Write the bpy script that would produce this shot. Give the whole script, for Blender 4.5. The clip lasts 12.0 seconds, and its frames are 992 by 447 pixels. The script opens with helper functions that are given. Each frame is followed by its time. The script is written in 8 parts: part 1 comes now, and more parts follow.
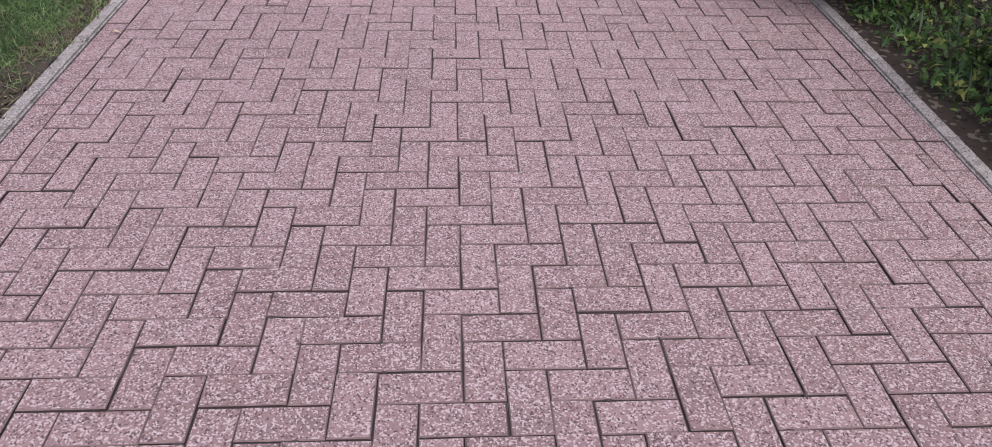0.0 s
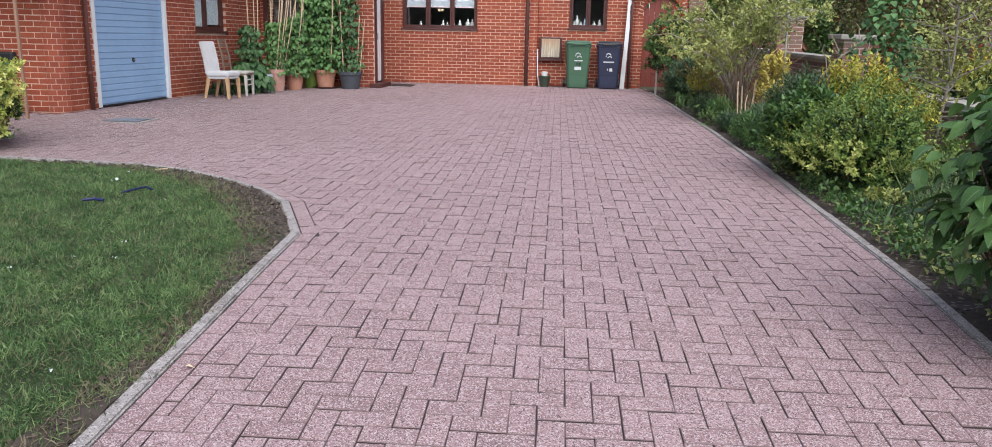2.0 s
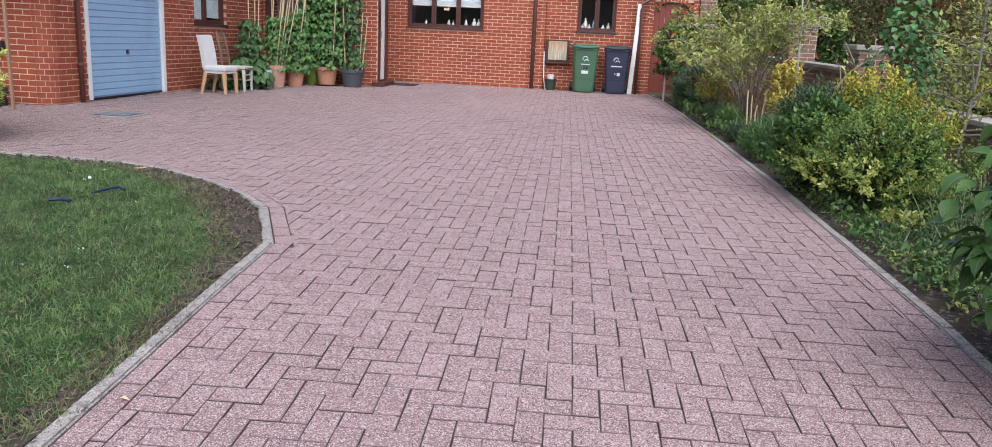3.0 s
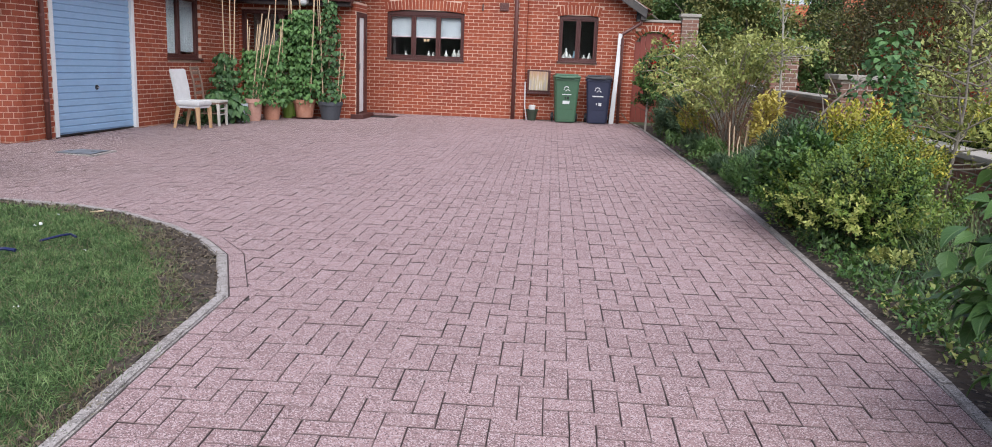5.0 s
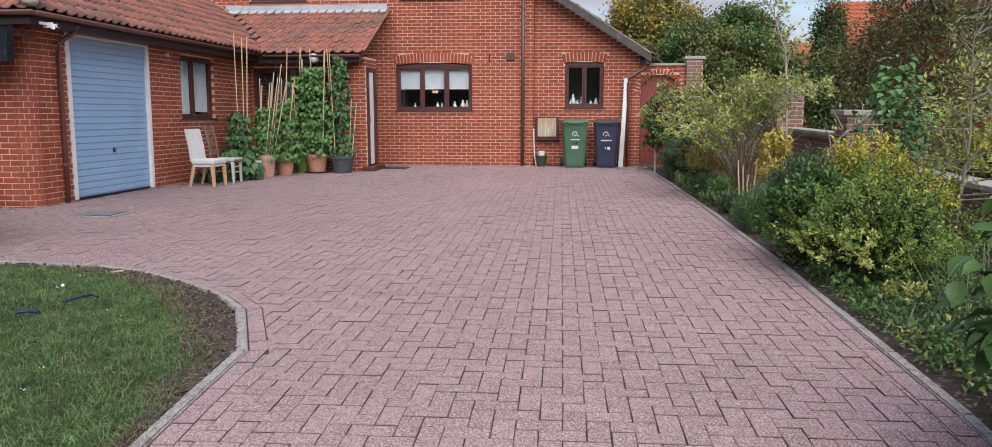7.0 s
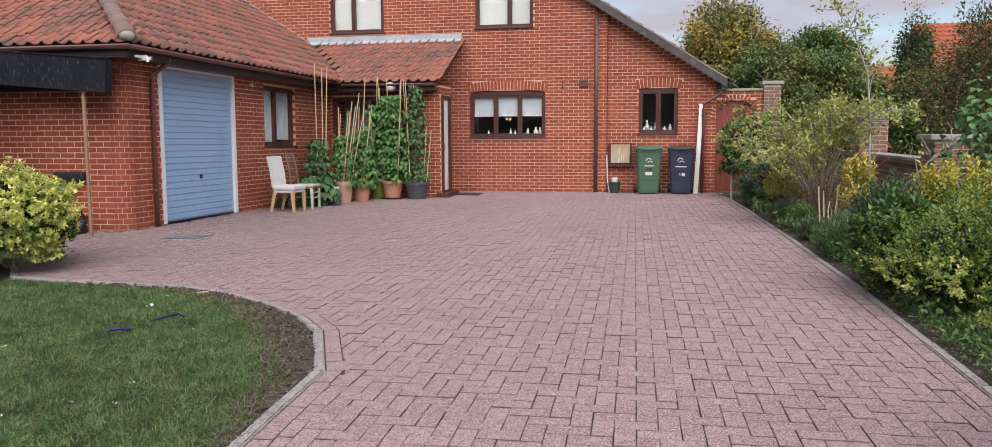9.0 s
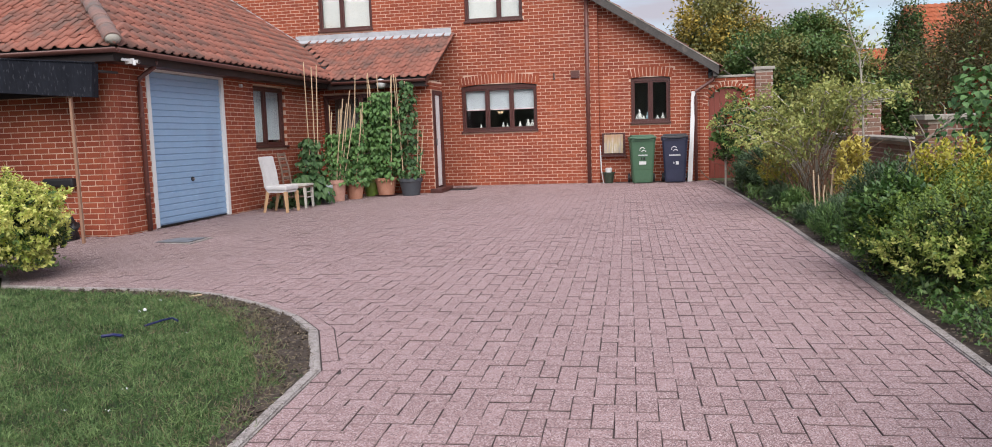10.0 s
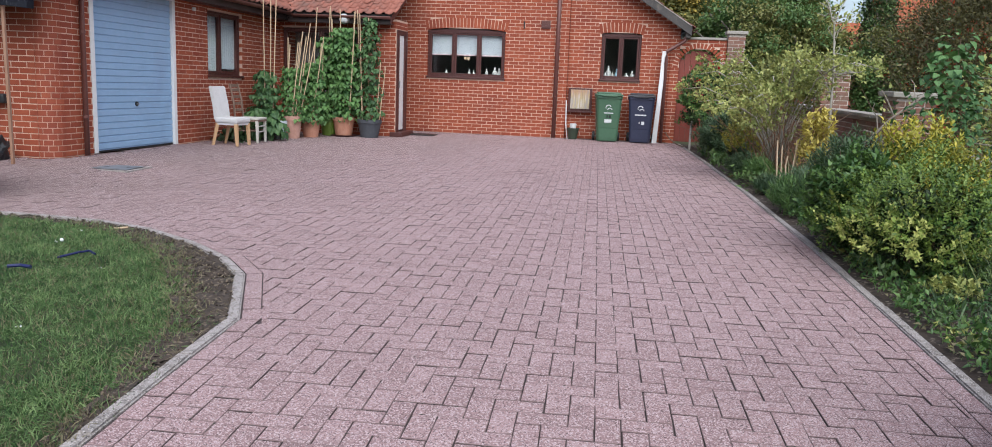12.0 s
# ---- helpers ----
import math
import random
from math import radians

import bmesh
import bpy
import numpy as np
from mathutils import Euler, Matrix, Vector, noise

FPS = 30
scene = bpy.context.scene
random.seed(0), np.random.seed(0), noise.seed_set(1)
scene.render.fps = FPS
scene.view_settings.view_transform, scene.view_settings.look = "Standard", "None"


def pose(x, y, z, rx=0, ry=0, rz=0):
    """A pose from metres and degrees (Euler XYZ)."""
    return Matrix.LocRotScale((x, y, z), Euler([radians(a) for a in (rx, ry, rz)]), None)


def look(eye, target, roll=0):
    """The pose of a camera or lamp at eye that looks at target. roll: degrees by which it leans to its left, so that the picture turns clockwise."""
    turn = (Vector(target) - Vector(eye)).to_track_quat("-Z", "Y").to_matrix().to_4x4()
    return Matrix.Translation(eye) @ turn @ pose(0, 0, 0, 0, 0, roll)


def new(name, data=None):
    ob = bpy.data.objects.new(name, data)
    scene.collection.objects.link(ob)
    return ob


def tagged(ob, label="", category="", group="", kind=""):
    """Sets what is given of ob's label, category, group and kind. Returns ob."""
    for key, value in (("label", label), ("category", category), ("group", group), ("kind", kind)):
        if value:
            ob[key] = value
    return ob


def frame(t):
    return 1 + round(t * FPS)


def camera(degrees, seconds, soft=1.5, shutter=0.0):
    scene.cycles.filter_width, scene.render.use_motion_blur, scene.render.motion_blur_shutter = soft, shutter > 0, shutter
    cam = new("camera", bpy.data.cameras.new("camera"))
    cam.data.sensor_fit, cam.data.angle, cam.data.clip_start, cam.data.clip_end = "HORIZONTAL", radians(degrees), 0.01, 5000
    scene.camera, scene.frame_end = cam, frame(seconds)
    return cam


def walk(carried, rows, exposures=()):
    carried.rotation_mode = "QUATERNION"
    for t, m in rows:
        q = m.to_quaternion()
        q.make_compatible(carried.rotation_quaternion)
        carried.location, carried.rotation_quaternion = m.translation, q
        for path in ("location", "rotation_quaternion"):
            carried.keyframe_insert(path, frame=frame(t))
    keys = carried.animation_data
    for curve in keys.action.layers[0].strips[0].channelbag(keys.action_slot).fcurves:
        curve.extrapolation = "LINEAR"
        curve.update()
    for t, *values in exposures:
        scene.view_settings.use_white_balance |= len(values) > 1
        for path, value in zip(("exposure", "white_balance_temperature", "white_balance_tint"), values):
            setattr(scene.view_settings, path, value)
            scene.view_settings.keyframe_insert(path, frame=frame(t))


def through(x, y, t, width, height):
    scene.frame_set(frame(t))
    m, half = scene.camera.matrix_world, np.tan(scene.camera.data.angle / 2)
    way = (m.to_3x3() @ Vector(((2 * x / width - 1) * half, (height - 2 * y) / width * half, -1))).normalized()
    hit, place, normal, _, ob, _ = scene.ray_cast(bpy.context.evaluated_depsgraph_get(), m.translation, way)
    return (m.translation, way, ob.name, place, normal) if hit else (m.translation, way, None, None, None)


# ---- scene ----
# ---- camera ----
cam = camera(62.6, 12.0, 0.9)
PATH = [
    (0, (0.124, -0.154, 1.153), (0.182, 1.55, 0.106), 1.5),
    (0.5, (0.117, 0.019, 1.188), (0.085, 1.797, 0.273), 2.6),
    (1, (0.205, 0.21, 1.259), (0.044, 2.073, 0.551), 2.3),
    (1.5, (0.162, 0.357, 1.277), (-0.02, 2.267, 0.714), 1.7),
    (2, (0.054, 0.5, 1.291), (-0.139, 2.436, 0.826), 1.2),
    (2.5, (0.062, 0.691, 1.268), (-0.128, 2.628, 0.807), 2.0),
    (2.7, (0.1, 0.768, 1.279), (-0.109, 2.702, 0.816), 2.7),
    (4.3, (0.146, 1.144, 1.329), (-0.04, 3.08, 0.863), 2.1),
    (4.5, (0.14, 1.144, 1.336), (-0.032, 3.085, 0.887), 2.4),
    (5, (0.183, 1.181, 1.353), (0.004, 3.133, 0.955), 2.2),
    (5.5, (0.219, 1.176, 1.366), (0.041, 3.138, 1.021), 1.7),
    (6, (0.234, 1.143, 1.369), (0.036, 3.108, 1.05), 0.7),
    (6.5, (0.213, 1.125, 1.366), (0.018, 3.092, 1.06), 0.2),
    (8.5, (0.177, 1.085, 1.359), (-0.178, 3.041, 1.136), -0.2),
    (9, (0.19, 1.086, 1.352), (-0.201, 3.035, 1.132), -0.3),
    (9.5, (0.194, 1.11, 1.347), (-0.203, 3.058, 1.128), -1.6),
    (10, (0.193, 1.143, 1.339), (-0.188, 3.092, 1.105), -2.0),
    (10.5, (0.216, 1.2, 1.326), (-0.102, 3.154, 1.046), -1.4),
    (11, (0.274, 1.241, 1.337), (-0.025, 3.196, 1.034), 0.3),
    (11.5, (0.313, 1.329, 1.329), (0.004, 3.277, 0.998), 1.6),
    (12, (0.242, 1.478, 1.309), (-0.045, 3.425, 0.954), 2.2),
]
walk(cam, [(t, look(eye, target, roll)) for t, eye, target, roll in PATH],
     exposures=[(0.0, 0.75, 6250, 15), (0.5, 0.8, 6300, 11), (1.5, 0.95, 6100, 8), (2.5, 1.08, 6100, 8), (4.5, 1.05, 6050, 8), (5.5, 1.0, 6250, 11), (6.5, 0.9, 6300, 10),
                (8.5, 0.9, 6450, 11), (9.5, 0.95, 6600, 11), (10.5, 1.0, 6300, 9), (11.0, 1.0, 6100, 8), (12.0, 1.0, 6050, 7)])


# ---- evening sky light ----
world = bpy.data.worlds.new("sky")
scene.world = world
world.use_nodes = True
wn, wl = world.node_tree.nodes, world.node_tree.links
wn.clear()
sky = wn.new("ShaderNodeTexSky")
sky.sky_type, sky.sun_disc = "NISHITA", False
sky.sun_elevation, sky.sun_rotation = radians(46), radians(140)
sky.air_density, sky.dust_density, sky.ozone_density = 1.0, 0.6, 1.5
background = wn.new("ShaderNodeBackground")
background.inputs["Strength"].default_value = 0.09
out = wn.new("ShaderNodeOutputWorld")
# thin cloud veils over the whole sky
coord = wn.new("ShaderNodeTexCoord")
stretch_sky = wn.new("ShaderNodeMapping")
stretch_sky.inputs["Scale"].default_value = (1.0, 1.0, 4.0)
veil = wn.new("ShaderNodeTexNoise")
veil.inputs["Scale"].default_value, veil.inputs["Detail"].default_value = 4.2, 7.0
cover = wn.new("ShaderNodeMapRange")
cover.inputs["From Min"].default_value, cover.inputs["From Max"].default_value = 0.34, 0.62
cover.inputs["To Max"].default_value = 0.92
clouds = wn.new("ShaderNodeMix")
clouds.data_type = "RGBA"
clouds.inputs[7].default_value = (3.2, 3.0, 3.4, 1)
wl.new(coord.outputs["Generated"], stretch_sky.inputs[0])
wl.new(stretch_sky.outputs[0], veil.inputs["Vector"])
wl.new(veil.outputs["Fac"], cover.inputs["Value"])
wl.new(cover.outputs[0], clouds.inputs["Factor"])
wl.new(sky.outputs[0], clouds.inputs[6])
wl.new(clouds.outputs[2], background.inputs[0])
wl.new(background.outputs[0], out.inputs[0])

sun_data = bpy.data.lights.new("sun", "SUN")
sun_data.energy, sun_data.angle, sun_data.color = 2.12, radians(70), (1.0, 0.965, 0.94)
sun = new("sun", sun_data)
sun.matrix_world = look((6.5, -16, 28), (0, 8, 0))


# ---- materials ----
def material(name, low, high, rough=0.8, grain=60.0, stain=1.5, bump=0.2, bump_scale=None, metal=0.0,
             vary=0.0, island=False, speck=None, speck_scale=180.0, speck_share=0.25, dirt=None, dirt_scale=2.0,
             dirt_share=0.45, spec=0.5, stretch=(1, 1, 1), worn=None):
    """A surface with colour between low and high by two scales of noise, flecks, dirt patches and fine relief."""
    m = bpy.data.materials.new(name)
    m.use_nodes = True
    n, l = m.node_tree.nodes, m.node_tree.links
    p = n["Principled BSDF"]
    geo = n.new("ShaderNodeNewGeometry")
    mapping = n.new("ShaderNodeMapping")
    mapping.inputs["Scale"].default_value = stretch
    l.new(geo.outputs["Position"], mapping.inputs["Vector"])

    def noise_at(scale, detail=4.0):
        t = n.new("ShaderNodeTexNoise")
        t.inputs["Scale"].default_value, t.inputs["Detail"].default_value = scale, detail
        l.new(mapping.outputs[0], t.inputs["Vector"])
        return t.outputs["Fac"]

    def calc(op, a, b):
        t = n.new("ShaderNodeMath")
        t.operation = op
        for i, v in enumerate((a, b)):
            if isinstance(v, (int, float)):
                t.inputs[i].default_value = v
            else:
                l.new(v, t.inputs[i])
        return t.outputs[0]

    def blend(fac, a, b):
        t = n.new("ShaderNodeMix")
        t.data_type = "RGBA"
        l.new(fac, t.inputs["Factor"])
        for i, v in ((6, a), (7, b)):
            if isinstance(v, tuple):
                t.inputs[i].default_value = (*v, 1)
            else:
                l.new(v, t.inputs[i])
        return t.outputs[2]

    def steps(fac, a, b):
        t = n.new("ShaderNodeMapRange")
        t.inputs["From Min"].default_value, t.inputs["From Max"].default_value = a, b
        l.new(fac, t.inputs["Value"])
        return t.outputs[0]

    fine, broad = noise_at(grain), noise_at(stain, 3.0)
    fac = calc("ADD", calc("MULTIPLY", steps(fine, 0.3, 0.7), 0.5), calc("MULTIPLY", steps(broad, 0.3, 0.7), 0.5))
    if vary:
        if island:
            rnd = geo.outputs["Random Per Island"]
        else:
            rnd = n.new("ShaderNodeObjectInfo").outputs["Random"]
        fac = calc("ADD", calc("MULTIPLY", fac, 1 - vary), calc("MULTIPLY", rnd, vary))
    colour = blend(fac, low, high)
    if dirt:
        colour = blend(calc("MULTIPLY", steps(noise_at(dirt_scale, 6.0), 1 - dirt_share - 0.08, 1 - dirt_share + 0.16), 0.8), colour, dirt)
    if worn:
        # traffic-stained ground: (colour, x where it begins, x where it is full, share)
        tint, xa, xb, share = worn
        sep_pos = n.new("ShaderNodeSeparateXYZ")
        l.new(geo.outputs["Position"], sep_pos.inputs[0])
        wander = calc("ADD", sep_pos.outputs[0], calc("MULTIPLY", calc("SUBTRACT", noise_at(0.8, 5.0), 0.5), 5.0))
        colour = blend(calc("MULTIPLY", steps(wander, xa, xb), share), colour, tint)
    if speck:
        v = n.new("ShaderNodeTexVoronoi")
        v.inputs["Scale"].default_value = speck_scale
        l.new(mapping.outputs[0], v.inputs["Vector"])
        sep = n.new("ShaderNodeSeparateColor")
        l.new(v.outputs["Color"], sep.inputs[0])
        light, dark = speck
        colour = blend(calc("GREATER_THAN", sep.outputs[0], 1 - speck_share), colour, light)
        colour = blend(calc("GREATER_THAN", sep.outputs[1], 1 - speck_share * 0.5), colour, dark)
    l.new(colour, p.inputs["Base Color"])
    p.inputs["Metallic"].default_value = metal
    p.inputs["Specular IOR Level"].default_value = spec
    l.new(calc("ADD", rough - 0.08, calc("MULTIPLY", fine, 0.16)), p.inputs["Roughness"])
    if bump:
        b = n.new("ShaderNodeBump")
        b.inputs["Strength"].default_value, b.inputs["Distance"].default_value = bump, 0.01
        l.new(noise_at(bump_scale or grain, 5.0), b.inputs["Height"])
        l.new(b.outputs[0], p.inputs["Normal"])
    return m


def glass_material(name, tint=(0.95, 0.97, 0.96)):
    m = bpy.data.materials.new(name)
    m.use_nodes = True
    p = m.node_tree.nodes["Principled BSDF"]
    p.inputs["Base Color"].default_value = (*tint, 1)
    p.inputs["Roughness"].default_value = 0.01
    p.inputs["Transmission Weight"].default_value = 1.0
    p.inputs["IOR"].default_value = 1.5
    return m


def leaf_material(name, low, high, rough=0.5, through=0.25, clump=2.5):
    """Leaves: colour varied leaf by leaf, some light passing through."""
    m = bpy.data.materials.new(name)
    m.use_nodes = True
    n, l = m.node_tree.nodes, m.node_tree.links
    p = n["Principled BSDF"]
    geo = n.new("ShaderNodeNewGeometry")
    noise_tex = n.new("ShaderNodeTexNoise")
    noise_tex.inputs["Scale"].default_value = clump
    l.new(geo.outputs["Position"], noise_tex.inputs["Vector"])
    add = n.new("ShaderNodeMath")
    add.operation = "MULTIPLY_ADD"
    l.new(geo.outputs["Random Per Island"], add.inputs[0])
    add.inputs[1].default_value = 0.75
    spread = n.new("ShaderNodeMapRange")
    spread.inputs["From Min"].default_value, spread.inputs["From Max"].default_value = 0.35, 0.65
    spread.inputs["To Min"].default_value, spread.inputs["To Max"].default_value = -0.1, 0.35
    l.new(noise_tex.outputs["Fac"], spread.inputs["Value"])
    l.new(spread.outputs[0], add.inputs[2])
    mix = n.new("ShaderNodeMix")
    mix.data_type = "RGBA"
    l.new(add.outputs[0], mix.inputs["Factor"])
    mix.inputs[6].default_value, mix.inputs[7].default_value = (*low, 1), (*high, 1)
    l.new(mix.outputs[2], p.inputs["Base Color"])
    p.inputs["Roughness"].default_value = rough
    p.inputs["Specular IOR Level"].default_value = 0.35
    trans = n.new("ShaderNodeBsdfTranslucent")
    l.new(mix.outputs[2], trans.inputs["Color"])
    both = n.new("ShaderNodeMixShader")
    both.inputs[0].default_value = through
    l.new(p.outputs[0], both.inputs[1])
    l.new(trans.outputs[0], both.inputs[2])
    l.new(both.outputs[0], n["Material Output"].inputs["Surface"])
    return m


PAVER_LOW, PAVER_HIGH = (0.240, 0.150, 0.145), (0.405, 0.271, 0.266)
PAVER = dict(rough=0.85, grain=45, stain=0.45, bump=0.5, bump_scale=160, vary=0.40, speck=((0.55, 0.43, 0.427), (0.13, 0.085, 0.085)),
             worn=((0.165, 0.118, 0.105), -1.6, -6.0, 0.80), speck_scale=230, speck_share=0.27, dirt=(0.165, 0.115, 0.112), dirt_scale=5.5, dirt_share=0.33, spec=0.3)
M = dict(
    paver=material("paver_concrete", PAVER_LOW, PAVER_HIGH, **PAVER),
    paver_far=material("paver_concrete_joined", PAVER_LOW, PAVER_HIGH, island=True, **PAVER),
    paver_edge=material("soiled_paver_edges", (0.12, 0.078, 0.075), (0.29, 0.195, 0.187), grain=30, stain=5, bump=0.5, bump_scale=160),
    joint=material("joint_sand", (0.034, 0.023, 0.022), (0.075, 0.051, 0.048), grain=90, stain=4),
    kerb=material("kerb_concrete", (0.25, 0.22, 0.20), (0.44, 0.39, 0.365), grain=70, stain=6, bump=0.8, dirt=(0.15, 0.13, 0.115), dirt_scale=16, dirt_share=0.46, vary=0.3, speck=((0.50, 0.46, 0.43), (0.10, 0.09, 0.08)), speck_scale=200, speck_share=0.15),
    brick=material("facing_brick", (0.225, 0.047, 0.026), (0.375, 0.098, 0.047), grain=50, stain=2.0, bump=0.4, vary=0.5,
                   dirt=(0.20, 0.05, 0.035), dirt_scale=0.9, dirt_share=0.4, spec=0.25),
    brick_far=material("facing_brick_joined", (0.225, 0.047, 0.026), (0.375, 0.098, 0.047), grain=50, stain=2.0, bump=0.4, vary=0.5,
                       island=True, dirt=(0.20, 0.05, 0.035), dirt_scale=0.9, dirt_share=0.4, spec=0.25),
    mortar=material("mortar", (0.54, 0.36, 0.265), (0.68, 0.48, 0.37), grain=80, stain=1.2, bump=0.3),
    old_brick=material("weathered_brick", (0.17, 0.075, 0.05), (0.30, 0.15, 0.11), grain=40, stain=2, bump=0.5, vary=0.6, dirt=(0.16, 0.14, 0.11)),
    old_brick_far=material("weathered_brick_joined", (0.17, 0.075, 0.05), (0.30, 0.15, 0.11), grain=40, stain=2, bump=0.5, vary=0.6,
                           island=True, dirt=(0.16, 0.14, 0.11)),
    old_mortar=material("weathered_mortar", (0.38, 0.32, 0.26), (0.54, 0.47, 0.40), grain=60, stain=2),
    coping=material("coping_stone", (0.30, 0.27, 0.23), (0.44, 0.40, 0.35), grain=50, stain=2.5, bump=0.4, dirt=(0.18, 0.18, 0.14)),
    tile=material("clay_pantile", (0.23, 0.088, 0.064), (0.39, 0.157, 0.112), grain=35, stain=1.1, bump=0.35, vary=0.24,
                  dirt=(0.135, 0.092, 0.078), dirt_scale=2.1, dirt_share=0.50, spec=0.3),
    tile_far=material("clay_pantile_joined", (0.23, 0.088, 0.064), (0.39, 0.157, 0.112), grain=35, stain=1.1, bump=0.35, vary=0.24,
                      island=True, dirt=(0.135, 0.092, 0.078), dirt_scale=2.1, dirt_share=0.50, spec=0.3),
    ridge=material("weathered_ridge_tile", (0.19, 0.105, 0.085), (0.30, 0.18, 0.15), grain=30, stain=3, bump=0.5, dirt=(0.13, 0.12, 0.11), dirt_scale=5, dirt_share=0.5),
    lead=material("lead_sheet", (0.33, 0.34, 0.36), (0.48, 0.49, 0.51), rough=0.55, grain=12, stain=3, dirt=(0.6, 0.6, 0.6), dirt_share=0.3),
    underlay=material("roofing_felt", (0.02, 0.018, 0.016), (0.04, 0.03, 0.03)),
    brown_pvc=material("brown_plastic", (0.115, 0.045, 0.036), (0.15, 0.062, 0.050), rough=0.4, grain=20, bump=0.03),
    # brown timber taken near black: the shade below the gutter is in the colour
    fascia=material("black_brown_fascia", (0.016, 0.010, 0.009), (0.034, 0.018, 0.015), rough=0.6, grain=30, stain=3),
    manhole=material("worn_steel_cover", (0.13, 0.14, 0.155), (0.24, 0.25, 0.27), rough=0.5, grain=30, stain=7, bump=0.4, dirt=(0.09, 0.085, 0.085), dirt_scale=9),
    dark_timber=material("dark_stained_timber", (0.055, 0.017, 0.014), (0.10, 0.030, 0.023), rough=0.45, grain=60, bump=0.12, stretch=(1, 1, 4)),
    black_board=material("black_painted_board", (0.006, 0.007, 0.011), (0.018, 0.02, 0.028), spec=0.2, rough=0.8, grain=25, stain=4, bump=0.2,
                         dirt=(0.13, 0.13, 0.145), dirt_scale=36, dirt_share=0.34, stretch=(1, 1, 0.30)),
    verge_board=material("weathered_grey_board", (0.040, 0.036, 0.034), (0.10, 0.088, 0.078), rough=0.7, grain=30, stain=3, dirt=(0.24, 0.20, 0.16), dirt_scale=5, dirt_share=0.35),
    white_paint=material("white_paint", (0.70, 0.69, 0.67), (0.82, 0.81, 0.79), rough=0.5, grain=30, stain=3, bump=0.05),
    blue_steel=material("pale_blue_painted_steel", (0.27, 0.42, 0.59), (0.32, 0.475, 0.655), rough=0.42, grain=14, stain=1.2, bump=0.03,
                        dirt=(0.24, 0.34, 0.50), dirt_scale=1.5, dirt_share=0.35),
    chrome=material("worn_metal", (0.35, 0.35, 0.36), (0.5, 0.5, 0.5), rough=0.3, metal=1.0, bump=0.02),
    black=material("black_plastic", (0.012, 0.012, 0.013), (0.025, 0.025, 0.027), rough=0.5, bump=0.05),
    glass=glass_material("window_glass"),
    net=material("net_curtain", (0.40, 0.46, 0.50), (0.62, 0.66, 0.68), rough=0.9, grain=40, stain=6, stretch=(1, 6, 0.6)),
    blind=material("white_blind", (0.43, 0.43, 0.41), (0.50, 0.50, 0.48), rough=0.8, grain=20),
    kitchen_blind=material("pale_blue_grey_blind", (0.34, 0.375, 0.41), (0.42, 0.455, 0.49), rough=0.8, grain=20),
    # the dimness of the rooms is put into this plaster colour
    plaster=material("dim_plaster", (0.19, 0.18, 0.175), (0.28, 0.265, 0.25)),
    dry_soil=material("dry_bare_soil", (0.030, 0.022, 0.017), (0.080, 0.058, 0.043), rough=0.95, grain=25, stain=6, bump=1.0, bump_scale=22,
                      speck=((0.15, 0.115, 0.08), (0.025, 0.018, 0.014)), speck_scale=60, speck_share=0.10),
    soil=material("dark_soil", (0.026, 0.018, 0.013), (0.065, 0.046, 0.034), rough=0.95, grain=40, stain=3, bump=1.0, bump_scale=30,
                  speck=((0.16, 0.13, 0.10), (0.02, 0.015, 0.012)), speck_scale=50, speck_share=0.12),
    turf=material("turf_base", (0.016, 0.027, 0.009), (0.065, 0.070, 0.028), rough=0.95, grain=40, stain=1.2, bump=0.8, bump_scale=60),
    earth=material("field_ground", (0.06, 0.075, 0.03), (0.12, 0.12, 0.06), rough=0.95, grain=3, stain=0.05),
    bark=material("grey_bark", (0.16, 0.13, 0.10), (0.30, 0.26, 0.21), grain=50, stain=6, bump=0.6, stretch=(1, 1, 0.3)),
    pale_bark=material("pale_grey_bark", (0.30, 0.27, 0.22), (0.48, 0.44, 0.37), grain=50, stain=8, bump=0.5, stretch=(1, 1, 0.3)),
    lichen_bark=material("lichened_bark", (0.12, 0.10, 0.075), (0.25, 0.22, 0.17), grain=60, stain=10, bump=0.6, dirt=(0.36, 0.35, 0.29), dirt_scale=40, dirt_share=0.3),
    twig=material("brown_twigs", (0.10, 0.065, 0.04), (0.20, 0.13, 0.085), grain=50, stain=6),
    weed_stem=material("green_weed_stems", (0.14, 0.18, 0.06), (0.24, 0.28, 0.11), grain=50, stain=6),
    rose_stem=material("brown_rose_stems", (0.17, 0.085, 0.05), (0.30, 0.17, 0.10), grain=50, stain=6),
    dry_stalk=material("bleached_stalks", (0.50, 0.36, 0.22), (0.70, 0.55, 0.38), rough=0.7, grain=30, stain=6, stretch=(1, 1, 0.3)),
    cane=material("bamboo_cane", (0.46, 0.32, 0.19), (0.64, 0.48, 0.31), rough=0.6, grain=20, stain=5, stretch=(1, 1, 2)),
    post=material("brown_post_timber", (0.26, 0.14, 0.085), (0.36, 0.21, 0.14), grain=30, stain=4, stretch=(1, 1, 0.3)),
    terracotta=material("terracotta", (0.40, 0.17, 0.10), (0.54, 0.27, 0.18), grain=30, stain=5, dirt=(0.55, 0.40, 0.33), dirt_share=0.3, bump=0.15),
)


# ---- building tools ----
def zg(y):
    """Height of the drive: level by the house, falling towards the street."""
    if y >= 5.0:
        return 0.0
    if y >= 4.0:
        return -0.031 * (5.0 - y) ** 2
    return -0.031 - 0.062 * (4.0 - y)


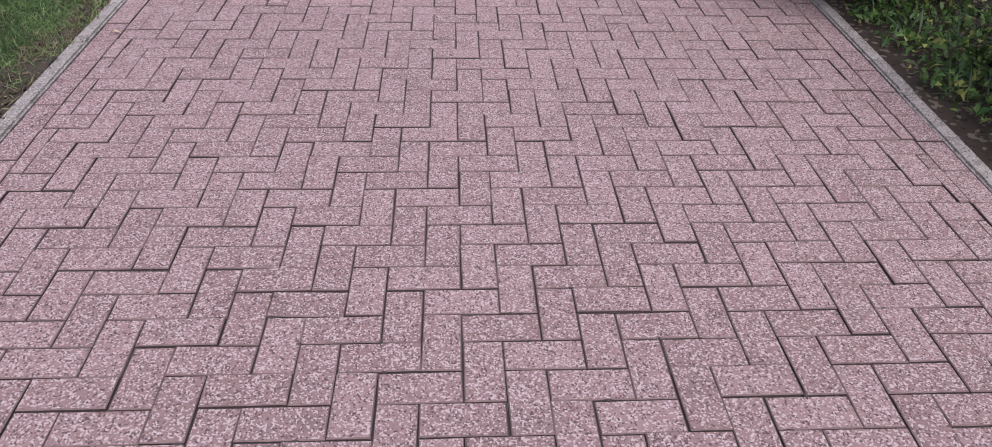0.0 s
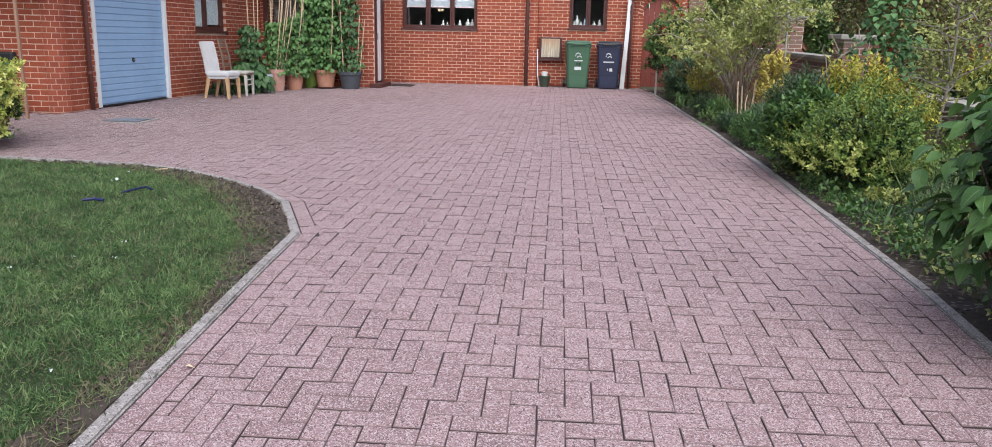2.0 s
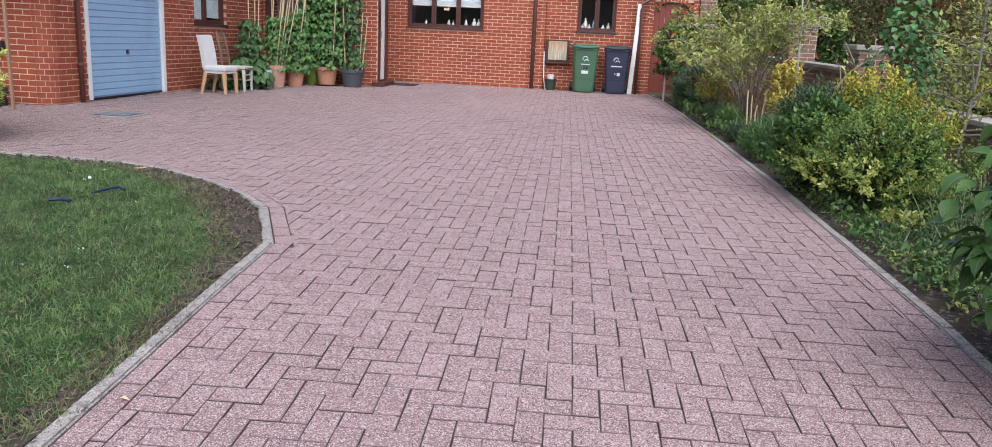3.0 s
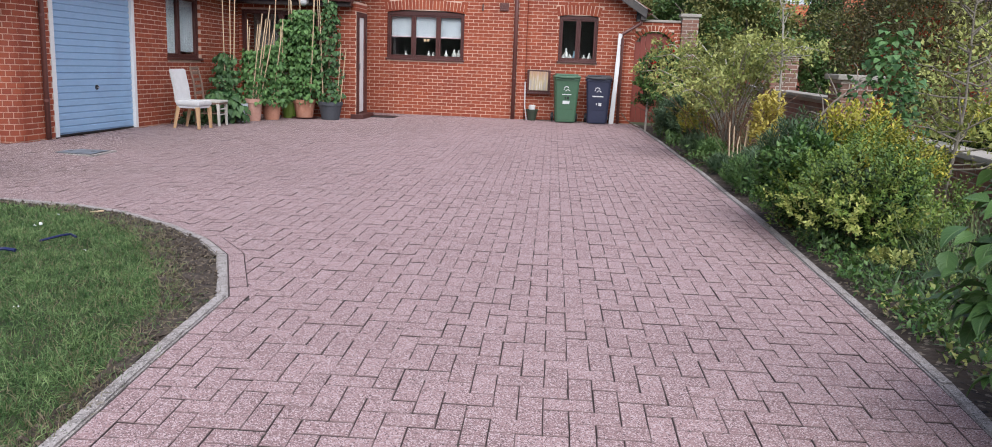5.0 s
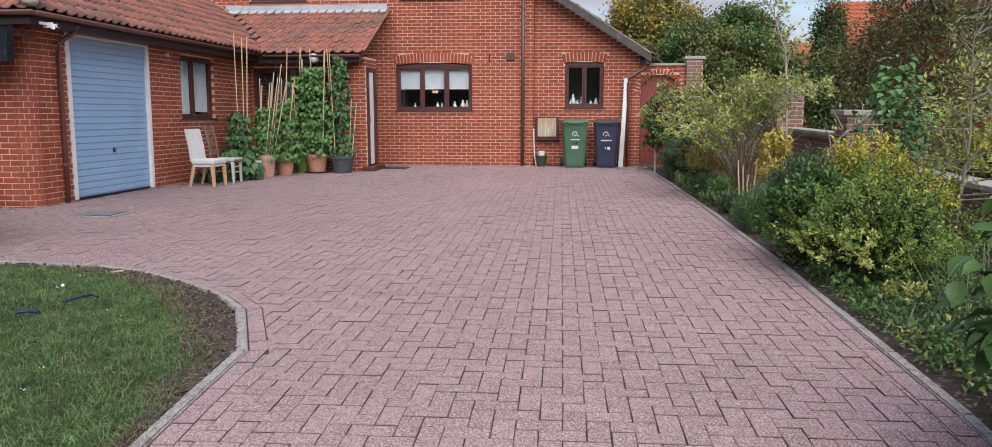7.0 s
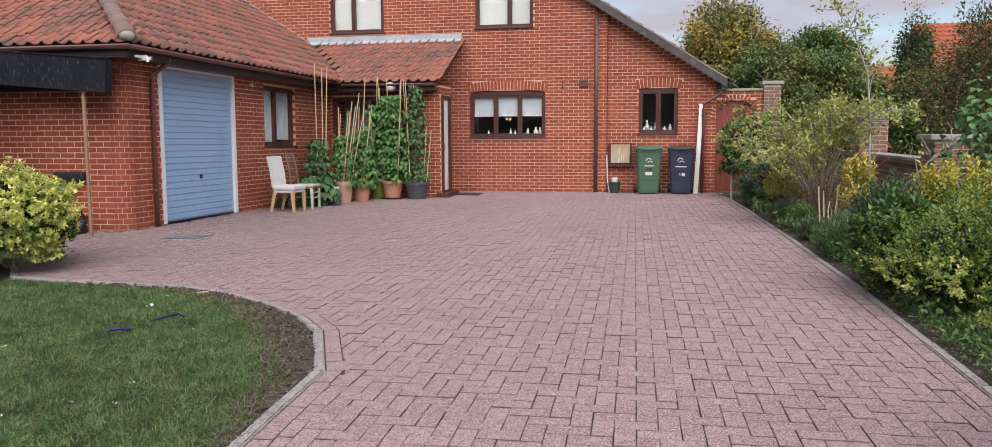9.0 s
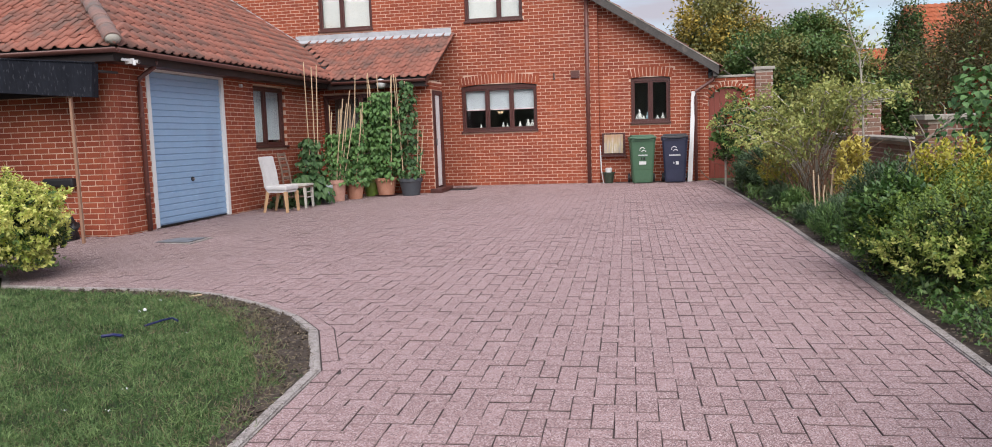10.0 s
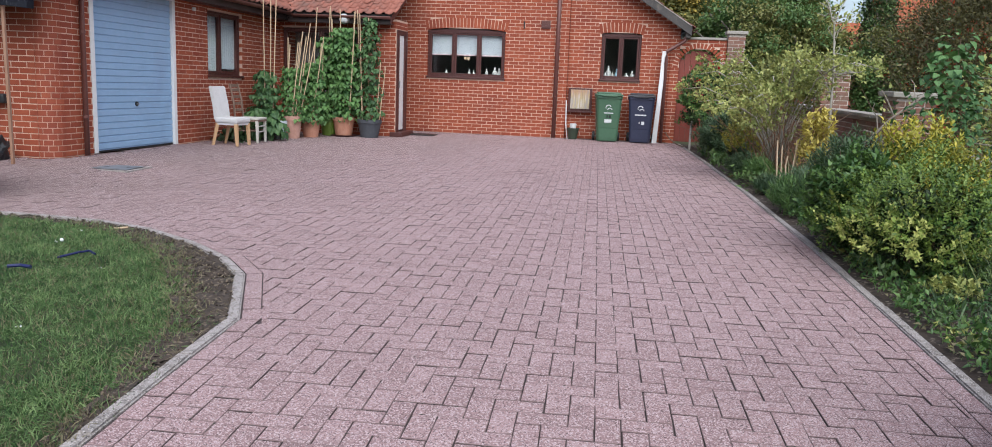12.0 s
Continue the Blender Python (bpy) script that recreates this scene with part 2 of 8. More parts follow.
def zp(x, y):
    """Height of the paving: the drive, with a slight ramp up to the garage."""
    side = max(0.0, min(1.0, (-5.0 - x) / 1.7))
    back = max(0.0, min(1.0, (16.3 - y) / 5.4)) * max(0.0, min(1.0, (y - 8.7) / 2.2))
    return zg(y) + 0.056 * side * side * (3 - 2 * side) * back


def mesh_of(bm, name, mat, smooth=False):
    me = bpy.data.meshes.new(name)
    bm.to_mesh(me)
    bm.free()
    me.materials.append(mat)
    if smooth:
        me.polygons.foreach_set("use_smooth", [True] * len(me.polygons))
    return me


def part(name, bm, mat, parent, label="", smooth=False):
    """Links a bmesh (or a mesh) as ONE mesh object under a thing or a part, in the parent's own frame."""
    me = bm if isinstance(bm, bpy.types.Mesh) else mesh_of(bm, name, mat, smooth)
    ob = new(name, me)
    ob.parent = parent
    if label:
        tagged(ob, label)
    return ob


def thing(name, label, category, at=(0, 0, 0), turn=0.0, group="", kind=""):
    ob = new(name)
    ob.empty_display_size = 0.2
    ob.matrix_basis = pose(*at, 0, 0, turn)
    return tagged(ob, label, category, group, kind)


def solid(bm, x0, x1, y0, y1, z0, z1, bevel=0.0):
    """Adds a block to bm."""
    r = bmesh.ops.create_cube(bm, size=1.0)
    v = r["verts"]
    bmesh.ops.scale(bm, vec=(x1 - x0, y1 - y0, z1 - z0), verts=v)
    bmesh.ops.translate(bm, vec=((x0 + x1) / 2, (y0 + y1) / 2, (z0 + z1) / 2), verts=v)
    if bevel:
        es = list({e for q in v for e in q.link_edges})
        bmesh.ops.bevel(bm, geom=es, offset=bevel, segments=2, affect="EDGES", profile=0.6)
    return bm


def block(x0, x1, y0, y1, z0, z1, bevel=0.0):
    return solid(bmesh.new(), x0, x1, y0, y1, z0, z1, bevel)


def lathe(profile, sides=24, bm=None, at=(0, 0, 0)):
    """A turned body from (radius, height) pairs."""
    bm = bm or bmesh.new()
    rings = []
    for r, z in profile:
        rings.append([bm.verts.new((at[0] + r * math.cos(2 * math.pi * k / sides), at[1] + r * math.sin(2 * math.pi * k / sides), at[2] + z))
                      for k in range(sides)])
    for a, b in zip(rings, rings[1:]):
        for k in range(sides):
            bm.faces.new((a[k], a[(k + 1) % sides], b[(k + 1) % sides], b[k]))
    bm.faces.new(rings[0][::-1])
    bm.faces.new(rings[-1])
    return bm


def tube(bm, points, radii, sides=8):
    """A round bar along points, tapering with radii."""
    pts = [Vector(p) for p in points]
    if isinstance(radii, (int, float)):
        radii = [radii] * len(pts)
    rings = []
    for i, p in enumerate(pts):
        d = (pts[min(i + 1, len(pts) - 1)] - pts[max(i - 1, 0)]).normalized()
        a = d.orthogonal().normalized() if abs(d.z) > 0.99 else d.cross(Vector((0, 0, 1))).normalized()
        b = d.cross(a)
        rings.append([bm.verts.new(p + radii[i] * (math.cos(2 * math.pi * k / sides) * a + math.sin(2 * math.pi * k / sides) * b))
                      for k in range(sides)])
    for r, s in zip(rings, rings[1:]):
        for k in range(sides):
            bm.faces.new((r[k], r[(k + 1) % sides], s[(k + 1) % sides], s[k]))
    bm.faces.new(rings[0][::-1])
    bm.faces.new(rings[-1])
    return bm


def prism(bm, outline, low, high):
    """A slab with a polygon plan; low and high are heights, or functions of x, y."""
    f = lambda h, x, y: h(x, y) if callable(h) else h
    a = [bm.verts.new((x, y, f(low, x, y))) for x, y in outline]
    b = [bm.verts.new((x, y, f(high, x, y))) for x, y in outline]
    bm.faces.new(a[::-1])
    bm.faces.new(b)
    k = len(outline)
    for i in range(k):
        bm.faces.new((a[i], a[(i + 1) % k], b[(i + 1) % k], b[i]))
    return bm


def arrays_mesh(name, verts, faces, mat):
    me = bpy.data.meshes.new(name)
    me.from_pydata(verts, [], faces)
    me.materials.append(mat)
    return me


# ---- ground, drive bed, lawn, borders ----
LAWN_EDGE = [(-1.30, -4.0), (-1.45, 1.2), (-1.53, 2.6), (-1.58, 4.0), (-1.63, 4.8), (-1.68, 5.38), (-2.08, 6.28), (-2.40, 6.68), (-2.88, 7.09),
             (-3.40, 7.42), (-3.94, 7.60), (-4.60, 7.67), (-5.20, 7.70), (-5.85, 7.78), (-6.35, 8.35), (-12.5, 8.8)]
BED_EDGE = [(1.86, -4.0), (1.86, 2.0), (1.87, 8.5), (1.80, 12.0), (1.66, 16.0), (1.48, 19.8)]


def offset_line(line, d):
    """The line moved d to its left."""
    res = []
    for i, p in enumerate(line):
        a, b = Vector(line[max(i - 1, 0)]), Vector(line[min(i + 1, len(line) - 1)])
        t = (b - a).normalized()
        res.append((p[0] - t.y * d, p[1] + t.x * d))
    return res


def surface_sheet(name, xs, ys, height, mat):
    verts = [(x, y, height(x, y)) for y in ys for x in xs]
    w = len(xs)
    faces = [(j * w + i, j * w + i + 1, (j + 1) * w + i + 1, (j + 1) * w + i) for j in range(len(ys) - 1) for i in range(w - 1)]
    return arrays_mesh(name, verts, faces, mat)


far_steps = [-900, -300, -100, -40, -15]
ground = new("ground", surface_sheet("ground", far_steps + [-5, 0, 5] + [-v for v in far_steps[::-1]],
                                     [-900, -300, -100, -40, -12, -6, -2, 0, 1, 2, 3, 3.5, 4, 4.25, 4.5, 4.75, 5, 12, 30, 60, 120, 300, 900],
                                     lambda x, y: zg(max(y, -6)) - 0.14, M["earth"]))
tagged(ground, "dull green and brown open ground around the house", "ground", kind="structure")


def inside(pt, poly):
    x, y = pt
    hit = False
    for (xa, ya), (xb, yb) in zip(poly, poly[1:] + poly[:1]):
        if (ya > y) != (yb > y) and x < (xb - xa) * (y - ya) / (yb - ya) + xa:
            hit = not hit
    return hit


def nearest(line, p):
    """Distance to a line, and the foot's segment."""
    best = (1e9, None)
    for a, b in zip(line, line[1:]):
        a, b = Vector(a), Vector(b)
        t = max(0, min(1, (p - a).dot(b - a) / (b - a).length_squared))
        d = (a + (b - a) * t - p).length
        if d < best[0]:
            best = (d, (a, b))
    return best


def filled(name, outline, height, mat, cell=0.25):
    """A ground sheet bounded by an outline, cut into small cells so that it follows the height."""
    bm = bmesh.new()
    bm.faces.new([bm.verts.new((x, y, 0)) for x, y in outline])
    xs, ys = [p[0] for p in outline], [p[1] for p in outline]
    for axis, lo, hi in ((0, min(xs), max(xs)), (1, min(ys), max(ys))):
        k = lo + cell
        while k < hi:
            no = (1, 0, 0) if axis == 0 else (0, 1, 0)
            co = (k, 0, 0) if axis == 0 else (0, k, 0)
            bmesh.ops.bisect_plane(bm, geom=bm.verts[:] + bm.edges[:] + bm.faces[:], plane_co=co, plane_no=no)
            k += cell
    for v in bm.verts:
        v.co.z = height(v.co.x, v.co.y)
    bmesh.ops.recalc_face_normals(bm, faces=bm.faces[:])
    if sum(f.normal.z for f in bm.faces) < 0:
        bmesh.ops.reverse_faces(bm, faces=bm.faces[:])
    return mesh_of(bm, name, mat)


def rough_height(x, y, amount=0.02, scale=3.0):
    return amount * noise.noise(Vector((x * scale, y * scale, 1.7)))


# joint bed below the blocks
drive_outline = LAWN_EDGE + [(-12.5, 10.95), (-6.8, 10.95), (-6.8, 19.85)] + BED_EDGE[::-1]
driveway = new("driveway", filled("driveway", drive_outline, lambda x, y: zp(x, y) - 0.0068, M["joint"], 0.25))
tagged(driveway, "pinkish red block paved driveway laid in herringbone bond", "driveway", kind="structure")

lawn_outline = offset_line(LAWN_EDGE, 0.066) + [(-12.5, -4.0)]
lawn = new("lawn", filled("lawn", lawn_outline, lambda x, y: zg(y) - 0.02 + rough_height(x, y, 0.012), M["turf"]))
tagged(lawn, "mown green lawn with bare patches by the kerb", "lawn", kind="structure")
# bare soil along the kerb, broadest at the bend
soil_in = [(-1.43, -4.0), (-1.60, 0.6), (-1.70, 2.0), (-1.80, 2.8), (-1.74, 3.5), (-1.75, 4.3), (-1.90, 4.8), (-2.00, 5.25), (-2.38, 5.90), (-2.72, 6.40),
           (-3.07, 6.80), (-3.46, 7.09), (-3.96, 7.37), (-4.60, 7.48), (-5.30, 7.58)]
soil_strip = new("soil_border", filled("soil_border", offset_line(LAWN_EDGE[:13], 0.066) + soil_in[::-1],
                                       lambda x, y: zg(y) - 0.004 + rough_height(x, y, 0.022, 9), M["dry_soil"], 0.06))
tagged(soil_strip, "bare dark brown soil strip between lawn and kerb", "soil", kind="structure")

bed_outline = offset_line(BED_EDGE, -0.066) + [(3.62, 19.8), (3.62, -4.0)]
bed = new("flower_bed", filled("flower_bed", bed_outline[::-1],
                               lambda x, y: zg(y) - 0.01 + 0.05 * min(1, max(0, (x - 1.95) / 0.5)) + rough_height(x, y, 0.03, 5), M["soil"], 0.14))
tagged(bed, "dark soil flower bed between driveway and boundary wall", "flower bed", kind="structure")


def along(line, step):
    """Points and headings every step along a line."""
    res, left = [], 0.0
    for a, b in zip(line, line[1:]):
        a, b = Vector(a), Vector(b)
        length, d = (b - a).length, (b - a).normalized()
        s = left
        while s < length:
            res.append((a + d * s, math.atan2(d.y, d.x)))
            s += step
        left = s - length
    return res


def edging(name, line, side, label):
    """Concrete edging: short lengths laid end to end, following the bend."""
    kerb = thing(name, label, "kerb", kind="structure")
    pts = []
    for a, b in zip(line, line[1:]):
        a, b = Vector(a), Vector(b)
        n = max(1, round((b - a).length / 0.9))
        pts += [a.lerp(b, k / n) for k in range(n)]
    pts.append(Vector(line[-1]))
    for a, b in zip(pts, pts[1:]):
        d = (b - a).normalized()
        nrm = Vector((-d.y, d.x)) * side
        a2, b2 = a + d * 0.003, b - d * 0.003
        lift = random.uniform(0.004, 0.012)
        quad = [a2, b2, b2 + nrm * 0.068, a2 + nrm * 0.068]
        bm = bmesh.new()
        prism(bm, [tuple(q) for q in quad] if side > 0 else [tuple(q) for q in quad][::-1], lambda x, y: zg(y) - 0.13, lambda x, y: zg(y) + lift)
        bmesh.ops.bevel(bm, geom=[e for e in bm.edges if all(v.co.z > zg(v.co.y) - 0.02 for v in e.verts)], offset=0.009, segments=2, affect="EDGES")
        part("kerb_stone", bm, M["kerb"], kerb)
    return kerb


edging("kerb_lawn", LAWN_EDGE, 1, "grey concrete edging kerb curving round the lawn")
edging("kerb_bed", BED_EDGE, -1, "grey concrete edging kerb along the flower bed")


# ---- the house ----
WALLS = []
COURSE, BRICK_L, BRICK_H, GAP = 0.075, 0.215, 0.065, 0.010


def wall(name, at, turn, length, top, openings=(), arches=(), thick=0.30, label="", old=False, stretch=(0, 0), base=0.0):
    """A brick wall: a mortar body with openings through it; the bricks are laid on it later. Local x runs along the
    face, y into the wall. top: a height or a function of x. stretch: the part of its length whose bricks are single pieces."""
    f = top if callable(top) else (lambda u: top)
    cuts = sorted({0.004, length - 0.004, *[v for o in openings for v in (o[0] - 0.006, o[1] + 0.006)]})
    if callable(top):
        cuts = sorted({*cuts, *[length * k / 24 for k in range(1, 24)]})
    bm = bmesh.new()
    for a, b in zip(cuts, cuts[1:]):
        if b - a < 1e-4:
            continue
        mid, lows = (a + b) / 2, [(base, None)]
        spans, z = [], base
        for o in sorted((o for o in openings if o[0] - 0.006 <= mid <= o[1] + 0.006), key=lambda o: o[2]):
            if o[2] > z:
                spans.append((z, o[2] - 0.006))
            z = o[3] + 0.006
        spans.append((z, None))
        for lo, hi in spans:
            ta, tb = (f(a), f(b)) if hi is None else (hi, hi)
            if min(ta, tb) <= lo:
                continue
            v = [bm.verts.new(c) for c in ((a, 0.0035, lo), (b, 0.0035, lo), (b, thick, lo), (a, thick, lo),
                                           (a, 0.0035, ta), (b, 0.0035, tb), (b, thick, tb), (a, thick, ta))]
            for q in ((0, 3, 2, 1), (4, 5, 6, 7), (0, 1, 5, 4), (1, 2, 6, 5), (2, 3, 7, 6), (3, 0, 4, 7)):
                bm.faces.new([v[k] for k in q])
    ob = new(name, mesh_of(bm, name, M["old_mortar"] if old else M["mortar"]))
    ob.matrix_basis = pose(*at, 0, 0, turn)
    tagged(ob, label, "wall", kind="structure")
    WALLS.append((ob, length, f, openings, arches, old, stretch, base))
    return ob


def beam(bm, u0, u1, v0, v1, z0, z1):
    return solid(bm, u0, u1, v0, v1, z0, z1, 0.006)


def window(name, wall_ob, u0, u1, z0, z1, lights, label, rise=0.0, deep=0.045):
    """A dark timber window in a wall's opening. lights: shares of the width, each a glazed sash."""
    win = new(name)
    win.matrix_basis = wall_ob.matrix_basis.copy()
    tagged(win, label, "window", kind="structure")
    w = 0.042
    frame_bm = bmesh.new()
    beam(frame_bm, u0, u0 + w, deep, deep + 0.09, z0 + 0.03, z1)
    beam(frame_bm, u1 - w, u1, deep, deep + 0.09, z0 + 0.03, z1)
    beam(frame_bm, u0 + w, u1 - w, deep, deep + 0.09, z0 + 0.03, z0 + 0.06)
    if rise:
        k, pts = 14, []
        for i in range(k + 1):
            x = u0 + (u1 - u0) * i / k
            pts.append((x, z1 + rise * (1 - (2 * i / k - 1) ** 2)))
        lo = [(u1, z1 - w), (u0, z1 - w)]
        ring = pts + lo
        a = [frame_bm.verts.new((x, deep - 0.004, z)) for x, z in ring]
        b = [frame_bm.verts.new((x, deep + 0.09, z)) for x, z in ring]
        frame_bm.faces.new(a[::-1])
        frame_bm.faces.new(b)
        for i in range(len(ring)):
            j = (i + 1) % len(ring)
            frame_bm.faces.new((a[i], a[j], b[j], b[i]))
        bmesh.ops.recalc_face_normals(frame_bm, faces=frame_bm.faces[:])
    else:
        beam(frame_bm, u0 + w, u1 - w, deep, deep + 0.09, z1 - w, z1)
    part("window_frame", frame_bm, M["dark_timber"], win)
    mull = 0.026
    total, x = sum(lights), u0 + w
    span = u1 - u0 - 2 * w - mull * (len(lights) - 1)
    for i, s in enumerate(lights):
        if i:
            part("mullion", beam(bmesh.new(), x, x + mull, deep - 0.002, deep + 0.088, z0 + 0.06, z1 - w), M["dark_timber"], win)
            x += mull
        x1 = x + span * s / total
        bm = bmesh.new()
        t = 0.041
        d0, d1 = deep + 0.012, deep + 0.07
        zb, zt = z0 + 0.06, z1 - w
        beam(bm, x, x + t, d0, d1, zb, zt)
        beam(bm, x1 - t, x1, d0, d1, zb, zt)
        beam(bm, x + t, x1 - t, d0, d1, zb, zb + t)
        beam(bm, x + t, x1 - t, d0, d1, zt - t, zt)
        sash = part("sash", bm, M["dark_timber"], win)
        pane = part("pane", block(x + t - 0.004, x1 - t + 0.004, d0 + 0.028, d0 + 0.034, zb + t - 0.004, zt - t + 0.004), M["glass"], sash)
        pane.visible_shadow = False
        x = x1
    part("window_sill", block(u0 - 0.022, u1 + 0.022, -0.04, deep + 0.02, z0 - 0.012, z0 + 0.03, 0.008), M["dark_timber"], win)
    return win


YF, XG, YE = 19.83, -6.86, 10.90          # front wall, garage wall, garage end wall
EAVE_Z, PITCH = 2.48, 0.65
UF = 13.0                                  # front wall's left end at x = -13


def gable_top(u):
    x = u - UF
    return min(4.04 - 0.638 * (x + 1.03), 4.04 + 0.638 * (x + 12.6))


K = (-4.17 + UF, -2.41 + UF, 1.24, 2.27)   # kitchen window
B = (-0.29 + UF, 0.57 + UF, 1.31, 2.30)    # small window
U1 = (-7.58 + UF, -6.25 + UF, 3.72, 4.85)
U2 = (-4.03 + UF, -2.69 + UF, 3.74, 4.85)
ARCH_K = (K[0] - 0.04, K[1] + 0.04, K[3], 0.075)
ARCH_B = (B[0] - 0.04, B[1] + 0.04, B[3], 0.055)

wall_front = wall("wall_front", (-UF, YF, 0), 0, UF - 1.0, gable_top, [K[:3] + (K[3] + 0.055,), U1, U2], [ARCH_K],
                  label="orange-red brick gable wall with pale mortar joints", stretch=(UF - 4.0, UF - 1.0))
# the gable's lower end stands back a little
shift = lambda o: (o[0] - UF + 1.0, o[1] - UF + 1.0) + tuple(o[2:])
wall_right = wall("wall_front_right", (-1.0, YF + 0.12, 0), 0, 2.40, lambda u: gable_top(u + UF - 1.0), [shift(B[:3] + (B[3] + 0.035,))], [shift(ARCH_B)],
                  label="orange-red brick wall set back under the roof slope", stretch=(0, 2.2))
CORNER_R = 0.22                            # the garage corner is rounded
YW = YE + CORNER_R
G = (11.70 - YW, 13.84 - YW, -0.02, 2.34)  # garage door opening
W = (14.88 - YW, 16.15 - YW, 1.10, 2.22)
wall_garage = wall("wall_garage", (XG, YW, 0), 90, YF - YW - 0.01, 2.44, [G, W], label="red brick garage wall with pale mortar joints", stretch=(0, 5.4), base=-0.15)
wall_end = wall("wall_garage_end", (XG - 6.065, YE, 0), 0, 6.065 - CORNER_R, 2.44, base=-0.15, label="red brick garage end wall beside the carport", stretch=(3.6, 6.1))
bm = bmesh.new()
prism(bm, [(XG - CORNER_R, YE + CORNER_R)] + [(XG - CORNER_R + (CORNER_R - 0.006) * math.sin(radians(a)), YE + CORNER_R - (CORNER_R - 0.006) * math.cos(radians(a))) for a in range(0, 91, 9)], -0.15, 2.44)
wall_corner = tagged(new("wall_garage_corner", mesh_of(bm, "wall_garage_corner", M["mortar"])), "rounded red brick corner of the garage", "wall", kind="structure")
YP, XP = 17.90, -4.36                      # porch front and side
P_FRONT = (0.06, 1.72, 0.75, 2.14)
P_SIDE = (0.03, 0.84, 0.0, 2.16)
wall_porch = wall("wall_porch_front", (XG + 0.01, YP, 0), 0, XP - XG - 0.018, 2.36, [P_FRONT], thick=0.2, label="red brick porch wall behind climbing beans", stretch=(1.6, 2.3))
wall_porch_side = wall("wall_porch_side", (XP, YP, 0), 90, 0.87, 2.36, [P_SIDE], thick=0.2, label="narrow red brick porch side wall with glazed door", stretch=(0, 0))
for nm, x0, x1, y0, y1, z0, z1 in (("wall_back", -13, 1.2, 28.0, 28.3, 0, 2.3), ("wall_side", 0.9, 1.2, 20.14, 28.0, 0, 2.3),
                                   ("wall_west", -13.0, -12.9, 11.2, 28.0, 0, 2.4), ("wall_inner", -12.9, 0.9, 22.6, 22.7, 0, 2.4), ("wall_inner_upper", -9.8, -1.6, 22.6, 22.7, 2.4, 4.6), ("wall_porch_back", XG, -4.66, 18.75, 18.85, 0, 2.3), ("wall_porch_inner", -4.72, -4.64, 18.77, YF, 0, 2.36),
                                   # last wall added behind window_2 so its glass reads grey, for missing reflections
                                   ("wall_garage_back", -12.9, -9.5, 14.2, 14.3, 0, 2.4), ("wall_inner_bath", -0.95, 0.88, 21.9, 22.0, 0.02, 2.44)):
    tagged(new(nm, mesh_of(block(x0, x1, y0, y1, z0, z1), nm, M["plaster"])), "plain wall added inside or round the house", "wall", kind="structure")
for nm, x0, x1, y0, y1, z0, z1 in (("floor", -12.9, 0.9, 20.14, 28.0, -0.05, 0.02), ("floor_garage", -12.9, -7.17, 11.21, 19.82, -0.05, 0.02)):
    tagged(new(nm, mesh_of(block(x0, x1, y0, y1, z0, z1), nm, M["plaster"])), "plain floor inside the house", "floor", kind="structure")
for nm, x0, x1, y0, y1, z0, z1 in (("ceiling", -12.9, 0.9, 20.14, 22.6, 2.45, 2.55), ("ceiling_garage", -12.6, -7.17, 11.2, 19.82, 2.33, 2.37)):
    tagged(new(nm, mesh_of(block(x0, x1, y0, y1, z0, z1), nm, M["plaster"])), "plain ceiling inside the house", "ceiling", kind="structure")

window("window_1", wall_front, *K, (1, 1, 1), "dark brown timber three-light kitchen window with white blinds", rise=0.05)
window("window_2", wall_right, *shift(B), (1, 1), "dark brown timber two-light window with ornaments inside", rise=0.03)
window("window_3", wall_front, *U1, (0.42, 0.58), "dark brown timber upstairs window with white blinds")
window("window_4", wall_front, *U2, (0.6, 0.4), "dark brown timber upstairs window with white blinds")
window("window_5", wall_garage, *W, (0.42, 0.58), "dark brown timber side window with net curtains")
window("window_6", wall_porch, *P_FRONT, (1, 1), "dark timber porch window behind climbing beans")


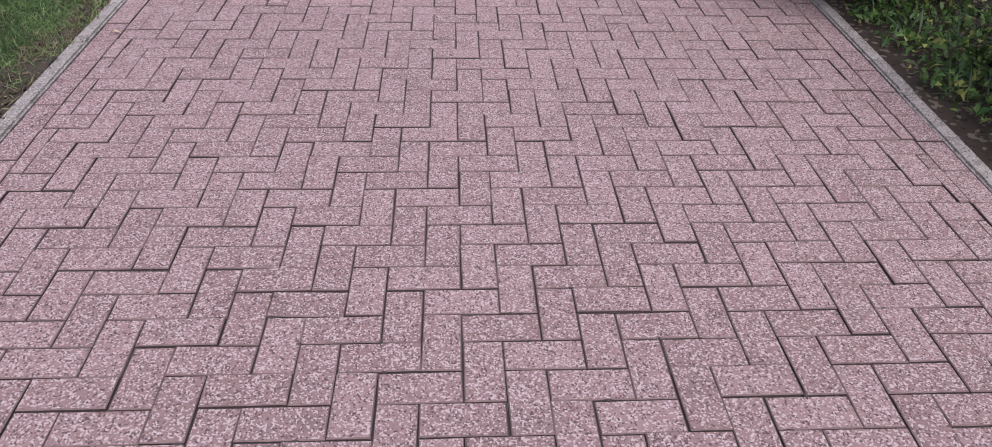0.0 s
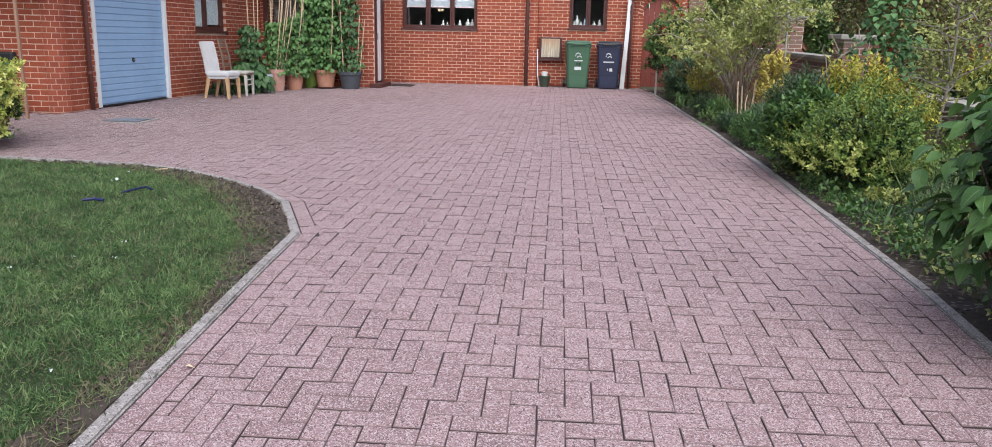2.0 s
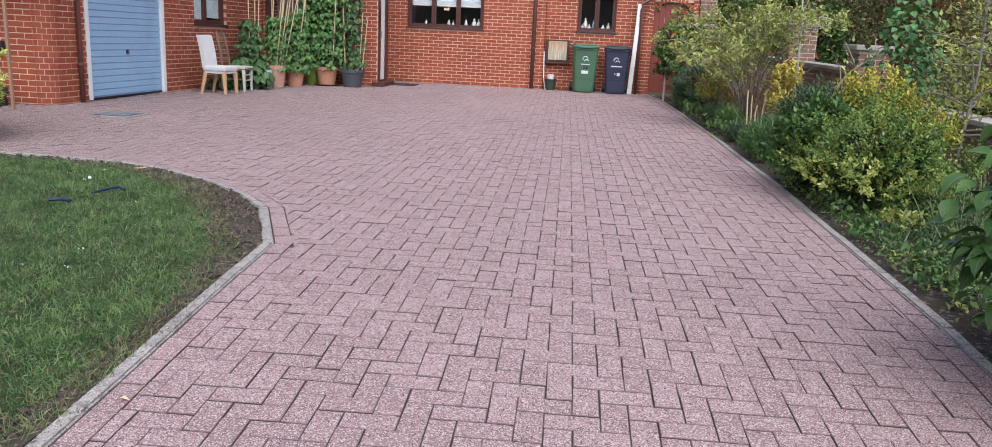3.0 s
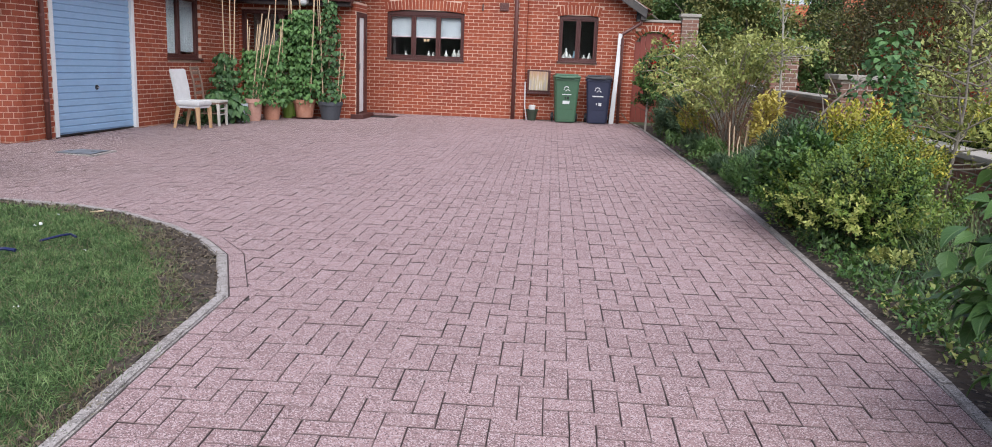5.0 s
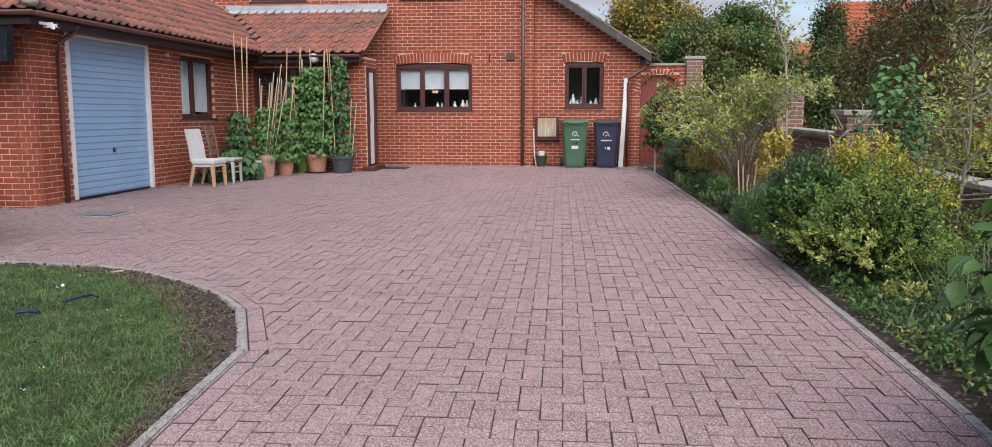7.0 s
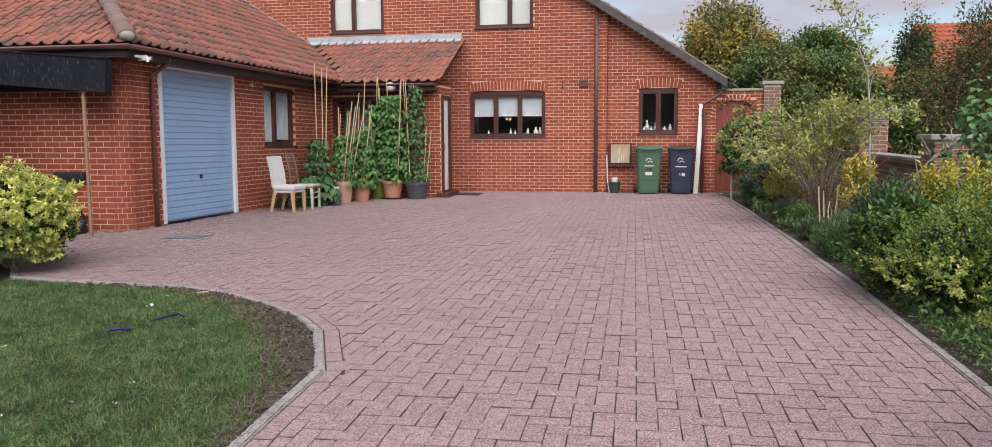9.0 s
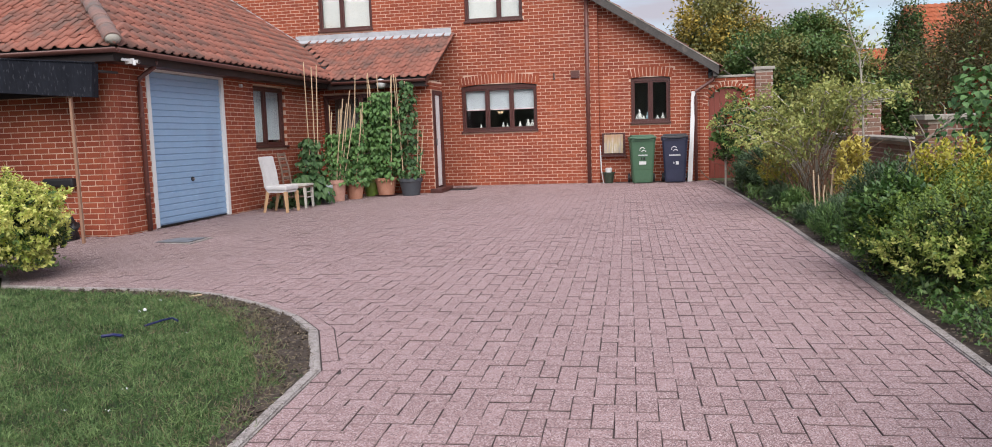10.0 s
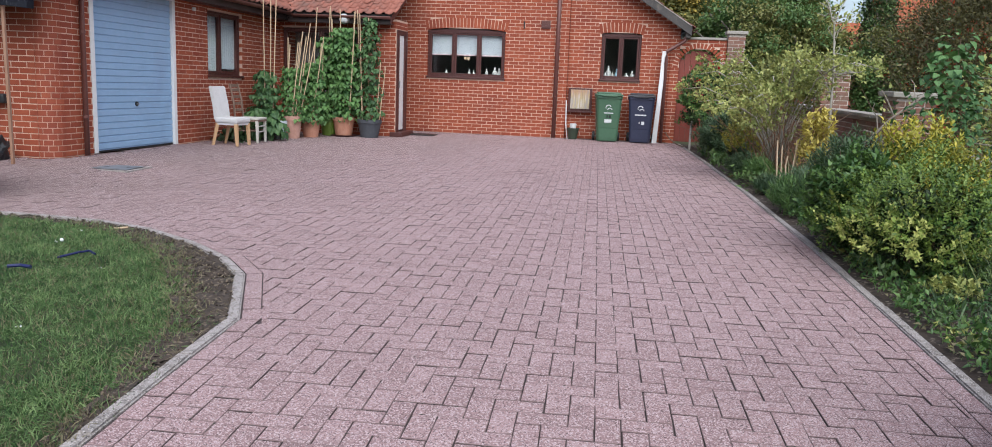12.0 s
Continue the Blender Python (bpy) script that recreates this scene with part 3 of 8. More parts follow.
# ---- garage door ----
def garage_door():
    """An up-and-over door of pressed horizontal ribs in a white frame."""
    door = thing("garage_door", "closed pale blue ribbed up-and-over garage door in white frame", "garage door", kind="structure")
    door.matrix_basis = wall_garage.matrix_basis.copy()
    u0, u1, z1 = G[0], G[1], G[3]
    for a, b, c, d, nm in ((u0, u0 + 0.085, 0.0, z1, "frame_post"), (u1 - 0.085, u1, 0.0, z1, "frame_post"), (u0 + 0.085, u1 - 0.085, z1 - 0.085, z1, "frame_head")):
        part(nm, block(a, b, -0.006, 0.09, c, d, 0.006), M["white_paint"], door, "white painted timber frame")
    a, b, lo, hi = u0 + 0.09, u1 - 0.09, 0.025, z1 - 0.09
    ribs, prof = 24, []
    for k in range(ribs):
        z = lo + (hi - lo) * k / ribs
        h = (hi - lo) / ribs
        prof += [(0.046, z), (0.046, z + 0.012), (0.034, z + 0.022), (0.034, z + h - 0.004)]
    prof.append((0.046, hi))
    bm = bmesh.new()
    left = [bm.verts.new((a, y, z)) for y, z in prof]
    right = [bm.verts.new((b, y, z)) for y, z in prof]
    for i in range(len(prof) - 1):
        bm.faces.new((left[i], right[i], right[i + 1], left[i + 1]))
    solid(bm, a, b, 0.05, 0.07, lo, hi)
    panel = part("door_panel", bm, M["blue_steel"], door)
    um = (a + b) / 2
    lock = part("handle", lathe([(0.035, 0), (0.035, 0.012), (0.02, 0.016), (0.02, 0.03)], 16), M["black"], panel, "round black lock plate")
    lock.matrix_basis = pose(um, 0.034, 0.66, 90, 0, 0)
    part("lever", block(um - 0.05, um + 0.012, -0.01, 0.003, 0.652, 0.668, 0.004), M["chrome"], lock, "chrome turning lever").matrix_parent_inverse = lock.matrix_basis.inverted()
    part("bottom_seal", block(a, b, 0.03, 0.06, 0.004, 0.025), M["black"], door, "black rubber seal")


garage_door()


def porch_door():
    door = thing("door_1", "narrow dark porch door with tall white glazed panel", "door", kind="structure")
    door.matrix_basis = wall_porch_side.matrix_basis.copy()
    u0, u1, z1 = P_SIDE[0], P_SIDE[1], P_SIDE[3]
    bm = bmesh.new()
    for a, b, c, d in ((u0, u0 + 0.20, 0.03, z1), (u1 - 0.21, u1, 0.03, z1), (u0 + 0.20, u1 - 0.21, z1 - 0.09, z1)):
        solid(bm, a, b, -0.01, 0.1, c, d, 0.006)
    part("door_frame", bm, M["dark_timber"], door)
    part("door_leaf", block(u0 + 0.205, u1 - 0.215, 0.012, 0.06, 0.12, z1 - 0.095, 0.006), M["white_paint"], door, "white door leaf")
    part("threshold", block(u0 - 0.1, u1 + 0.02, -0.16, 0.1, 0.0, 0.09, 0.01), M["dark_timber"], door, "dark raised threshold step")
    part("door_handle", block(u0 + 0.15, u0 + 0.18, -0.035, 0.012, 1.0, 1.14, 0.006), M["chrome"], door, "chrome handle")


porch_door()


# ---- roofs ----
EX = -6.52                                 # garage eave line
EY = 10.56                                 # hip eave line
PY, PZ, PP = 17.58, 2.44, 0.47             # porch eave, height, pitch
RX = -9.88                                 # garage ridge
g_plane = lambda x, y: EAVE_Z + PITCH * (EX - x)
h_plane = lambda x, y: EAVE_Z + PITCH * (y - EY)
p_plane = lambda x, y: PZ + PP * (y - PY)
valley_top_y = YF
valley_x = EX - (PZ + PP * (YF - PY) - EAVE_Z) / PITCH
XV = -4.38                                 # porch verge


def deck(name, outline, plane, label):
    bm = prism(bmesh.new(), outline, lambda x, y: plane(x, y) - 0.05, lambda x, y: plane(x, y))
    bmesh.ops.recalc_face_normals(bm, faces=bm.faces[:])
    ob = new(name, mesh_of(bm, name, M["underlay"]))
    return tagged(ob, label, "roof", kind="structure")


hip_y = EY + (EX - RX)
roof_garage = deck("roof_garage", [(EX, EY), (EX, PY + 0.0), (valley_x, YF - 0.01), (RX, YF - 0.01), (RX, hip_y)], g_plane, "orange-red clay pantile roof slope over the garage")
roof_hip = deck("roof_hip", [(EX, EY), (RX, hip_y), (2 * RX - EX, EY)], h_plane, "orange-red clay pantile hip end over the garage")
roof_west = deck("roof_garage_west", [(RX, hip_y), (RX, YF - 0.01), (2 * RX - EX, YF - 0.01), (2 * RX - EX, EY)],
                 lambda x, y: EAVE_Z + PITCH * (x - (2 * RX - EX)), "far slope of the garage roof")
roof_porch = deck("roof_porch", [(EX + 0.0, PY), (XV, PY), (XV, YF - 0.01), (valley_x, YF - 0.01)], p_plane, "clay pantile lean-to porch roof")
VX0, VX1 = -6.145, 1.62
m_plane = lambda x, y: 4.16 - 0.638 * (x + 1.03)
roof_main = deck("roof_main", [(VX0 - 0.67, YF - 0.20), (VX1, YF - 0.20), (VX1, 28.4), (VX0 - 0.67, 28.4)], m_plane, "clay pantile main roof slope with dark verge")
roof_main_west = deck("roof_main_west", [(-13.6, YF - 0.2), (VX0 - 0.67, YF - 0.2), (VX0 - 0.67, 28.4), (-13.6, 28.4)],
                      lambda x, y: m_plane(2 * (VX0 - 0.67) - x, y), "far slope of the main roof")


def trim(name, bm, mat, label, category="trim"):
    return tagged(new(name, mesh_of(bm, name, mat)), label, category, kind="structure")


# verge boards of the gable
for k, (d0, d1, up, dn) in enumerate(((-0.235, -0.20, 0.012, -0.17), (-0.20, -0.03, -0.05, -0.10), (-0.243, -0.196, 0.034, 0.013))):
    bm = bmesh.new()
    x0, x1 = VX0 - 0.6, VX1 - 0.02
    ring = [(x0, m_plane(x0, 0) + up), (x0, m_plane(x0, 0) + dn), (x1, m_plane(x1, 0) + dn), (x1, m_plane(x1, 0) + up)]
    a = [bm.verts.new((x, YF + d0, z)) for x, z in ring]
    b = [bm.verts.new((x, YF + d1, z)) for x, z in ring]
    bm.faces.new(a), bm.faces.new(b[::-1])
    for i in range(4):
        j = (i + 1) % 4
        bm.faces.new((a[j], a[i], b[i], b[j]))
    bmesh.ops.recalc_face_normals(bm, faces=bm.faces[:])
    trim(("trim_verge_board", "trim_verge_soffit", "trim_verge_mortar")[k], bm, M["coping" if k == 2 else "verge_board"],
         ("weathered black verge board under the roof edge", "weathered dark soffit under the verge", "pale mortar bedding under the verge tiles")[k])
trim("trim_eave_box", block(VX1 - 0.14, VX1 - 0.03, YF - 0.19, YF + 6, 2.27, 2.42, 0.005), M["verge_board"], "dark boxed eave at the foot of the gable")

# garage and porch fascias
# fascias use the timber colour with gutter shade painted in
trim("trim_fascia_garage", block(EX - 0.06, EX - 0.03, EY + 0.03, PY, EAVE_Z - 0.20, EAVE_Z - 0.03, 0.004), M["fascia"], "timber fascia under the garage gutter, coloured dark for its shade")
trim("trim_fascia_end", block(-13.0, EX - 0.03, EY + 0.03, EY + 0.06, EAVE_Z - 0.20, EAVE_Z - 0.03, 0.004), M["fascia"], "timber fascia of the hip end, coloured dark for its shade")
trim("trim_fascia_porch", block(EX - 0.03, XV - 0.02, PY + 0.03, PY + 0.06, PZ - 0.20, PZ - 0.03, 0.004), M["fascia"], "timber fascia of the porch, coloured dark for its shade")
trim("trim_soffit_garage", block(XG, EX - 0.06, EY + 0.06, PY + 0.3, EAVE_Z - 0.19, EAVE_Z - 0.17), M["dark_timber"], "dark soffit boards under the garage eave")
trim("trim_soffit_end", block(-13.0, XG, EY + 0.06, YE, EAVE_Z - 0.19, EAVE_Z - 0.17), M["dark_timber"], "dark soffit boards under the hip eave")
trim("trim_soffit_porch", block(XG, XV - 0.04, PY + 0.06, YP, PZ - 0.19, PZ - 0.17), M["dark_timber"], "dark soffit boards under the porch eave")
trim("trim_porch_verge", prism(bmesh.new(), [(XV - 0.03, PY), (XV, PY), (XV, YF - 0.01), (XV - 0.03, YF - 0.01)], lambda x, y: p_plane(x, y) - 0.18,
                               lambda x, y: p_plane(x, y) - 0.052), M["dark_timber"], "dark timber verge board of the porch")

def gutter(name, a, b, label):
    """A half-round gutter between two points."""
    a, b = Vector(a), Vector(b)
    d = (b - a).normalized()
    side = Vector((-d.y, d.x, 0))
    bm = bmesh.new()
    rings = []
    for p in (a, b):
        ring = []
        for r in (0.058, 0.052):
            for k in range(9):
                th = math.pi * (1 + k / 8) if r > 0.055 else math.pi * (2 - k / 8)
                ring.append(bm.verts.new(p + side * (r * math.cos(th)) + Vector((0, 0, r * math.sin(th)))))
        rings.append(ring)
    n = len(rings[0])
    for k in range(n):
        bm.faces.new((rings[0][k], rings[0][(k + 1) % n], rings[1][(k + 1) % n], rings[1][k]))
    bm.faces.new(rings[0]), bm.faces.new(rings[1][::-1])
    bmesh.ops.recalc_face_normals(bm, faces=bm.faces[:])
    ob = new(name, mesh_of(bm, name, M["brown_pvc"], True))
    return tagged(ob, label, "gutter", kind="structure")


gutter("gutter_garage", (EX + 0.03, EY - 0.03, EAVE_Z - 0.04), (EX + 0.03, PY - 0.04, EAVE_Z - 0.05), "brown plastic half-round gutter on the garage")
gutter("gutter_end", (-13.0, EY - 0.03, EAVE_Z - 0.04), (EX + 0.09, EY - 0.03, EAVE_Z - 0.04), "brown plastic half-round gutter on the hip end")
gutter("gutter_main", (VX1 + 0.04, YF - 0.22, m_plane(VX1, 0) - 0.03), (VX1 + 0.04, YF + 6, m_plane(VX1, 0) - 0.03), "brown plastic half-round gutter at the foot of the main roof")
gutter("gutter_porch", (EX + 0.09, PY - 0.03, PZ - 0.05), (XV, PY - 0.03, PZ - 0.05), "brown plastic half-round gutter on the porch")


def downpipe(label, points, r=0.034, clips=()):
    pipe = thing("downpipe", label, "downpipe", at=points[-1])
    o = Vector(points[-1])
    part("pipe", tube(bmesh.new(), [Vector(p) - o for p in points], r, 12), M["brown_pvc"], pipe, smooth=True)
    for z, wx, wy in clips:
        part("bracket", lathe([(r + 0.006, 0), (r + 0.006, 0.035)], 12), M["brown_pvc"], pipe).matrix_basis = pose(0, 0, z)
    return pipe


garage_pipe = downpipe("brown plastic downpipe at the garage corner", [(XG + 0.30, 11.52, 2.36), (XG + 0.27, 11.52, 2.28), (XG + 0.06, 11.46, 2.12), (XG + 0.06, 11.46, 2.0), (XG + 0.06, 11.46, 0.0)],
         clips=((0.5, 0, 0), (1.6, 0, 0)))
downpipe("reddish brown downpipe running up the gable wall", [(-1.24, YF - 0.05, 4.55), (-1.24, YF - 0.05, 0.0)], 0.045, ((0.9, 0, 0), (2.2, 0, 0), (3.5, 0, 0)))
downpipe("brown downpipe at the foot of the gable", [(1.50, YF - 0.10, 2.28), (1.48, YF - 0.10, 2.20), (1.12, YF - 0.05, 1.97), (1.12, YF - 0.05, 1.85), (1.12, YF - 0.05, 0.0)], 0.036, ((0.9, 0, 0), (1.7, 0, 0)))

# lead flashings
bm = bmesh.new()
prism(bm, [(valley_x - 0.1, YF - 0.16), (XV + 0.02, YF - 0.16), (XV + 0.02, YF - 0.0), (valley_x - 0.1, YF - 0.0)], lambda x, y: p_plane(x, y) + 0.035, lambda x, y: p_plane(x, y) + 0.055)
solid(bm, valley_x - 0.1, XV + 0.02, YF - 0.012, YF - 0.002, p_plane(0, YF) + 0.02, p_plane(0, YF) + 0.16)
trim("flashing_porch", bm, M["lead"], "grey lead flashing above the porch roof", "flashing")
bm = bmesh.new()
prism(bm, [(RX, YF - 0.16), (valley_x, YF - 0.16), (valley_x, YF - 0.002), (RX, YF - 0.002)], lambda x, y: g_plane(x, y) + 0.03, lambda x, y: g_plane(x, y) + 0.06)
prism(bm, [(RX, YF - 0.012), (valley_x, YF - 0.012), (valley_x, YF - 0.002), (RX, YF - 0.002)], lambda x, y: g_plane(x, y) + 0.02, lambda x, y: g_plane(x, y) + 0.17)
trim("flashing_garage", bm, M["lead"], "grey mortar and lead flashing where the garage roof meets the wall", "flashing")
bm = bmesh.new()
tube(bm, [(EX, PY, PZ - 0.02), (valley_x, YF - 0.02, p_plane(0, YF) - 0.02)], 0.04, 6)
trim("valley_gutter", bm, M["verge_board"], "lead valley between garage and porch roofs", "flashing")


# the garage stands a little out of level with the gable, its near end higher
GARAGE_TILT = Matrix.Translation((0, 16.5, 0)) @ Matrix.Rotation(radians(-0.67), 4, "X") @ Matrix.Translation((0, -16.5, 0))


def settle(ob):
    ob.matrix_basis = GARAGE_TILT @ ob.matrix_basis


for ob in list(bpy.data.objects):
    if ob.parent is None and ob.name in ("wall_garage", "wall_garage_end", "wall_garage_corner", "window_5", "garage_door", "roof_garage", "roof_hip", "roof_garage_west", "trim_fascia_garage", "trim_fascia_end",
                                         "trim_soffit_garage", "trim_soffit_end", "gutter_garage", "gutter_end", "flashing_garage", "floor_garage", "wall_garage_back", "ceiling_garage"):
        settle(ob)
settle(garage_pipe)


# ---- carport beside the garage ----
carport = thing("carport", "dark carport roof with weathered black boards on brown post", "carport", at=(-7.0, 10.3, 0))
rake = pose(0.385, 0, 2.30, 0, 4.7, 0)     # the board climbs away from the garage corner
for nm, mat_name, dims, lab in (("fascia_board", "black_board", (-6.0, 0.0, -0.02, 0.02, -0.42, 0.0, 0.004), "black painted board streaked with pale weathering"),
                                ("end_board", "black_board", (-0.04, 0.0, 0.022, 0.10, -0.42, 0.0, 0.004), ""),
                                ("roof_sheet", "underlay", (-6.0, -0.05, 0.024, 0.56, -0.10, -0.07), ""),
                                # unseen extra sheet in front, added only to shade the end wall
                                ("roof_sheet", "underlay", (-6.0, -1.75, -2.1, -0.03, -0.10, -0.07), ""),
                                ("top_batten", "black_board", (-6.0, 0.01, -0.035, 0.03, 0.002, 0.018, 0.003), "")):
    part(nm, block(*dims), M[mat_name], carport, lab).matrix_basis = rake
# black strip added on the wall for the shaded wedge beneath the roof
part("ledger", block(-5.6, -0.15, 0.50, 0.585, 1.945, 2.20, 0.004), M["underlay"], carport, "added black strip for the dark wedge under the carport roof")
part("post", block(-0.03, 0.005, 0.03, 0.065, 0.0, 1.93, 0.005), M["post"], carport, "pale brown timber post")

# out-of-view fence, added to keep side light off the carport wall
fence = thing("wall_carport_side", "added unseen dark boarded fence shading the carport side", "fence", kind="structure")
for k in range(44):
    part("fence_board", block(-9.4, -9.38, 4.3 + k * 0.15, 4.446 + k * 0.15, -0.1, 2.25, 0.003), M["verge_board"], fence)


# ---- side wall with arched gate, boundary walls ----
ARCH_G = (0.18, 1.06, 1.62, 0.44, 0.11)
gate_top = 2.25
wall_gate = wall("wall_gate", (1.205, 19.93, 0), 0, 1.18, gate_top, [(0.20, 1.04, 0.0, 2.04)], [ARCH_G], thick=0.22, label="red brick garden wall with arched gateway", stretch=(0, 1.2))
gate = thing("garden_gate", "red-brown timber gate in an arched brick gateway", "gate", at=(1.205, 19.93, 0))
for k in range(7):
    a = 0.205 + k * 0.119
    mid = (a + 0.058 - 0.62) / 0.42
    hgt = 1.60 + 0.42 * math.sqrt(max(0.02, 1 - mid * mid))
    part("board", block(a, a + 0.115, 0.08, 0.11, 0.04, hgt, 0.004), material("red_brown_gate_paint", (0.17, 0.035, 0.022), (0.25, 0.055, 0.035), rough=0.6, grain=50, stretch=(1, 1, 0.2)) if k == 0 else bpy.data.materials["red_brown_gate_paint"], gate)
for z in (0.35, 1.45):
    part("ledge", block(0.21, 1.03, 0.112, 0.14, z, z + 0.1, 0.004), bpy.data.materials["red_brown_gate_paint"], gate)
wall_pier = wall("wall_gate_pier", (2.39, 19.86, 0), 0, 0.36, 2.38, thick=0.36, label="weathered brick gate pier with stone cap", old=True, stretch=(0, 0.4))
trim("coping_gate", block(1.42, 2.38, 19.90, 20.18, gate_top, gate_top + 0.05, 0.01), M["coping"], "weathered stone coping on the garden wall", "coping")
trim("coping_pier", block(2.35, 2.79, 19.82, 20.26, 2.38, 2.45, 0.012), M["coping"], "weathered stone cap on the gate pier", "coping")


# ---- plants ----
LEAF = dict(
    grass=leaf_material("grass_blades", (0.012, 0.046, 0.011), (0.125, 0.215, 0.068), 0.6, 0.2, 4.5),
    tuft=leaf_material("tuft_blades", (0.036, 0.105, 0.028), (0.29, 0.40, 0.155), 0.55, 0.2, 6.0),
    straw=leaf_material("dry_grass_blades", (0.15, 0.135, 0.07), (0.30, 0.26, 0.15), 0.7, 0.2),
    variegated=leaf_material("variegated_leaves", (0.27, 0.36, 0.045), (0.82, 0.77, 0.26), 0.42, 0.18, 6.0),
    # near-black green: the shade deep inside bushes is put into this leaf colour
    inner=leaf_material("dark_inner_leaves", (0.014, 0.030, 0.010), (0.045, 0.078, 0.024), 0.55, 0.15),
    hydrangea=leaf_material("broad_green_leaves", (0.030, 0.078, 0.022), (0.115, 0.22, 0.056), 0.4, 0.16),
    golden=leaf_material("golden_green_leaves", (0.14, 0.19, 0.028), (0.62, 0.52, 0.08), 0.45, 0.16, 6.0),
    spindle=leaf_material("spindle_leaves", (0.026, 0.075, 0.015), (0.25, 0.34, 0.065), 0.42, 0.16, 5.0),
    cream=leaf_material("cream_edged_leaves", (0.17, 0.24, 0.04), (0.54, 0.54, 0.16), 0.42, 0.16, 7.0),
    yellow_tip=leaf_material("yellow_tipped_leaves", (0.20, 0.24, 0.03), (0.66, 0.54, 0.08), 0.45, 0.18, 6.0),
    spray_green=leaf_material("spray_green_leaves", (0.03, 0.085, 0.022), (0.15, 0.25, 0.065), 0.4, 0.16, 6.0),
    vine=leaf_material("blue_green_vine_leaves", (0.04, 0.11, 0.038), (0.15, 0.28, 0.095), 0.5, 0.16),
    litter=leaf_material("dead_litter", (0.07, 0.05, 0.03), (0.32, 0.26, 0.17), 0.8, 0.1),
    feather=leaf_material("feathery_weed_leaves", (0.05, 0.09, 0.03), (0.17, 0.24, 0.09), 0.5, 0.2, 6.0),
    olive_leaf=leaf_material("olive_rose_leaves", (0.08, 0.10, 0.025), (0.28, 0.28, 0.08), 0.5, 0.18, 5.0),
    yellow=leaf_material("yellow_leaves", (0.36, 0.31, 0.05), (0.66, 0.54, 0.14), 0.45, 0.16),
    mid=leaf_material("mid_green_leaves", (0.05, 0.105, 0.03), (0.16, 0.25, 0.075), 0.45, 0.16),
    blue=leaf_material("blue_green_leaves", (0.03, 0.066, 0.03), (0.125, 0.185, 0.085), 0.5, 0.2, 4.0),
    pale=leaf_material("pale_green_leaves", (0.15, 0.20, 0.05), (0.50, 0.50, 0.16), 0.5, 0.2, 5.0),
    bean=leaf_material("bean_leaves", (0.042, 0.115, 0.03), (0.165, 0.30, 0.09), 0.45, 0.18, 5.0),
    climber=leaf_material("dark_climber_leaves", (0.028, 0.075, 0.026), (0.115, 0.21, 0.075), 0.45, 0.16, 6.0),
    russet=leaf_material("dull_russet_leaves", (0.035, 0.036, 0.014), (0.17, 0.15, 0.055), 0.55, 0.16, 2.0),
    red=leaf_material("red_autumn_leaves", (0.30, 0.03, 0.015), (0.55, 0.10, 0.04), 0.5, 0.2),
    olive=leaf_material("olive_tree_leaves", (0.09, 0.11, 0.033), (0.32, 0.30, 0.095), 0.55, 0.18, 1.2),
    amber=leaf_material("amber_tree_leaves", (0.24, 0.18, 0.03), (0.52, 0.38, 0.08), 0.55, 0.16),
    conifer=leaf_material("dark_conifer_leaves", (0.025, 0.045, 0.018), (0.08, 0.12, 0.045), 0.6, 0.1),
    plum=leaf_material("dark_plum_leaves", (0.02, 0.012, 0.014), (0.05, 0.025, 0.03), 0.5, 0.1),
    pink=leaf_material("pink_petals", (0.62, 0.38, 0.48), (0.80, 0.60, 0.68), 0.6, 0.2),
    rose=leaf_material("red_petals", (0.45, 0.01, 0.012), (0.65, 0.03, 0.03), 0.5, 0.2),
)


def leaf_mesh(name, pts, dirs, ups, length, width, mat, fold=0.25, droop=0.15):
    """Many leaves in one mesh: each a pointed blade folded along its midrib. Arrays: pts, dirs, ups are (n, 3); length, width (n,)."""
    n = len(pts)
    d = dirs / np.maximum(np.linalg.norm(dirs, axis=1, keepdims=True), 1e-6)
    s = np.cross(d, ups)
    s /= np.maximum(np.linalg.norm(s, axis=1, keepdims=True), 1e-6)
    u = np.cross(s, d)
    L, Wd = length[:, None], width[:, None]
    base = pts
    mid = pts + d * L * 0.45 + u * L * 0.04
    tip = pts + d * L - u * L * droop
    lft = pts + d * L * 0.42 + s * Wd * 0.5 + u * Wd * fold
    rgt = pts + d * L * 0.42 - s * Wd * 0.5 + u * Wd * fold
    v = np.stack((base, lft, tip, rgt, mid), axis=1).reshape(-1, 3)
    k = (np.arange(n) * 5)[:, None]
    tri = np.concatenate((k + [0, 4, 1], k + [1, 4, 2], k + [0, 3, 4], k + [3, 2, 4]), axis=1).reshape(-1, 3)
    me = bpy.data.meshes.new(name)
    me.vertices.add(len(v))
    me.vertices.foreach_set("co", v.astype(np.float32).ravel())
    me.loops.add(tri.size)
    me.loops.foreach_set("vertex_index", tri.astype(np.int32).ravel())
    me.polygons.add(len(tri))
    me.polygons.foreach_set("loop_start", np.arange(0, tri.size, 3, dtype=np.int32))
    me.polygons.foreach_set("use_smooth", np.ones(len(tri), dtype=bool))
    me.update(calc_edges=True)
    me.validate()
    me.materials.append(mat)
    return me


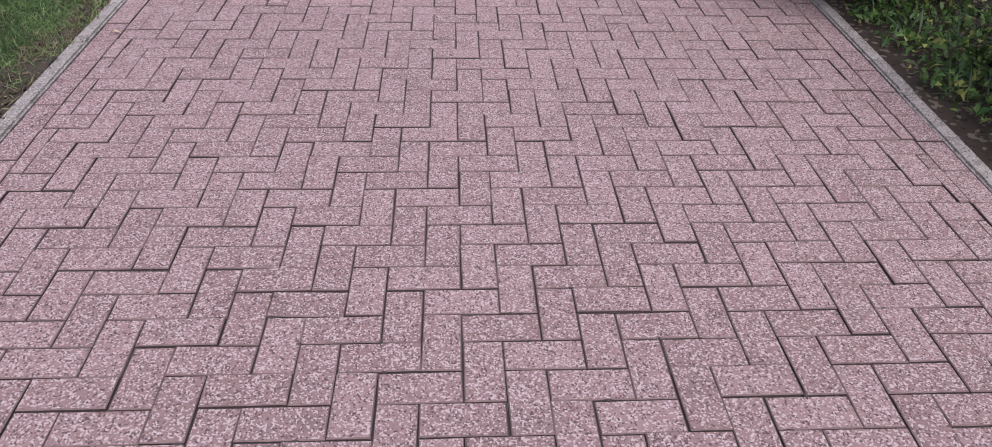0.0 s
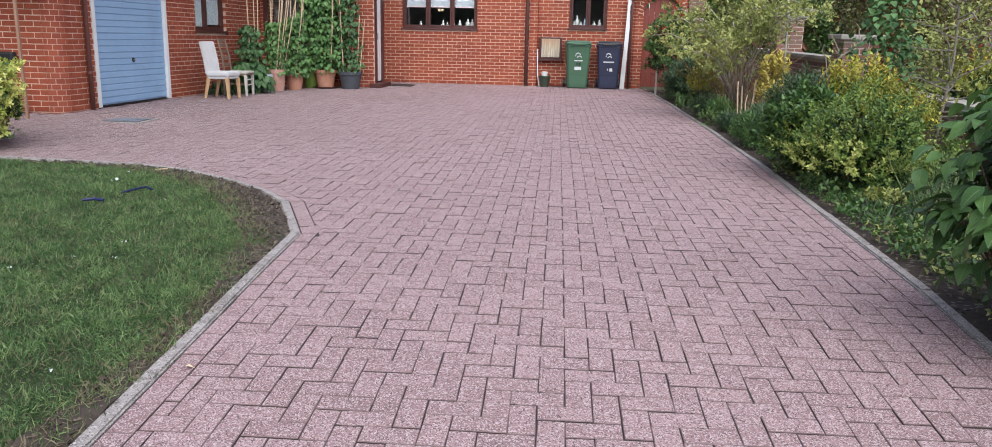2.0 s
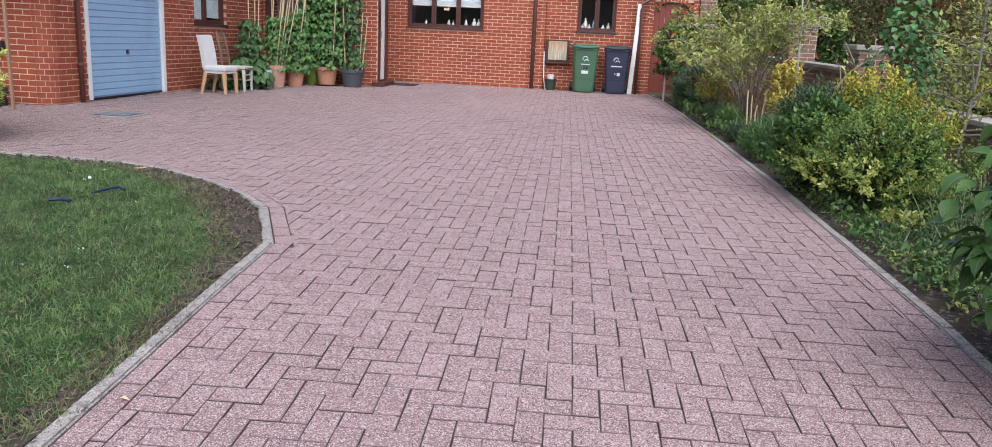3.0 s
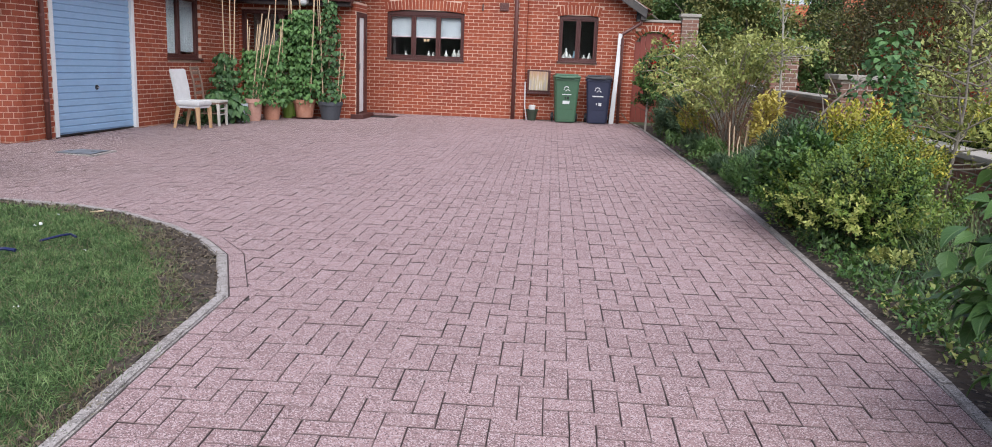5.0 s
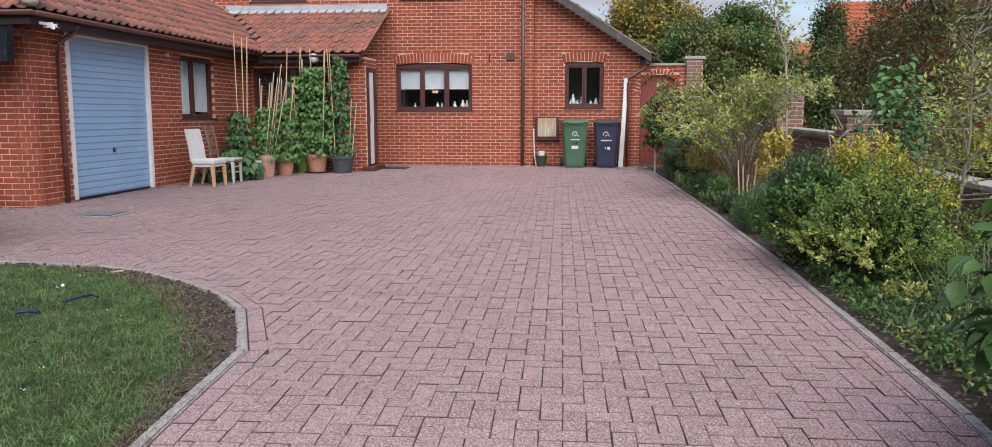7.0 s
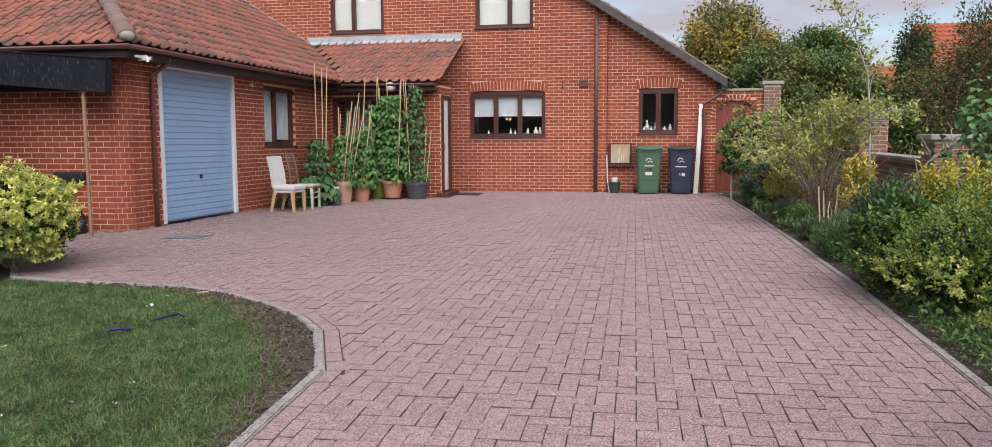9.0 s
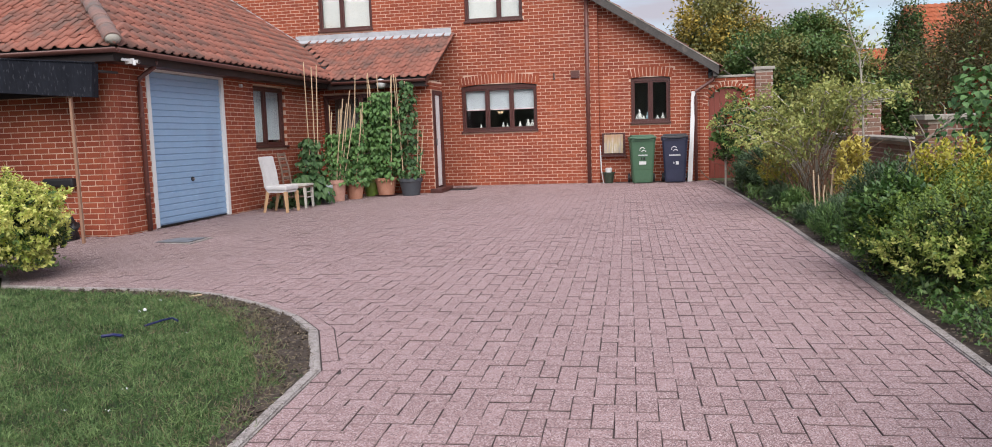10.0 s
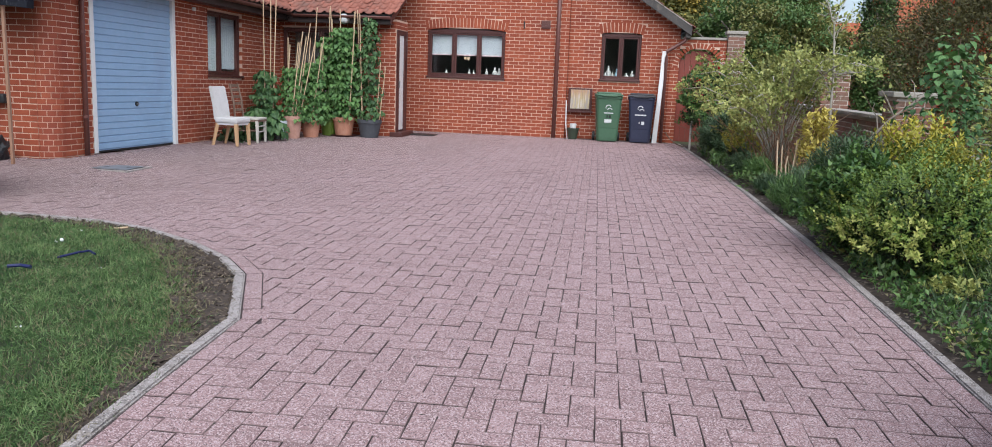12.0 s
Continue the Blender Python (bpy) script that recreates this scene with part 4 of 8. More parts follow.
def cloud(gen, centre, radii, n, clumps, spread, shell=0.55, floor=0.03):
    """Leaf places in clumps over an uneven rounded body, with gaps between the clumps; also the outward way of each."""
    c = gen.normal(size=(clumps, 3))
    c /= np.linalg.norm(c, axis=1, keepdims=True)
    c *= (shell + (1 - shell) * gen.random((clumps, 1)) ** 0.6) * (0.82 + 0.3 * gen.random((clumps, 1)))
    pick = gen.integers(0, clumps, n)
    p = c[pick] + gen.normal(size=(n, 3)) * spread
    out_way = p / np.maximum(np.linalg.norm(p, axis=1, keepdims=True), 1e-6)
    p = p * np.array(radii) + np.array(centre)
    ok = p[:, 2] > floor
    return p[ok], out_way[ok]


def foliage(name, gen, p, out_way, size, aspect, mat, parent, label="", up=0.3, wild=0.8, fold=0.25, droop=0.15):
    n = len(p)
    d = out_way + gen.normal(size=(n, 3)) * wild + np.array([0, 0, up])
    ups = gen.normal(size=(n, 3)) * 0.5 + np.array([0, 0, 1.0]) + out_way * 0.6
    L = size * (0.6 + 0.7 * gen.random(n))
    me = leaf_mesh(name, p, d, ups, L, L * aspect, mat, fold, droop)
    ob = part(name, me, None, parent)
    if label:
        tagged(ob, label)
    return tagged(ob, kind="stuff")


def branches(bm, gen, base, tips, r0, r1=0.003, kinks=4, wander=0.08, sides=5):
    for t in tips:
        a, b = Vector(base), Vector(t)
        pts = [a.lerp(b, k / kinks) + (Vector(gen.normal(size=3)) * wander if 0 < k < kinks else Vector((0, 0, 0))) for k in range(kinks + 1)]
        tube(bm, pts, [r0 + (r1 - r0) * k / kinks for k in range(kinks + 1)], sides)
    return bm


def shrub(name, label, at, radii, n, size, aspect, mat, seed, clumps=60, spread=0.14, stems=10, stem_mat="twig", stem_r=0.012, second=None, up=0.3,
          wild=0.8, lift=0.0, shell=0.55, category="shrub", group=""):
    """A shrub: stems from the ground and a clumpy crown. at: base; radii: half widths and half height."""
    gen = np.random.default_rng(seed)
    sh = thing(name, label, category, at=at, group=group)
    cz = radii[2] + lift
    p, o = cloud(gen, (0, 0, cz), radii, n, clumps, spread, shell)
    foliage("crown", gen, p, o, size, aspect, LEAF[mat], sh, up=up, wild=wild)
    if second:
        mat2, share, low = second
        p, o = cloud(gen, (0, 0, cz + low * radii[2]), [r * 0.95 for r in radii], int(n * share), max(8, clumps // 3), spread, shell)
        foliage("tip_growth", gen, p, o, size, aspect, LEAF[mat2], sh, up=up + 0.3, wild=wild)
    if stems:
        tips = [np.array((0, 0, cz)) + gen.normal(size=3) * np.array(radii) * 0.45 for _ in range(stems)]
        for t in tips:
            b0 = (t[0] * 0.25, t[1] * 0.25, -0.03)
            part("stem", branches(bmesh.new(), gen, b0, [t], stem_r, 0.003), M[stem_mat], sh)
    return sh


def broad_foliage(name, gen, p, out_way, size, aspect, mat, parent, droop=18, kind="stuff"):
    """Many rounded broad leaves joined in one part."""
    tv, tf = big_leaf_shape(1.0, aspect)
    tv = np.array(tv)
    verts, faces = [], []
    for q, o in zip(p, out_way):
        yaw = math.degrees(math.atan2(o[1], o[0])) + gen.normal() * 35
        m = pose(*q, gen.normal() * 18, droop + gen.normal() * 18, yaw)
        s = size * (0.65 + 0.6 * gen.random())
        w = tv * s @ np.array(m.to_3x3()).T + np.array(q)
        i = len(verts)
        verts += [tuple(v) for v in w]
        faces += [tuple(i + k for k in f) for f in tf]
    me = arrays_mesh(name, verts, faces, mat)
    leaf_uv(me, len(p))
    me.polygons.foreach_set("use_smooth", [True] * len(me.polygons))
    return tagged(part(name, me, None, parent), kind=kind)


def veined(m):
    """Adds a pale midrib and side veins, with relief, to a broad leaf's material (u along the leaf, v across)."""
    n, l = m.node_tree.nodes, m.node_tree.links
    uv = n.new("ShaderNodeUVMap")
    sep = n.new("ShaderNodeSeparateXYZ")
    l.new(uv.outputs[0], sep.inputs[0])

    def calc(op, a, b=0.0):
        q = n.new("ShaderNodeMath")
        q.operation = op
        for i, v in enumerate((a, b)):
            if isinstance(v, (int, float)):
                q.inputs[i].default_value = v
            else:
                l.new(v, q.inputs[i])
        return q.outputs[0]

    def ramp(v, lo, hi):
        q = n.new("ShaderNodeMapRange")
        q.inputs["From Min"].default_value, q.inputs["From Max"].default_value = lo, hi
        l.new(v, q.inputs["Value"])
        return q.outputs[0]

    across = calc("ABSOLUTE", calc("SUBTRACT", calc("MULTIPLY", sep.outputs[1], 2.0), 1.0))
    side = calc("FRACT", calc("SUBTRACT", calc("MULTIPLY", sep.outputs[0], 7.0), calc("MULTIPLY", across, 2.2)))
    vein = calc("MULTIPLY", ramp(calc("ABSOLUTE", calc("SUBTRACT", side, 0.5)), 0.40, 0.5), 0.55)
    rib = calc("MAXIMUM", ramp(across, 0.10, 0.03), vein)
    shade = n["Principled BSDF"].inputs["Base Color"].links[0].from_socket
    pale = n.new("ShaderNodeMix")
    pale.data_type = "RGBA"
    pale.inputs[7].default_value = (0.30, 0.42, 0.16, 1)
    l.new(calc("MULTIPLY", rib, 0.32), pale.inputs["Factor"])
    l.new(shade, pale.inputs[6])
    l.new(pale.outputs[2], n["Principled BSDF"].inputs["Base Color"])
    relief = n.new("ShaderNodeBump")
    relief.inputs["Strength"].default_value, relief.inputs["Distance"].default_value = 0.6, 0.004
    relief.invert = True
    l.new(rib, relief.inputs["Height"])
    l.new(relief.outputs[0], n["Principled BSDF"].inputs["Normal"])
    return m


for leaf_name in ("hydrangea", "vine", "bean", "climber"):
    veined(LEAF[leaf_name])


def leaf_uv(me, count, per=21):
    """Marks every leaf vertex with its place along and across the leaf."""
    one = np.array([(i / (per // 3 - 1), s) for i in range(per // 3) for s in (0.0, 0.5, 1.0)], dtype=np.float32)
    layer = me.uv_layers.new(name="leaf")
    idx = np.empty(len(me.loops), dtype=np.int32)
    me.loops.foreach_get("vertex_index", idx)
    layer.data.foreach_set("uv", np.tile(one, (count, 1))[idx].ravel())


# hydrangea with large leaves, each leaf a piece
def big_leaf_shape(l, w):
    v, f, k = [], [], 6
    for i in range(k + 1):
        t = i / k
        half = w / 2 * math.sin(math.pi * min(1, t ** 0.8)) ** 0.9 * (1 - 0.15 * t) + 0.0004
        z = l * (0.07 * math.sin(math.pi * t) - 0.16 * t * t)
        v += [(t * l, -half, z + half * 0.30), (t * l, 0, z), (t * l, half, z + half * 0.30)]
    for i in range(k):
        a = 3 * i
        f += [(a, a + 3, a + 4, a + 1), (a + 1, a + 4, a + 5, a + 2)]
    return v, f


def big_leaf(mat, l=0.15, w=0.085):
    me = arrays_mesh("leaf", *big_leaf_shape(l, w), mat)
    leaf_uv(me, 1)
    me.polygons.foreach_set("use_smooth", [True] * len(me.polygons))
    return me


def broad_leaf_material(name, low, high, vein):
    m = leaf_material(name, low, high, 0.38, 0.22)
    n, l = m.node_tree.nodes, m.node_tree.links
    rnd = n.new("ShaderNodeObjectInfo")
    add = [q for q in n if q.bl_idname == "ShaderNodeMath"][0]
    l.new(rnd.outputs["Random"], add.inputs[0])
    return veined(m)


def hydrangea(at, centre, radii, count, seed, label):
    gen = np.random.default_rng(seed)
    sh = thing("hydrangea", label, "shrub", at=at)
    mat = broad_leaf_material("hydrangea_leaf", (0.038, 0.095, 0.026), (0.14, 0.265, 0.064), None)
    meshes = [big_leaf(mat, 0.115, 0.074), big_leaf(mat, 0.13, 0.082), big_leaf(mat, 0.085, 0.052)]
    made = 0
    while made < count:
        d = gen.normal(size=3)
        d /= np.linalg.norm(d)
        if d[2] < -0.85:
            continue
        tip = np.array(centre) + d * np.array(radii) * (0.72 + 0.3 * gen.random())
        if tip[2] < 0.16:
            continue
        base = np.array((centre[0] * 0.5, centre[1] * 0.5, 0.0)) * (0.3 + 0.5 * gen.random())
        part("stem", branches(bmesh.new(), gen, base, [tip], 0.009, 0.003, 4, 0.03), M["twig"], sh)
        turn0 = gen.random() * 360
        for pair in range(3):
            z_in = np.array(tip) - d * 0.09 * pair
            for side in (0, 180):
                yaw = turn0 + pair * 90 + side + gen.normal() * 14
                head = math.degrees(math.atan2(d[1], d[0]))
                if pair == 0 and gen.random() < 0.25:
                    continue
                ob = new("leaf", meshes[(pair + made) % 3] if pair else meshes[2])
                ob.parent = sh
                tilt = 8 + pair * 14 + gen.normal() * 12 - d[2] * 10
                outward = Matrix.Rotation(radians(38) * math.hypot(d[0], d[1]), 4, Vector((-d[1], d[0], 0.001)))
                ob.matrix_basis = Matrix.Translation(z_in) @ outward @ pose(0, 0, 0, gen.normal() * 12, tilt, yaw)
                made += 1
    p, o = cloud(gen, centre, [r * 0.95 for r in radii], 1200, 160, 0.10, 0.75, 0.10)
    broad_foliage("outer_foliage", gen, p, o, 0.108, 0.62, LEAF["hydrangea"], sh, droop=30)
    # inner leaves take a darkened colour to paint shade between the broad leaves
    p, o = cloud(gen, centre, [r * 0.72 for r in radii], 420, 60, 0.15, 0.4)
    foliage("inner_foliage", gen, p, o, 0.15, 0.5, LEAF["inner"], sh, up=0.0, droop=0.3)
    for fx, fy, fz in ((-0.42, -0.52, 0.33), (-0.30, -0.60, 0.30), (-0.5, -0.36, 0.37)):
        c = np.array(centre) + np.array((fx * radii[0] / 0.7, fy, fz))
        p = np.repeat(c[None], 10, 0) + gen.normal(size=(10, 3)) * 0.016
        foliage("flower", gen, p, gen.normal(size=(10, 3)), 0.028, 0.9, LEAF["pink"], sh, "small pink flower head", wild=0.3)
    return sh


hydrangea((2.17, 4.02, -0.03), (0, 0, 0.70), (0.60, 0.56, 0.56), 298, 11, "large-leaved green hydrangea shrub with few pink flowers")
hydrangea((2.62, 2.55, -0.10), (0, 0, 0.52), (0.55, 0.50, 0.42), 90, 12, "smaller broad-leaved green hydrangea leaning over the bed")

# flower bed shrubs, front to back
def shoots(gen, centre, radii, count, length, per, rise=0.6, stray=0.3, lumps=2.2, floor=0.03, low=-0.5, splay=0.8, swell=0.34):
    """Leafy shoots over an uneven body: leaves in turn round each shoot. Gives places, ways and upper sides."""
    u = gen.normal(size=(count * 2, 3))
    u /= np.linalg.norm(u, axis=1, keepdims=True)
    u = u[u[:, 2] > low][:count]
    bulge = np.array([0.88 + swell * noise.noise(Vector(v * lumps) + Vector((centre[0] * 7, centre[1] * 3, 1.0))) for v in u])[:, None]
    tip = u * bulge * (0.9 + 0.2 * gen.random((len(u), 1))) * np.array(radii) + np.array(centre)
    way = u * 0.6 + np.array([0, 0, rise]) + gen.normal(size=u.shape) * stray
    way /= np.linalg.norm(way, axis=1, keepdims=True)
    side = np.cross(way, gen.normal(size=way.shape))
    side /= np.linalg.norm(side, axis=1, keepdims=True)
    other = np.cross(way, side)
    P, D, U = [], [], []
    span = length * (0.6 + 0.7 * gen.random((len(u), 1)))
    for i in range(per):
        ang = i * 2.4 + gen.normal(size=(len(u), 1)) * 0.3
        out_way = side * np.cos(ang) + other * np.sin(ang)
        P.append(tip - way * span * i / per)
        D.append(way * (1.05 - 0.5 * i / per) + out_way * splay + gen.normal(size=way.shape) * 0.15)
        U.append(way + np.array([0, 0, 0.3]))
    P, D, U = np.concatenate(P), np.concatenate(D), np.concatenate(U)
    ok = P[:, 2] > floor
    return P[ok], D[ok], U[ok]


def leafy(name, gen, parent, mat, size, aspect, label="", fold=0.18, droop=0.12, **how):
    p, d, u = shoots(gen, **how)
    L = size * (0.65 + 0.6 * gen.random(len(p)))
    ob = part(name, leaf_mesh(name, p, d, u, L, L * aspect, LEAF[mat], fold, droop), None, parent)
    if label:
        tagged(ob, label)
    return tagged(ob, kind="stuff")


def stems_in(sh, gen, count, foot, reach, r0, mat="twig", wander=0.04):
    for _ in range(count):
        t = gen.normal(size=3) * np.array(reach[3:]) + np.array(reach[:3])
        b0 = (foot[0] + gen.normal() * foot[2], foot[1] + gen.normal() * foot[2], -0.03)
        part("stem", branches(bmesh.new(), gen, b0, [t], r0, 0.003, 4, wander), M[mat], sh)


gen = np.random.default_rng(21)
gold = thing("golden_bush", "dense golden-green small-leaved bush in the flower bed", "shrub", at=(2.48, 7.78, 0.02))
stems_in(gold, gen, 12, (0, 0, 0.1), (0, 0, 0.45, 0.3, 0.35, 0.2), 0.012)
# darker-coloured core leaves paint the shade inside the bush
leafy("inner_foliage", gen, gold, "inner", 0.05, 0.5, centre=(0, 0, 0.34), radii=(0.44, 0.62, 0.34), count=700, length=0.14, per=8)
leafy("crown", gen, gold, "spindle", 0.035, 0.52, centre=(0, 0, 0.42), radii=(0.60, 0.86, 0.48), count=1700, length=0.15, per=9, lumps=2.8, swell=0.62)
leafy("cream_foliage", gen, gold, "cream", 0.033, 0.56, "cream-edged yellow-green leaves", centre=(-0.10, -0.12, 0.30), radii=(0.60, 0.82, 0.32), count=420, length=0.09, per=9, rise=0.3, lumps=4.0, low=-0.3)
leafy("top_foliage", gen, gold, "golden", 0.036, 0.50, "golden young leaves", centre=(0.2, 0.1, 0.52), radii=(0.42, 0.70, 0.42), count=300, length=0.15, per=12, rise=1.0, low=0.25, lumps=4.0)

gen = np.random.default_rng(22)
green = thing("dark_green_bush", "dark green small-leaved bush beside the golden one", "shrub", at=(2.12, 8.40, 0.02))
stems_in(green, gen, 8, (0, 0, 0.06), (0, 0, 0.45, 0.2, 0.25, 0.2), 0.01)
# core leaves coloured dark for the shade within
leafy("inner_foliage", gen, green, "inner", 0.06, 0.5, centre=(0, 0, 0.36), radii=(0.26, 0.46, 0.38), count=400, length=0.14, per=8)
leafy("crown", gen, green, "spray_green", 0.062, 0.5, centre=(0, 0, 0.40), radii=(0.33, 0.62, 0.50), count=620, length=0.15, per=9, lumps=3.0, rise=0.5)
leafy("top_foliage", gen, green, "blue", 0.06, 0.2, "narrow blue-green shoots", centre=(0.0, 0.1, 0.64), radii=(0.28, 0.42, 0.34), count=160, length=0.2, per=14, rise=1.4, low=0.1)

gen = np.random.default_rng(24)
spray = thing("golden_sprays", "upright golden leaved sprays above the bush", "shrub", at=(2.72, 8.75, 0.02))
stems_in(spray, gen, 10, (0, 0, 0.08), (0, 0, 0.85, 0.25, 0.3, 0.1), 0.007)
leafy("crown", gen, spray, "yellow_tip", 0.055, 0.42, centre=(0, 0, 0.70), radii=(0.40, 0.46, 0.42), count=150, length=0.30, per=15, rise=1.3, low=0.0)
leafy("lower_foliage", gen, spray, "spindle", 0.05, 0.45, centre=(0, 0, 0.55), radii=(0.44, 0.5, 0.40), count=260, length=0.2, per=10, rise=0.9)
second = thing("golden_sprays", "golden tipped shoots leaning to the low wall", "shrub", at=(2.84, 8.4, 0.02))
stems_in(second, gen, 8, (0, 0, 0.08), (0, 0, 0.7, 0.2, 0.3, 0.1), 0.007)
leafy("crown", gen, second, "golden", 0.052, 0.45, centre=(0, 0, 0.58), radii=(0.28, 0.42, 0.30), count=110, length=0.22, per=13, rise=1.1, low=0.0)
leafy("lower_foliage", gen, second, "spray_green", 0.05, 0.45, centre=(0, 0, 0.42), radii=(0.30, 0.42, 0.36), count=200, length=0.2, per=10, rise=0.8)

gen = np.random.default_rng(25)
ysp = thing("yellow_spray", "upright sprays of bright yellow leaves in the bed", "shrub", at=(2.62, 11.9, 0.02))
stems_in(ysp, gen, 7, (0, 0, 0.06), (0, 0, 0.75, 0.12, 0.14, 0.12), 0.008)
leafy("crown", gen, ysp, "yellow", 0.075, 0.5, centre=(0, 0, 0.68), radii=(0.22, 0.26, 0.40), count=85, length=0.22, per=10, rise=0.9)

gen = np.random.default_rng(26)
rose_bush = thing("rose_bush", "tall open rose bush with brown stems and pale leaves", "shrub", at=(2.45, 13.6, 0.02))
stems_in(rose_bush, gen, 90, (0.1, 0, 0.2), (0.05, 0, 0.95, 0.42, 0.45, 0.25), 0.006, "rose_stem", 0.06)
leafy("lower_foliage", gen, rose_bush, "olive_leaf", 0.055, 0.55, centre=(-0.1, 0, 0.75), radii=(0.75, 0.75, 0.42), count=80, length=0.2, per=7, rise=0.3, stray=0.6, splay=1.0)
sprays = []
for k in range(26):
    ang = 2.0 + k * 2.4
    reach = 0.35 + 1.0 * gen.random()
    top = np.array((math.cos(ang) * reach - 0.1, math.sin(ang) * reach, 1.25 + 0.75 * gen.random() - 0.25 * reach))
    sprays += [tuple(top * np.array(q)) for q in ((0.55, 0.55, 0.80), (0.85, 0.85, 0.97), (1.2, 1.2, 0.98))]
    arch = [(0.05, 0, 0), tuple(top * np.array((0.25, 0.25, 0.5))), tuple(top * np.array((0.6, 0.6, 0.86))), tuple(top), tuple(top * np.array((1.25, 1.25, 0.97)))]
    part("cane", tube(bmesh.new(), arch, [0.014, 0.012, 0.010, 0.008, 0.004], 5), M["pale_bark"], rose_bush, "pale grey arching cane", smooth=True)
P, D, U = [], [], []
for c in sprays:
    p, d, u = shoots(gen, c, (0.20, 0.20, 0.17), 12, 0.16, 7, rise=0.3, stray=0.6, splay=1.0, low=-0.9)
    P.append(p), D.append(d), U.append(u)
P, D, U = np.concatenate(P), np.concatenate(D), np.concatenate(U)
L = 0.062 * (0.65 + 0.6 * gen.random(len(P)))
tagged(part("crown", leaf_mesh("crown", P, D, U, L, L * 0.55, LEAF["pale"]), None, rose_bush), kind="stuff")
leafy("inner_foliage", gen, rose_bush, "olive_leaf", 0.06, 0.55, centre=(-0.05, 0, 1.25), radii=(0.70, 0.7, 0.55), count=110, length=0.2, per=7, rise=0.3, stray=0.6, splay=1.0)

gen = np.random.default_rng(27)
ysh = thing("yellow_shrub", "low yellow-green shrub under the rose bush", "shrub", at=(2.15, 14.4, 0.02))
stems_in(ysh, gen, 6, (0, 0, 0.06), (0, 0, 0.45, 0.15, 0.15, 0.1), 0.008)
leafy("crown", gen, ysh, "golden", 0.055, 0.55, centre=(0, 0, 0.52), radii=(0.34, 0.38, 0.34), count=170, length=0.14, per=9, rise=0.6)

gen = np.random.default_rng(28)
lav = thing("lavender_bush", "low dusky blue-green bush near the gate", "shrub", at=(2.12, 16.6, 0.02))
stems_in(lav, gen, 10, (0, 0, 0.1), (0, 0, 0.5, 0.2, 0.5, 0.12), 0.009)
# dark core leaves carry the bush's inner shade in their colour
leafy("inner_foliage", gen, lav, "inner", 0.07, 0.4, centre=(0, 0, 0.36), radii=(0.40, 0.95, 0.36), count=500, length=0.15, per=8)
leafy("crown", gen, lav, "blue", 0.10, 0.24, centre=(0, 0, 0.40), radii=(0.50, 1.10, 0.46), count=520, length=0.16, per=12, rise=0.8, lumps=2.6)

gen = np.random.default_rng(29)
rose = thing("climbing_rose", "dark green climbing rose beside the arched gate", "shrub", at=(1.88, 18.4, 0.02))
stems_in(rose, gen, 14, (0.1, 0, 0.08), (0, 0, 1.1, 0.3, 0.3, 0.3), 0.012, "twig", 0.06)
# shade behind the outer leaves, painted as a dark leaf core
leafy("inner_foliage", gen, rose, "inner", 0.07, 0.5, centre=(0.05, 0, 0.85), radii=(0.46, 0.6, 0.75), count=340, length=0.15, per=8)
leafy("crown", gen, rose, "spray_green", 0.078, 0.5, centre=(0.05, 0, 0.95), radii=(0.58, 0.75, 0.82), count=420, length=0.17, per=8, rise=0.3, stray=0.5, lumps=3.0)
for fx, fy, fz in ((0.02, -0.62, 1.72), (0.14, -0.6, 1.60), (-0.22, -0.6, 1.36)):
    p = np.repeat(np.array([[fx, fy, fz]]), 12, 0) + gen.normal(size=(12, 3)) * 0.022
    foliage("flower", gen, p, gen.normal(size=(12, 3)), 0.05, 0.9, LEAF["rose"], rose, "red rose bloom", wild=0.3)

gen = np.random.default_rng(31)
clump_at = ((2.10, 10.25, 0.30), (2.22, 11.1, 0.24), (2.05, 11.8, 0.16), (2.12, 12.9, 0.24), (2.30, 10.5, 0.36), (2.02, 13.7, 0.24))
for k, (cx, cy, r) in enumerate(clump_at):
    cl = thing("grey_green_clump", "clump of grey-green narrow leaves at the kerb", "plant", at=(cx, cy, 0.02), group="clumps along the kerb")
    leafy("foliage", gen, cl, "blue" if k % 3 else "spray_green", 0.075, 0.13, centre=(0, 0, r * 0.6), radii=(r * 0.85, r * 1.3, r * 0.85), count=170, length=0.16, per=14, rise=1.3, low=-0.2)
weeds = thing("weed_clump", "feathery pale green weeds in the flower bed", "plant", at=(2.72, 6.45, 0.02))
for _ in range(16):
    t = (gen.normal() * 0.2, gen.normal() * 0.25, 0.30 + 0.24 * gen.random())
    part("stem", branches(bmesh.new(), gen, (t[0] * 0.6, t[1] * 0.6, 0), [t], 0.005, 0.002, 4, 0.012), M["weed_stem"], weeds)
leafy("foliage", gen, weeds, "feather", 0.045, 0.16, centre=(0, 0, 0.24), radii=(0.34, 0.42, 0.28), count=110, length=0.24, per=14, rise=1.6, low=-0.1, splay=0.7)
bright = thing("seedling_clump", "small bright yellow-green seedling clump on the soil", "plant", at=(2.35, 6.75, 0.02))
leafy("foliage", gen, bright, "pale", 0.045, 0.6, centre=(0, 0, 0.08), radii=(0.16, 0.18, 0.10), count=46, length=0.06, per=6, rise=0.8, low=0.0)

